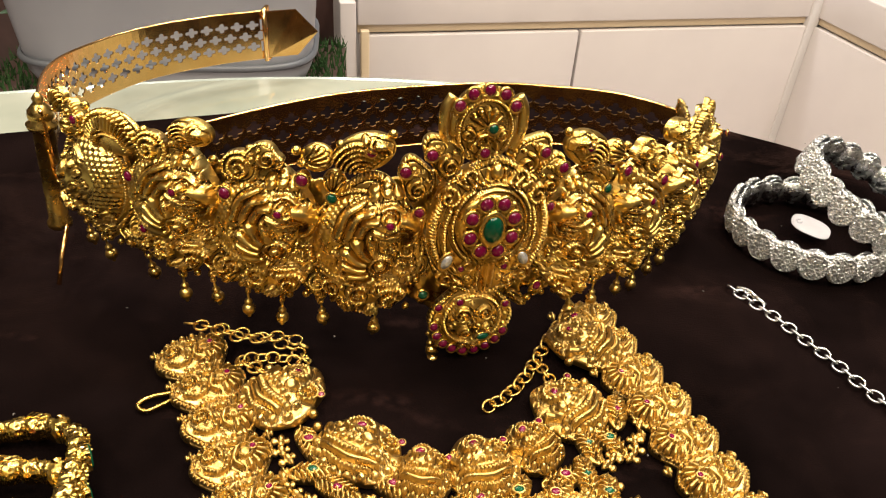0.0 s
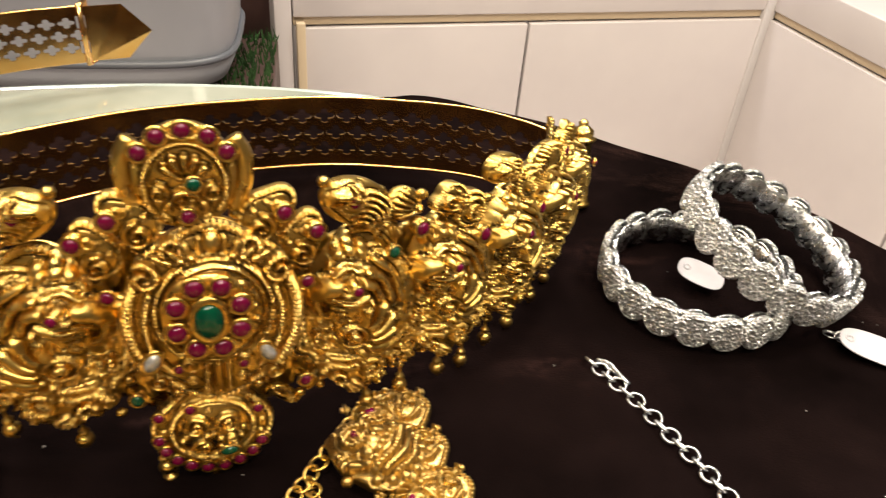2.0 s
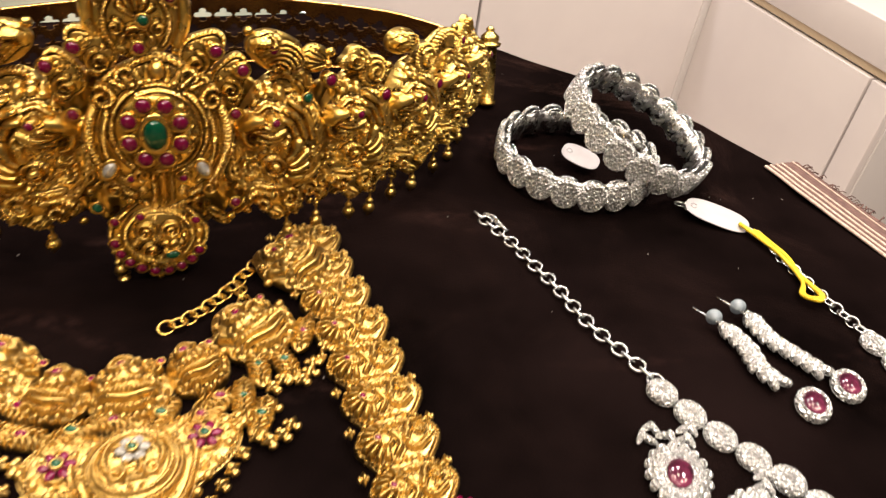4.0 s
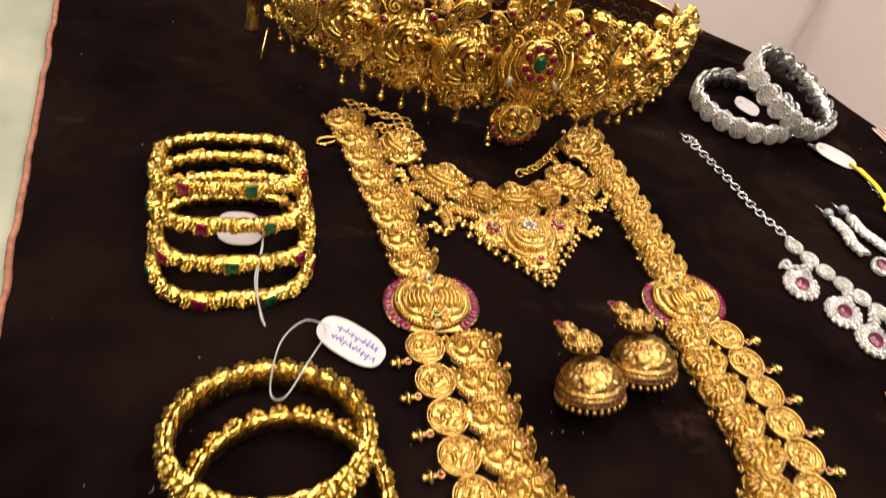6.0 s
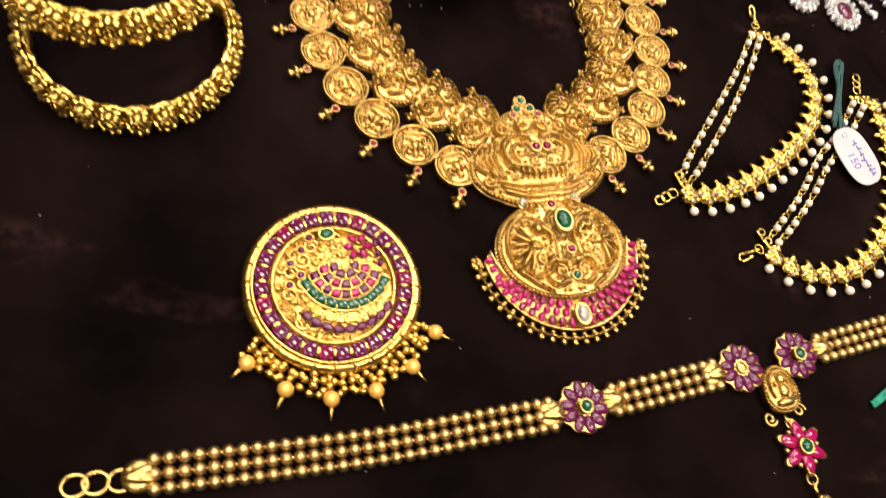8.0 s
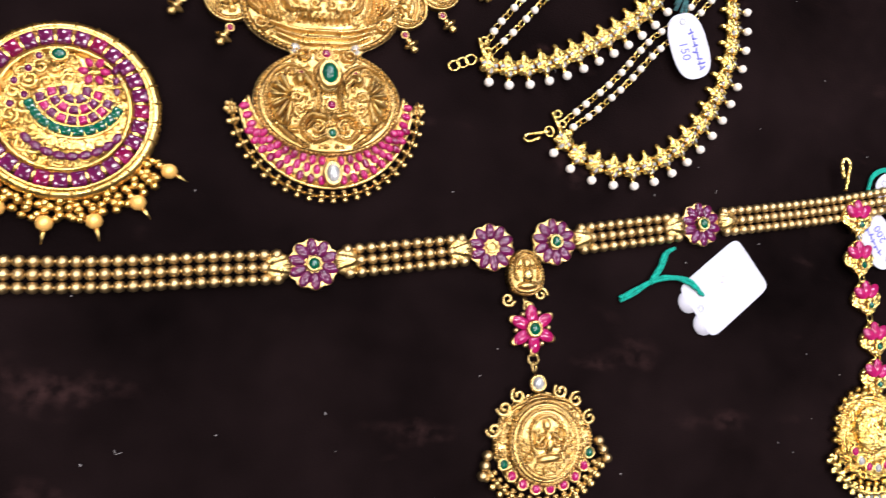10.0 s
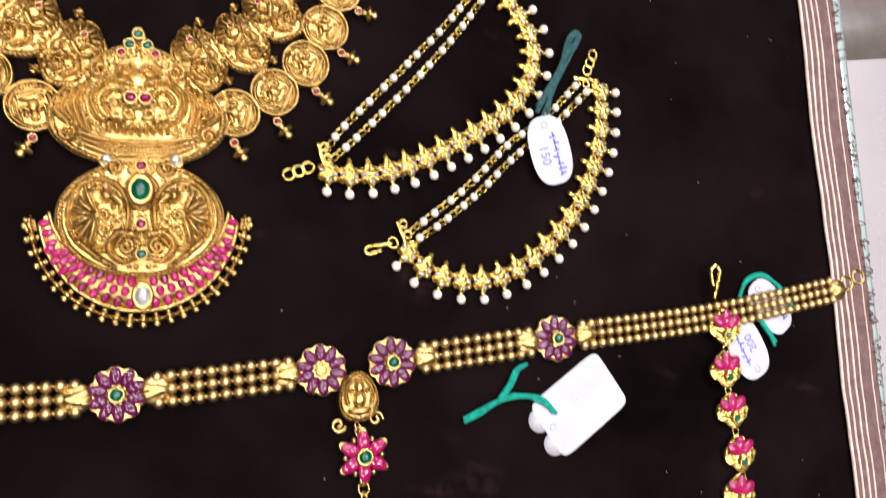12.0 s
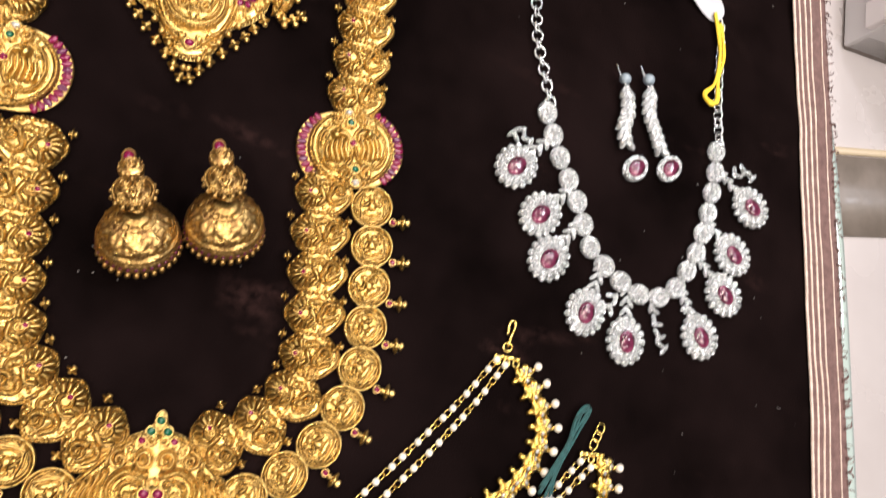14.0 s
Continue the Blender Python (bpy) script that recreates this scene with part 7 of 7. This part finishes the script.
for k in range(3):
    part("stone", GEM[VIOLET.name], br, at(14.8 - 0.3 * k, 5.5 + 3.4 * k, 5.9, 0, 0, 80) @ Matrix.Diagonal((1.4, 1.0, 1.0, 1)))
stone(br, at(-1.0, 15.8, 6.2), 2.2, 1.8, EMERALD)
for x, y in ((-9, 8), (-13, 4), (-10, 0), (-14, -3), (-6, 12)):
    part("scroll", joined("scroll", [tube(np.c_[spiral(0, 0, 2.6, 1.4, x), np.zeros(26)], 0.5, 6)], GOLD), br, at(x, y, 6.0))
    stone(br, at(x * 0.9 - 1, y + 3, 5.9), 1.2, 1.2, VIOLET)
rng = random.Random(21)
for k in range(22):
    a = 212 + 5.6 * k
    c, s = math.cos(radians(a)), math.sin(radians(a))
    for j in range(4):
        part("bead", BEAD[GOLD.name], br, at((28.2 + 1.7 * j) * c + rng.uniform(-0.9, 0.9), (28.2 + 1.7 * j) * s + rng.uniform(-0.9, 0.9), rng.uniform(1.2, 2.8)) @ Matrix.Diagonal((1.35, 1.35, 1.35, 1)))
    if k % 4 == 1:
        part("golden_pearl", BEAD[GOLDPEARL.name], br, at(34.6 * c, 34.6 * s, 2.4) @ Matrix.Diagonal((2.5, 2.5, 2.5, 1)))
        part("spike", joined("spike", [moved(lathe([(0.9, 0), (0.4, 2.2), (0.1, 4.4)], 8), at(0, 0, 0, -90, 0, a - 90))], GOLD), br, at(36.5 * c, 36.5 * s, 2.0))

# ---- pearl ear chains ----
STAR = relief("star", LEMON, 4.2, 4.4, 1.2, 0.9, [(np.array([(0, 0), (0.85 * math.cos(a), 0.85 * math.sin(a))]), 0.16, 1.0) for a in np.linspace(0.3, 6.58, 6, False)], [(0, 0, 0.28, 1.2)], 0.8, 26,
              lambda th: 0.72 + 0.28 * np.abs(np.cos(3 * (th - math.pi / 2))))


def ear_chain(start, finish, bow, rows, hook_at, tail_at, label):
    e = thing("ear_chain", Matrix(), label, "ear chain", "pair of pearl ear chains")
    p, a = smooth_path(bow, 7.4)
    for i, (q, d) in enumerate(zip(p, a)):
        out = d - 90
        c, s = math.cos(radians(out)), math.sin(radians(out))
        part("star", STAR, e, at(q[0], q[1], 0.6, 0, 0, d))
        part("stone", GEM[CRYSTAL.name], e, at(q[0] + 2.2 * c, q[1] + 2.2 * s, 2.2) @ Matrix.Diagonal((1.35, 1.35, 0.9, 1)))
        for sd in (-1, 1):
            part("stone", GEM[CRYSTAL.name], e, at(q[0] + 1.8 * sd * s, q[1] - 1.8 * sd * c, 2.2) @ Matrix.Diagonal((1.3, 1.3, 0.9, 1)))
        stone(e, at(q[0], q[1], 2.4), 0.9, 0.9, (RUBY, EMERALD)[i % 2], LEMON)
        part("petal", MARQ_G, e, at(q[0] - 3.6 * c, q[1] - 3.6 * s, 0.6, 0, 0, out + 90) @ Matrix.Diagonal((1.2, 1.0, 1.2, 1)))
        part("bead", BEAD[LEMON.name], e, at(q[0] + 4.6 * c, q[1] + 4.6 * s, 1.2) @ Matrix.Diagonal((0.9, 0.9, 0.9, 1)))
        part("pearl", BEAD[PEARL.name], e, at(q[0] + 6.6 * c, q[1] + 6.6 * s, 1.8) @ Matrix.Diagonal((1.7, 1.7, 1.7, 1)))
    for row in rows:
        p, a = smooth_path(row, 2.6)
        for i, (q, d) in enumerate(zip(p, a)):
            if i % 5 in (0, 2):
                part("pearl", BEAD[PEARL.name], e, at(q[0], q[1], 1.6) @ Matrix.Diagonal((1.45, 1.45, 1.4, 1)))
            else:
                part("link", LINKS[LEMON.name], e, at(q[0], q[1], 1.3, 35 if i % 2 else -35, 0, d) @ Matrix.Diagonal((1.5, 1.3, 1.3, 1)))
    for (x, y), rot in ((start[:2], start[2]), (finish[:2], finish[2])):
        part("bar", joined("bar", [block(11, 1.4, 1.4, 0.4), *[moved(ring(1.3, 1.3, 0.4, 12, 6), at(dx, -1.9, 0)) for dx in (-4, 0, 4)]], LEMON), e, at(x, y, 1.4, 0, 0, rot))
    x, y, rot = hook_at
    p, _ = smooth_path([(0, 0, 1.4), (0.4, 4, 1.4), (1.2, 9, 1.4), (0, 10.6, 1.4), (-1.4, 9, 1.4), (-1.2, 4.5, 1.6)], 0.8)
    part("hook", joined("hook", [tube(p, 0.6, 7)], LEMON), e, at(x, y, 0, 0, 0, rot))
    part("link", LINKS[LEMON.name], e, at(x, y, 1.3, 0, 0, rot) @ Matrix.Diagonal((1.9, 1.9, 1.9, 1)))
    x, y, rot = tail_at
    for k in range(3):
        part("link", LINKS[LEMON.name], e, at(x + 3.4 * k * math.cos(radians(rot)), y + 3.4 * k * math.sin(radians(rot)), 1.2, 0, 0, rot) @ Matrix.Diagonal((2.1, 2.0, 2.0, 1)))


MARQ_G = relief("petal", LEMON, 1.5, 2.6, 0.8, 0.8, [], [(0, 0, 0.4, 0.5)], 0.5, 12, lambda th: 0.8 + 0.2 * np.cos(2 * (th - math.pi / 2)))
ear_chain((200, 30, 10), (154, -53, 118), [(157, -57), (168, -55), (182, -48), (195, -38), (208, -26), (219, -12), (223, 3), (220, 15), (209, 26)],
          [[(196, 28), (187, 9), (178, -7), (168, -24), (158, -41), (155, -49)], [(200, 27), (193, 10), (184, -8), (175, -24), (164, -42), (158, -51)]], (199, 34, 4), (150, -57, 215),
          "yellow-gold and pearl ear chain with a hook, lying curved on velvet")
ear_chain((246, 6, 12), (187, -72, 125), [(190, -77), (200, -82), (213, -82), (225, -78), (237, -68), (248, -52), (254, -35), (256, -19), (255, -6), (253, 3)],
          [[(242, 2), (232, -14), (219, -29), (207, -48), (194, -64), (190, -69)], [(247, 1), (236, -16), (223, -32), (211, -50), (198, -66), (193, -71)]], (184, -75, 120), (246, 10, 80),
          "yellow-gold and pearl ear chain with tag, lying curved on velvet")
price_tag("price_tag", at(235, -27, 4.2, 6, 3, -62), 26, 16, "white rounded price tag with blue handwriting on dark green thread", True, 1, "150")
thread("dark_thread", [(228, -13, 4.4), (232, 4, 4.5), (236, 18, 3), (239, 22, 2.5), (236, 10, 3), (233, -4, 4), (231, -14, 4.6)], 0.5, DARKTHREAD, "dark green thread looped through the price tag", 5, 2.0)

# ---- beaded head chain with flowers and a hanging pendant ----
hc = thing("beaded_chain", Matrix(), "three-strand gold bead chain with ruby flowers and a hanging pendant", "chain")
FLOWERS = [(110, -140.5), (169, -122), (192, -115), (251, -95)]
way, _ = smooth_path([(-20, -170), (40, -158.5), (80, -148.5), (110, -140.5), (169, -122), (192, -115), (251, -95), (317, -73), (377, -48.5)], 1.0)
way_x = way[:, 0]
MINI = BEAD[PALEGOLD.name]


def run(x0, x1):
    q0, q1 = np.interp(x0, way_x, way[:, 1]), np.interp(x1, way_x, way[:, 1])
    n = max(2, int(round(math.hypot(x1 - x0, q1 - q0) / 3.9)))
    for i in range(n + 1):
        x = x0 + (x1 - x0) * i / n
        y = np.interp(x, way_x, way[:, 1])
        d = math.atan2(np.interp(x + 2, way_x, way[:, 1]) - np.interp(x - 2, way_x, way[:, 1]), 4)
        for k in (-1, 0, 1):
            r = 1.95
            part("bead", MINI, hc, at(x - 3.9 * k * math.sin(d), y + 3.9 * k * math.cos(d), 1.7 + 0.2 * (x > 340)) @ Matrix.Diagonal((r, r, r, 1)))
    p = [(x, np.interp(x, way_x, way[:, 1])) for x in np.linspace(x0, x1, 30)]
    d = math.atan2(q1 - q0, x1 - x0)
    for k in (-1, 0, 1):
        part("cord", joined("cord", [tube([(x - 3.9 * k * math.sin(d), y + 3.9 * k * math.cos(d), 1.5) for x, y in p], 0.55, 5)], ANTIQUE), hc)


TULIP = relief("end_cap", ANTIQUE, 5.4, 5.2, 1.8, 1.4, [(np.array([(-0.8, 0), (0.7, 0.55 * t)]), 0.12, 0.8) for t in (-1, -0.4, 0.4, 1)], [], 0.8, 24, lambda th: 0.86 + 0.14 * np.cos(th + math.pi))
for x0, x1 in ((-14, 99), (121, 159), (203, 241), (262, 375)):
    run(x0, x1)
PETAL = bead_mesh("petal_stone", VIOLET, 12, 8, 0.75)
BLOOM = relief("flower_plate", ANTIQUE, 8.6, 8.6, 0.6, 1.6, [], [], 0.0, 34, scallop(10, 0.05))
for i, (x, y) in enumerate(FLOWERS):
    part("flower_plate", BLOOM, hc, at(x, y, 0.5))
    for k in range(10):
        a = 36 * k
        part("petal_stone", PETAL, hc, at(x + 5.5 * math.cos(radians(a)), y + 5.5 * math.sin(radians(a)), 2.6, 0, 0, a) @ Matrix.Diagonal((2.95, 1.85, 1.4, 1)))
    if i == 1:
        part("bezel", BEZEL[ANTIQUE.name], hc, at(x, y, 3.0) @ Matrix.Diagonal((1.8, 1.8, 1.8, 1)))
    else:
        stone(hc, at(x, y, 3.2), 2.0, 2.0, EMERALD, ANTIQUE)
for x, flip in ((100, 180), (119.5, 0), (159, 180), (202.5, 0), (241, 180), (262, 0), (-17, 180), (378, 0)):
    y = np.interp(x, way_x, way[:, 1])
    part("end_cap", TULIP, hc, at(x, y, 0.4, 0, 0, 17 + flip + 180))
for x, y in ((-22, -171), (-28, -172), (-33, -173), (384, -44), (390, -40)):
    part("link", LINKS[ANTIQUE.name], hc, at(x, y, 1.4, 0, 0, 15) @ Matrix.Diagonal((3.2, 3.2, 2.6, 1)))
part("shield", Sculpt(7.6, 9.2, 76, lambda th: 0.92 - 0.05 * np.sin(3 * th), 2.4, 1.6).border(0.94, 0.5, 1.3, 0.7).boss(0, 3.6, 1.6, 1.9, 1.0).boss(0, -0.6, 2.0, 2.4, 1.0).boss(0, -4.4, 3.6, 1.4, 1.0).stroke(arc(0, 1.0, 4.6, 5.6, -30, 210, 40), 0.45, 0.45, 0.9, 0.5, 0.8).fill(150, 22, 1.0, True).mesh("shield", ANTIQUE), hc, at(183, -128.5, 0.3, 0, 0, 14))
for sx in (-1, 1):
    part("scroll", joined("scroll", [tube(np.c_[spiral(0, 0, 2.6, 1.3, 0, sx), np.zeros(26)], 0.6, 6)], ANTIQUE), hc, at(184.5 + 6 * sx, -136.5 + 2 * sx, 1.2))
chain(hc, [(185, -138), (187, -141)], 1.6, ANTIQUE, 1.4)
for k in range(6):
    a = 60 * k + 45
    c, s = math.cos(radians(a)), math.sin(radians(a))
    part("petal", MARQ_A := relief("petal", ANTIQUE, 2.9, 4.6, 0.6, 1.4, [], [], 0, 16, lambda th: 0.8 + 0.2 * np.cos(2 * (th - math.pi / 2))), hc, at(189 + 5.0 * c, -147 + 5.0 * s, 0.4, 0, 0, a - 90))
    part("petal_stone", GEM[PINKRUBY.name], hc, at(189 + 5.0 * c, -147 + 5.0 * s, 2.2, 0, 0, a - 90) @ Matrix.Diagonal((2.2, 3.6, 1.3, 1)))
    part("bead", MINI, hc, at(189 + 6.2 * math.cos(radians(a + 30)), -147 + 6.2 * math.sin(radians(a + 30)), 1.4))
stone(hc, at(189, -147, 2.8), 2.3, 2.3, EMERALD, ANTIQUE)
chain(hc, [(190.5, -154.5), (192, -160)], 2.0, ANTIQUE, 1.4)
stone(hc, at(193.5, -165.2, 2.2), 2.4, 2.4, CRYSTAL, ANTIQUE)
m = at(199.5, -184.5, 0.3, 0, 0, 15)
part("pendant_plate", Sculpt(19.5, 17.6, 110, lambda th: 0.92 + 0.05 * np.abs(np.cos(4 * th)), 0.8, 1.4).border(0.95, 0.6, 1.5, 0.8).fill(162, 40, 2.2, True).fill(163, 40, 1.2, True).mesh("pendant_plate", ANTIQUE), hc, m)
p = Sculpt(14, 15, 110, None, 2.6, 1.8).border(0.95, 0.6, 1.3, 0.8).stroke(arc(0, 0, 10.8, 11.8, 0, 360, 70), 0.45, 0.45, 0.8, 0.5, 0.9)
p.boss(0, 6.2, 1.5, 1.8, 1.0).boss(0, 0.6, 1.8, 4.0, 1.3).boss(0, -5.0, 4.6, 1.6, 1.2).stroke(coil(-3.4, 0.4, 2.0, 1.4, 90, -1), 0.6, 0.3, 1.1).stroke(coil(3.4, 0.4, 2.0, 1.4, 90, 1), 0.6, 0.3, 1.1).stroke(arc(0, 2.0, 6.4, 7.4, -40, 220, 50), 0.6, 0.6, 1.1, 0.4, 0.9)
for sx in (-1, 1):
    p.stroke([(2.2 * sx, 2.6), (4.4 * sx, 0.8), (4.6 * sx, 4.0)], 0.7, 0.5, 1.1).stroke(coil(7.6 * sx, -4.0, 1.8, 1.4, 90, sx), 0.5, 0.3, 1.0)
part("pendant_disc", p.fill(160, 30, 1.8, True).fill(161, 50, 1.0, True).mesh("pendant_disc", ANTIQUE, lift=1.4), hc, m @ at(0, 0, 1.2))
for k in range(9):
    a = 200 + 17.5 * k
    stone(hc, m @ at(17 * math.cos(radians(a)), 15.5 * math.sin(radians(a)), 2.4), 1.7, 1.7, EMERALD if k in (0, 8) else PINKRUBY, ANTIQUE)
for a in (20, 45, 65, 115, 135, 160):
    part("scroll", joined("scroll", [tube(np.c_[spiral(0, 0, 2.8, 1.3, a), np.zeros(26)], 0.65, 6)], ANTIQUE), hc, m @ at(19.2 * math.cos(radians(a)), 18.4 * math.sin(radians(a)), 2.0))
for sx in (-1, 1):
    for k in range(3):
        part("bead", MINI, hc, m @ at((21 + 1.2 * k) * sx, -2 - 3.2 * k, 1.9) @ Matrix.Diagonal((1.9, 1.9, 1.9, 1)))
for a in range(205, 340, 9):
    part("fringe_drop", CLUSTER[ANTIQUE.name], hc, m @ at(20 * math.cos(radians(a)), 18 * math.sin(radians(a)), 0.2, 0, 0, a + 90))

# ---- forehead ornament of lotus links ----
tk = thing("forehead_ornament", Matrix(), "gold forehead ornament of ruby lotus links ending in a pendant", "hair ornament")
p, _ = smooth_path([(0, 0, 1.6), (1.0, 6, 2.8), (1.8, 11, 3.4), (0, 13, 3.2), (-1.6, 11, 2.6), (-0.8, 5, 2.2)], 0.8)
part("hook", joined("hook", [tube(p, 0.75, 7)], LEMON), tk, at(316, -66, 2.0, 0, 0, 12))
for i, (x, y, rot, z) in enumerate(((322, -77, 12, 3.6), (326, -93, 16, 2.2), (333, -108, 20, 0.3), (339, -124, 18, 0.3), (341, -139, 8, 0.3))):
    m = at(x, y, z, 0, 0, rot)
    part("lotus_plate", relief("lotus_plate", LEMON, 8.0, 7.8, 0.7, 1.3, [(spiral(sx * 0.5, -0.5, 0.36, 1.3, 0, sx), 0.11, 1.0) for sx in (-1, 1)], [], 0.9, 28, lambda th: 0.86 + 0.08 * np.cos(4 * th) + 0.08 * np.sin(th), 16, 0.08), tk, m)
    for a in (-50, 0, 50):
        part("petal_stone", GEM[PINKRUBY.name], tk, m @ at(4.2 * math.sin(radians(a)), 0.4 + 4.0 * math.cos(radians(a)), 2.5, 0, 0, -a) @ Matrix.Diagonal((2.2, 3.5, 1.4, 1)))
    stone(tk, m @ at(0, -2.4, 2.4), 1.5, 1.5, EMERALD, LEMON)
    for sx in (-1, 1):
        part("bead", BEAD[LEMON.name], tk, m @ at(6.2 * sx, 1.5, 1.2) @ Matrix.Diagonal((0.9, 0.9, 0.9, 1)))
    part("link", LINKS[LEMON.name], tk, m @ at(0, -7.6, 1.2) @ Matrix.Diagonal((1.3, 2.0, 1.6, 1)))
m = at(340, -162, 0.3, 0, 0, 12)
ln, dt = filigree(170, 10, 0.26)
part("pendant", Sculpt(16.5, 18, 110, scallop(16, 0.03), 1.2, 1.6).border(0.95, 0.6, 1.5, 0.8).stroke(arc(0, 1.0, 13.0, 14.0, 0, 360, 80), 0.5, 0.5, 1.0, 0.5, 1.0).stroke(arc(0, 3.0, 8.6, 9.6, 170, 370, 50), 0.6, 0.6, 1.1, 0.3, 1.0).fill(171, 50, 1.4, True).fill(172, 40, 0.9, True).mesh("pendant", LEMON), tk, m)
part("pendant_boss", relief("pendant_boss", LEMON, 9.5, 9.5, 3.2, 1.5, ln, dt, 1.5, 60, None, 26, 0.05, cells=16, pitch=1.6, seed=170, mirror=True), tk, m @ at(0, 3, 1.4))
stone(tk, m @ at(3, 5, 6.6), 2.0, 2.0, EMERALD, LEMON)
for k, mt in enumerate((PINKRUBY, CRYSTAL, PINKRUBY, CRYSTAL, PINKRUBY, CRYSTAL, PINKRUBY)):
    a = 205 + 21.7 * k
    stone(tk, m @ at(11.6 * math.cos(radians(a)), 12.5 * math.sin(radians(a)), 3.0), 1.7, 1.7, mt, LEMON)
for a in range(0, 360, 13):
    part("bead", BEAD[LEMON.name], tk, m @ at(17.6 * math.cos(radians(a)), 19 * math.sin(radians(a)), 1.4) @ Matrix.Diagonal((1.3, 1.3, 1.3, 1)))
for a in range(200, 345, 10):
    part("fringe_drop", CLUSTER[LEMON.name], tk, m @ at(18.5 * math.cos(radians(a)), 20 * math.sin(radians(a)), 0.2, 0, 0, a + 90))

# ---- loose tags ----
card = price_tag("price_tag", at(266, -116.5, 0.3, 0, 0, 47), 34, 24, "blank white scalloped price tag with green thread on velvet", False)
for k in (-1, 1):
    part("scallop", joined("scallop", [lathe([(4.4, 0), (4.4, 0.34)], 20)], PAPER), card, at(-16.6, 5.2 * k, 0))
thread("green_thread", [(256, -122, 1.0), (249, -118, 1.8), (241, -118, 1.6), (234, -121, 1.2), (227, -126, 1.2), (222, -130, 0.8)], 0.7, GREENTHREAD, "green cotton thread tied to the tag", 3, 1.0)
thread("green_thread", [(234, -121, 1.4), (236, -115, 1.4), (239, -109, 1.0), (241, -107, 0.8)], 0.75, GREENTHREAD, "green cotton thread end", 3, 1.3)
price_tag("price_tag", at(346, -62.5, 0.4, 0, 0, -38), 25, 15, "white oval price tag with blue handwriting under the bead chain", True, 1)
price_tag("price_tag", at(337, -82, 0.9, 0, 0, 130), 25, 17, "white oval price tag beside the lotus links", True, 1, "200")
thread("green_thread", [(330, -63, 0.8), (332, -55, 0.9), (340, -51, 1.0), (350, -54, 1.0), (356, -60, 0.9)], 0.8, GREENTHREAD, "green cotton thread round the oval tag", 2, 0.8)
thread("green_thread", [(340, -68, 1.0), (346, -73, 1.2), (350, -77, 0.9)], 0.8, GREENTHREAD, "short green cotton thread end", 3, 1.2)
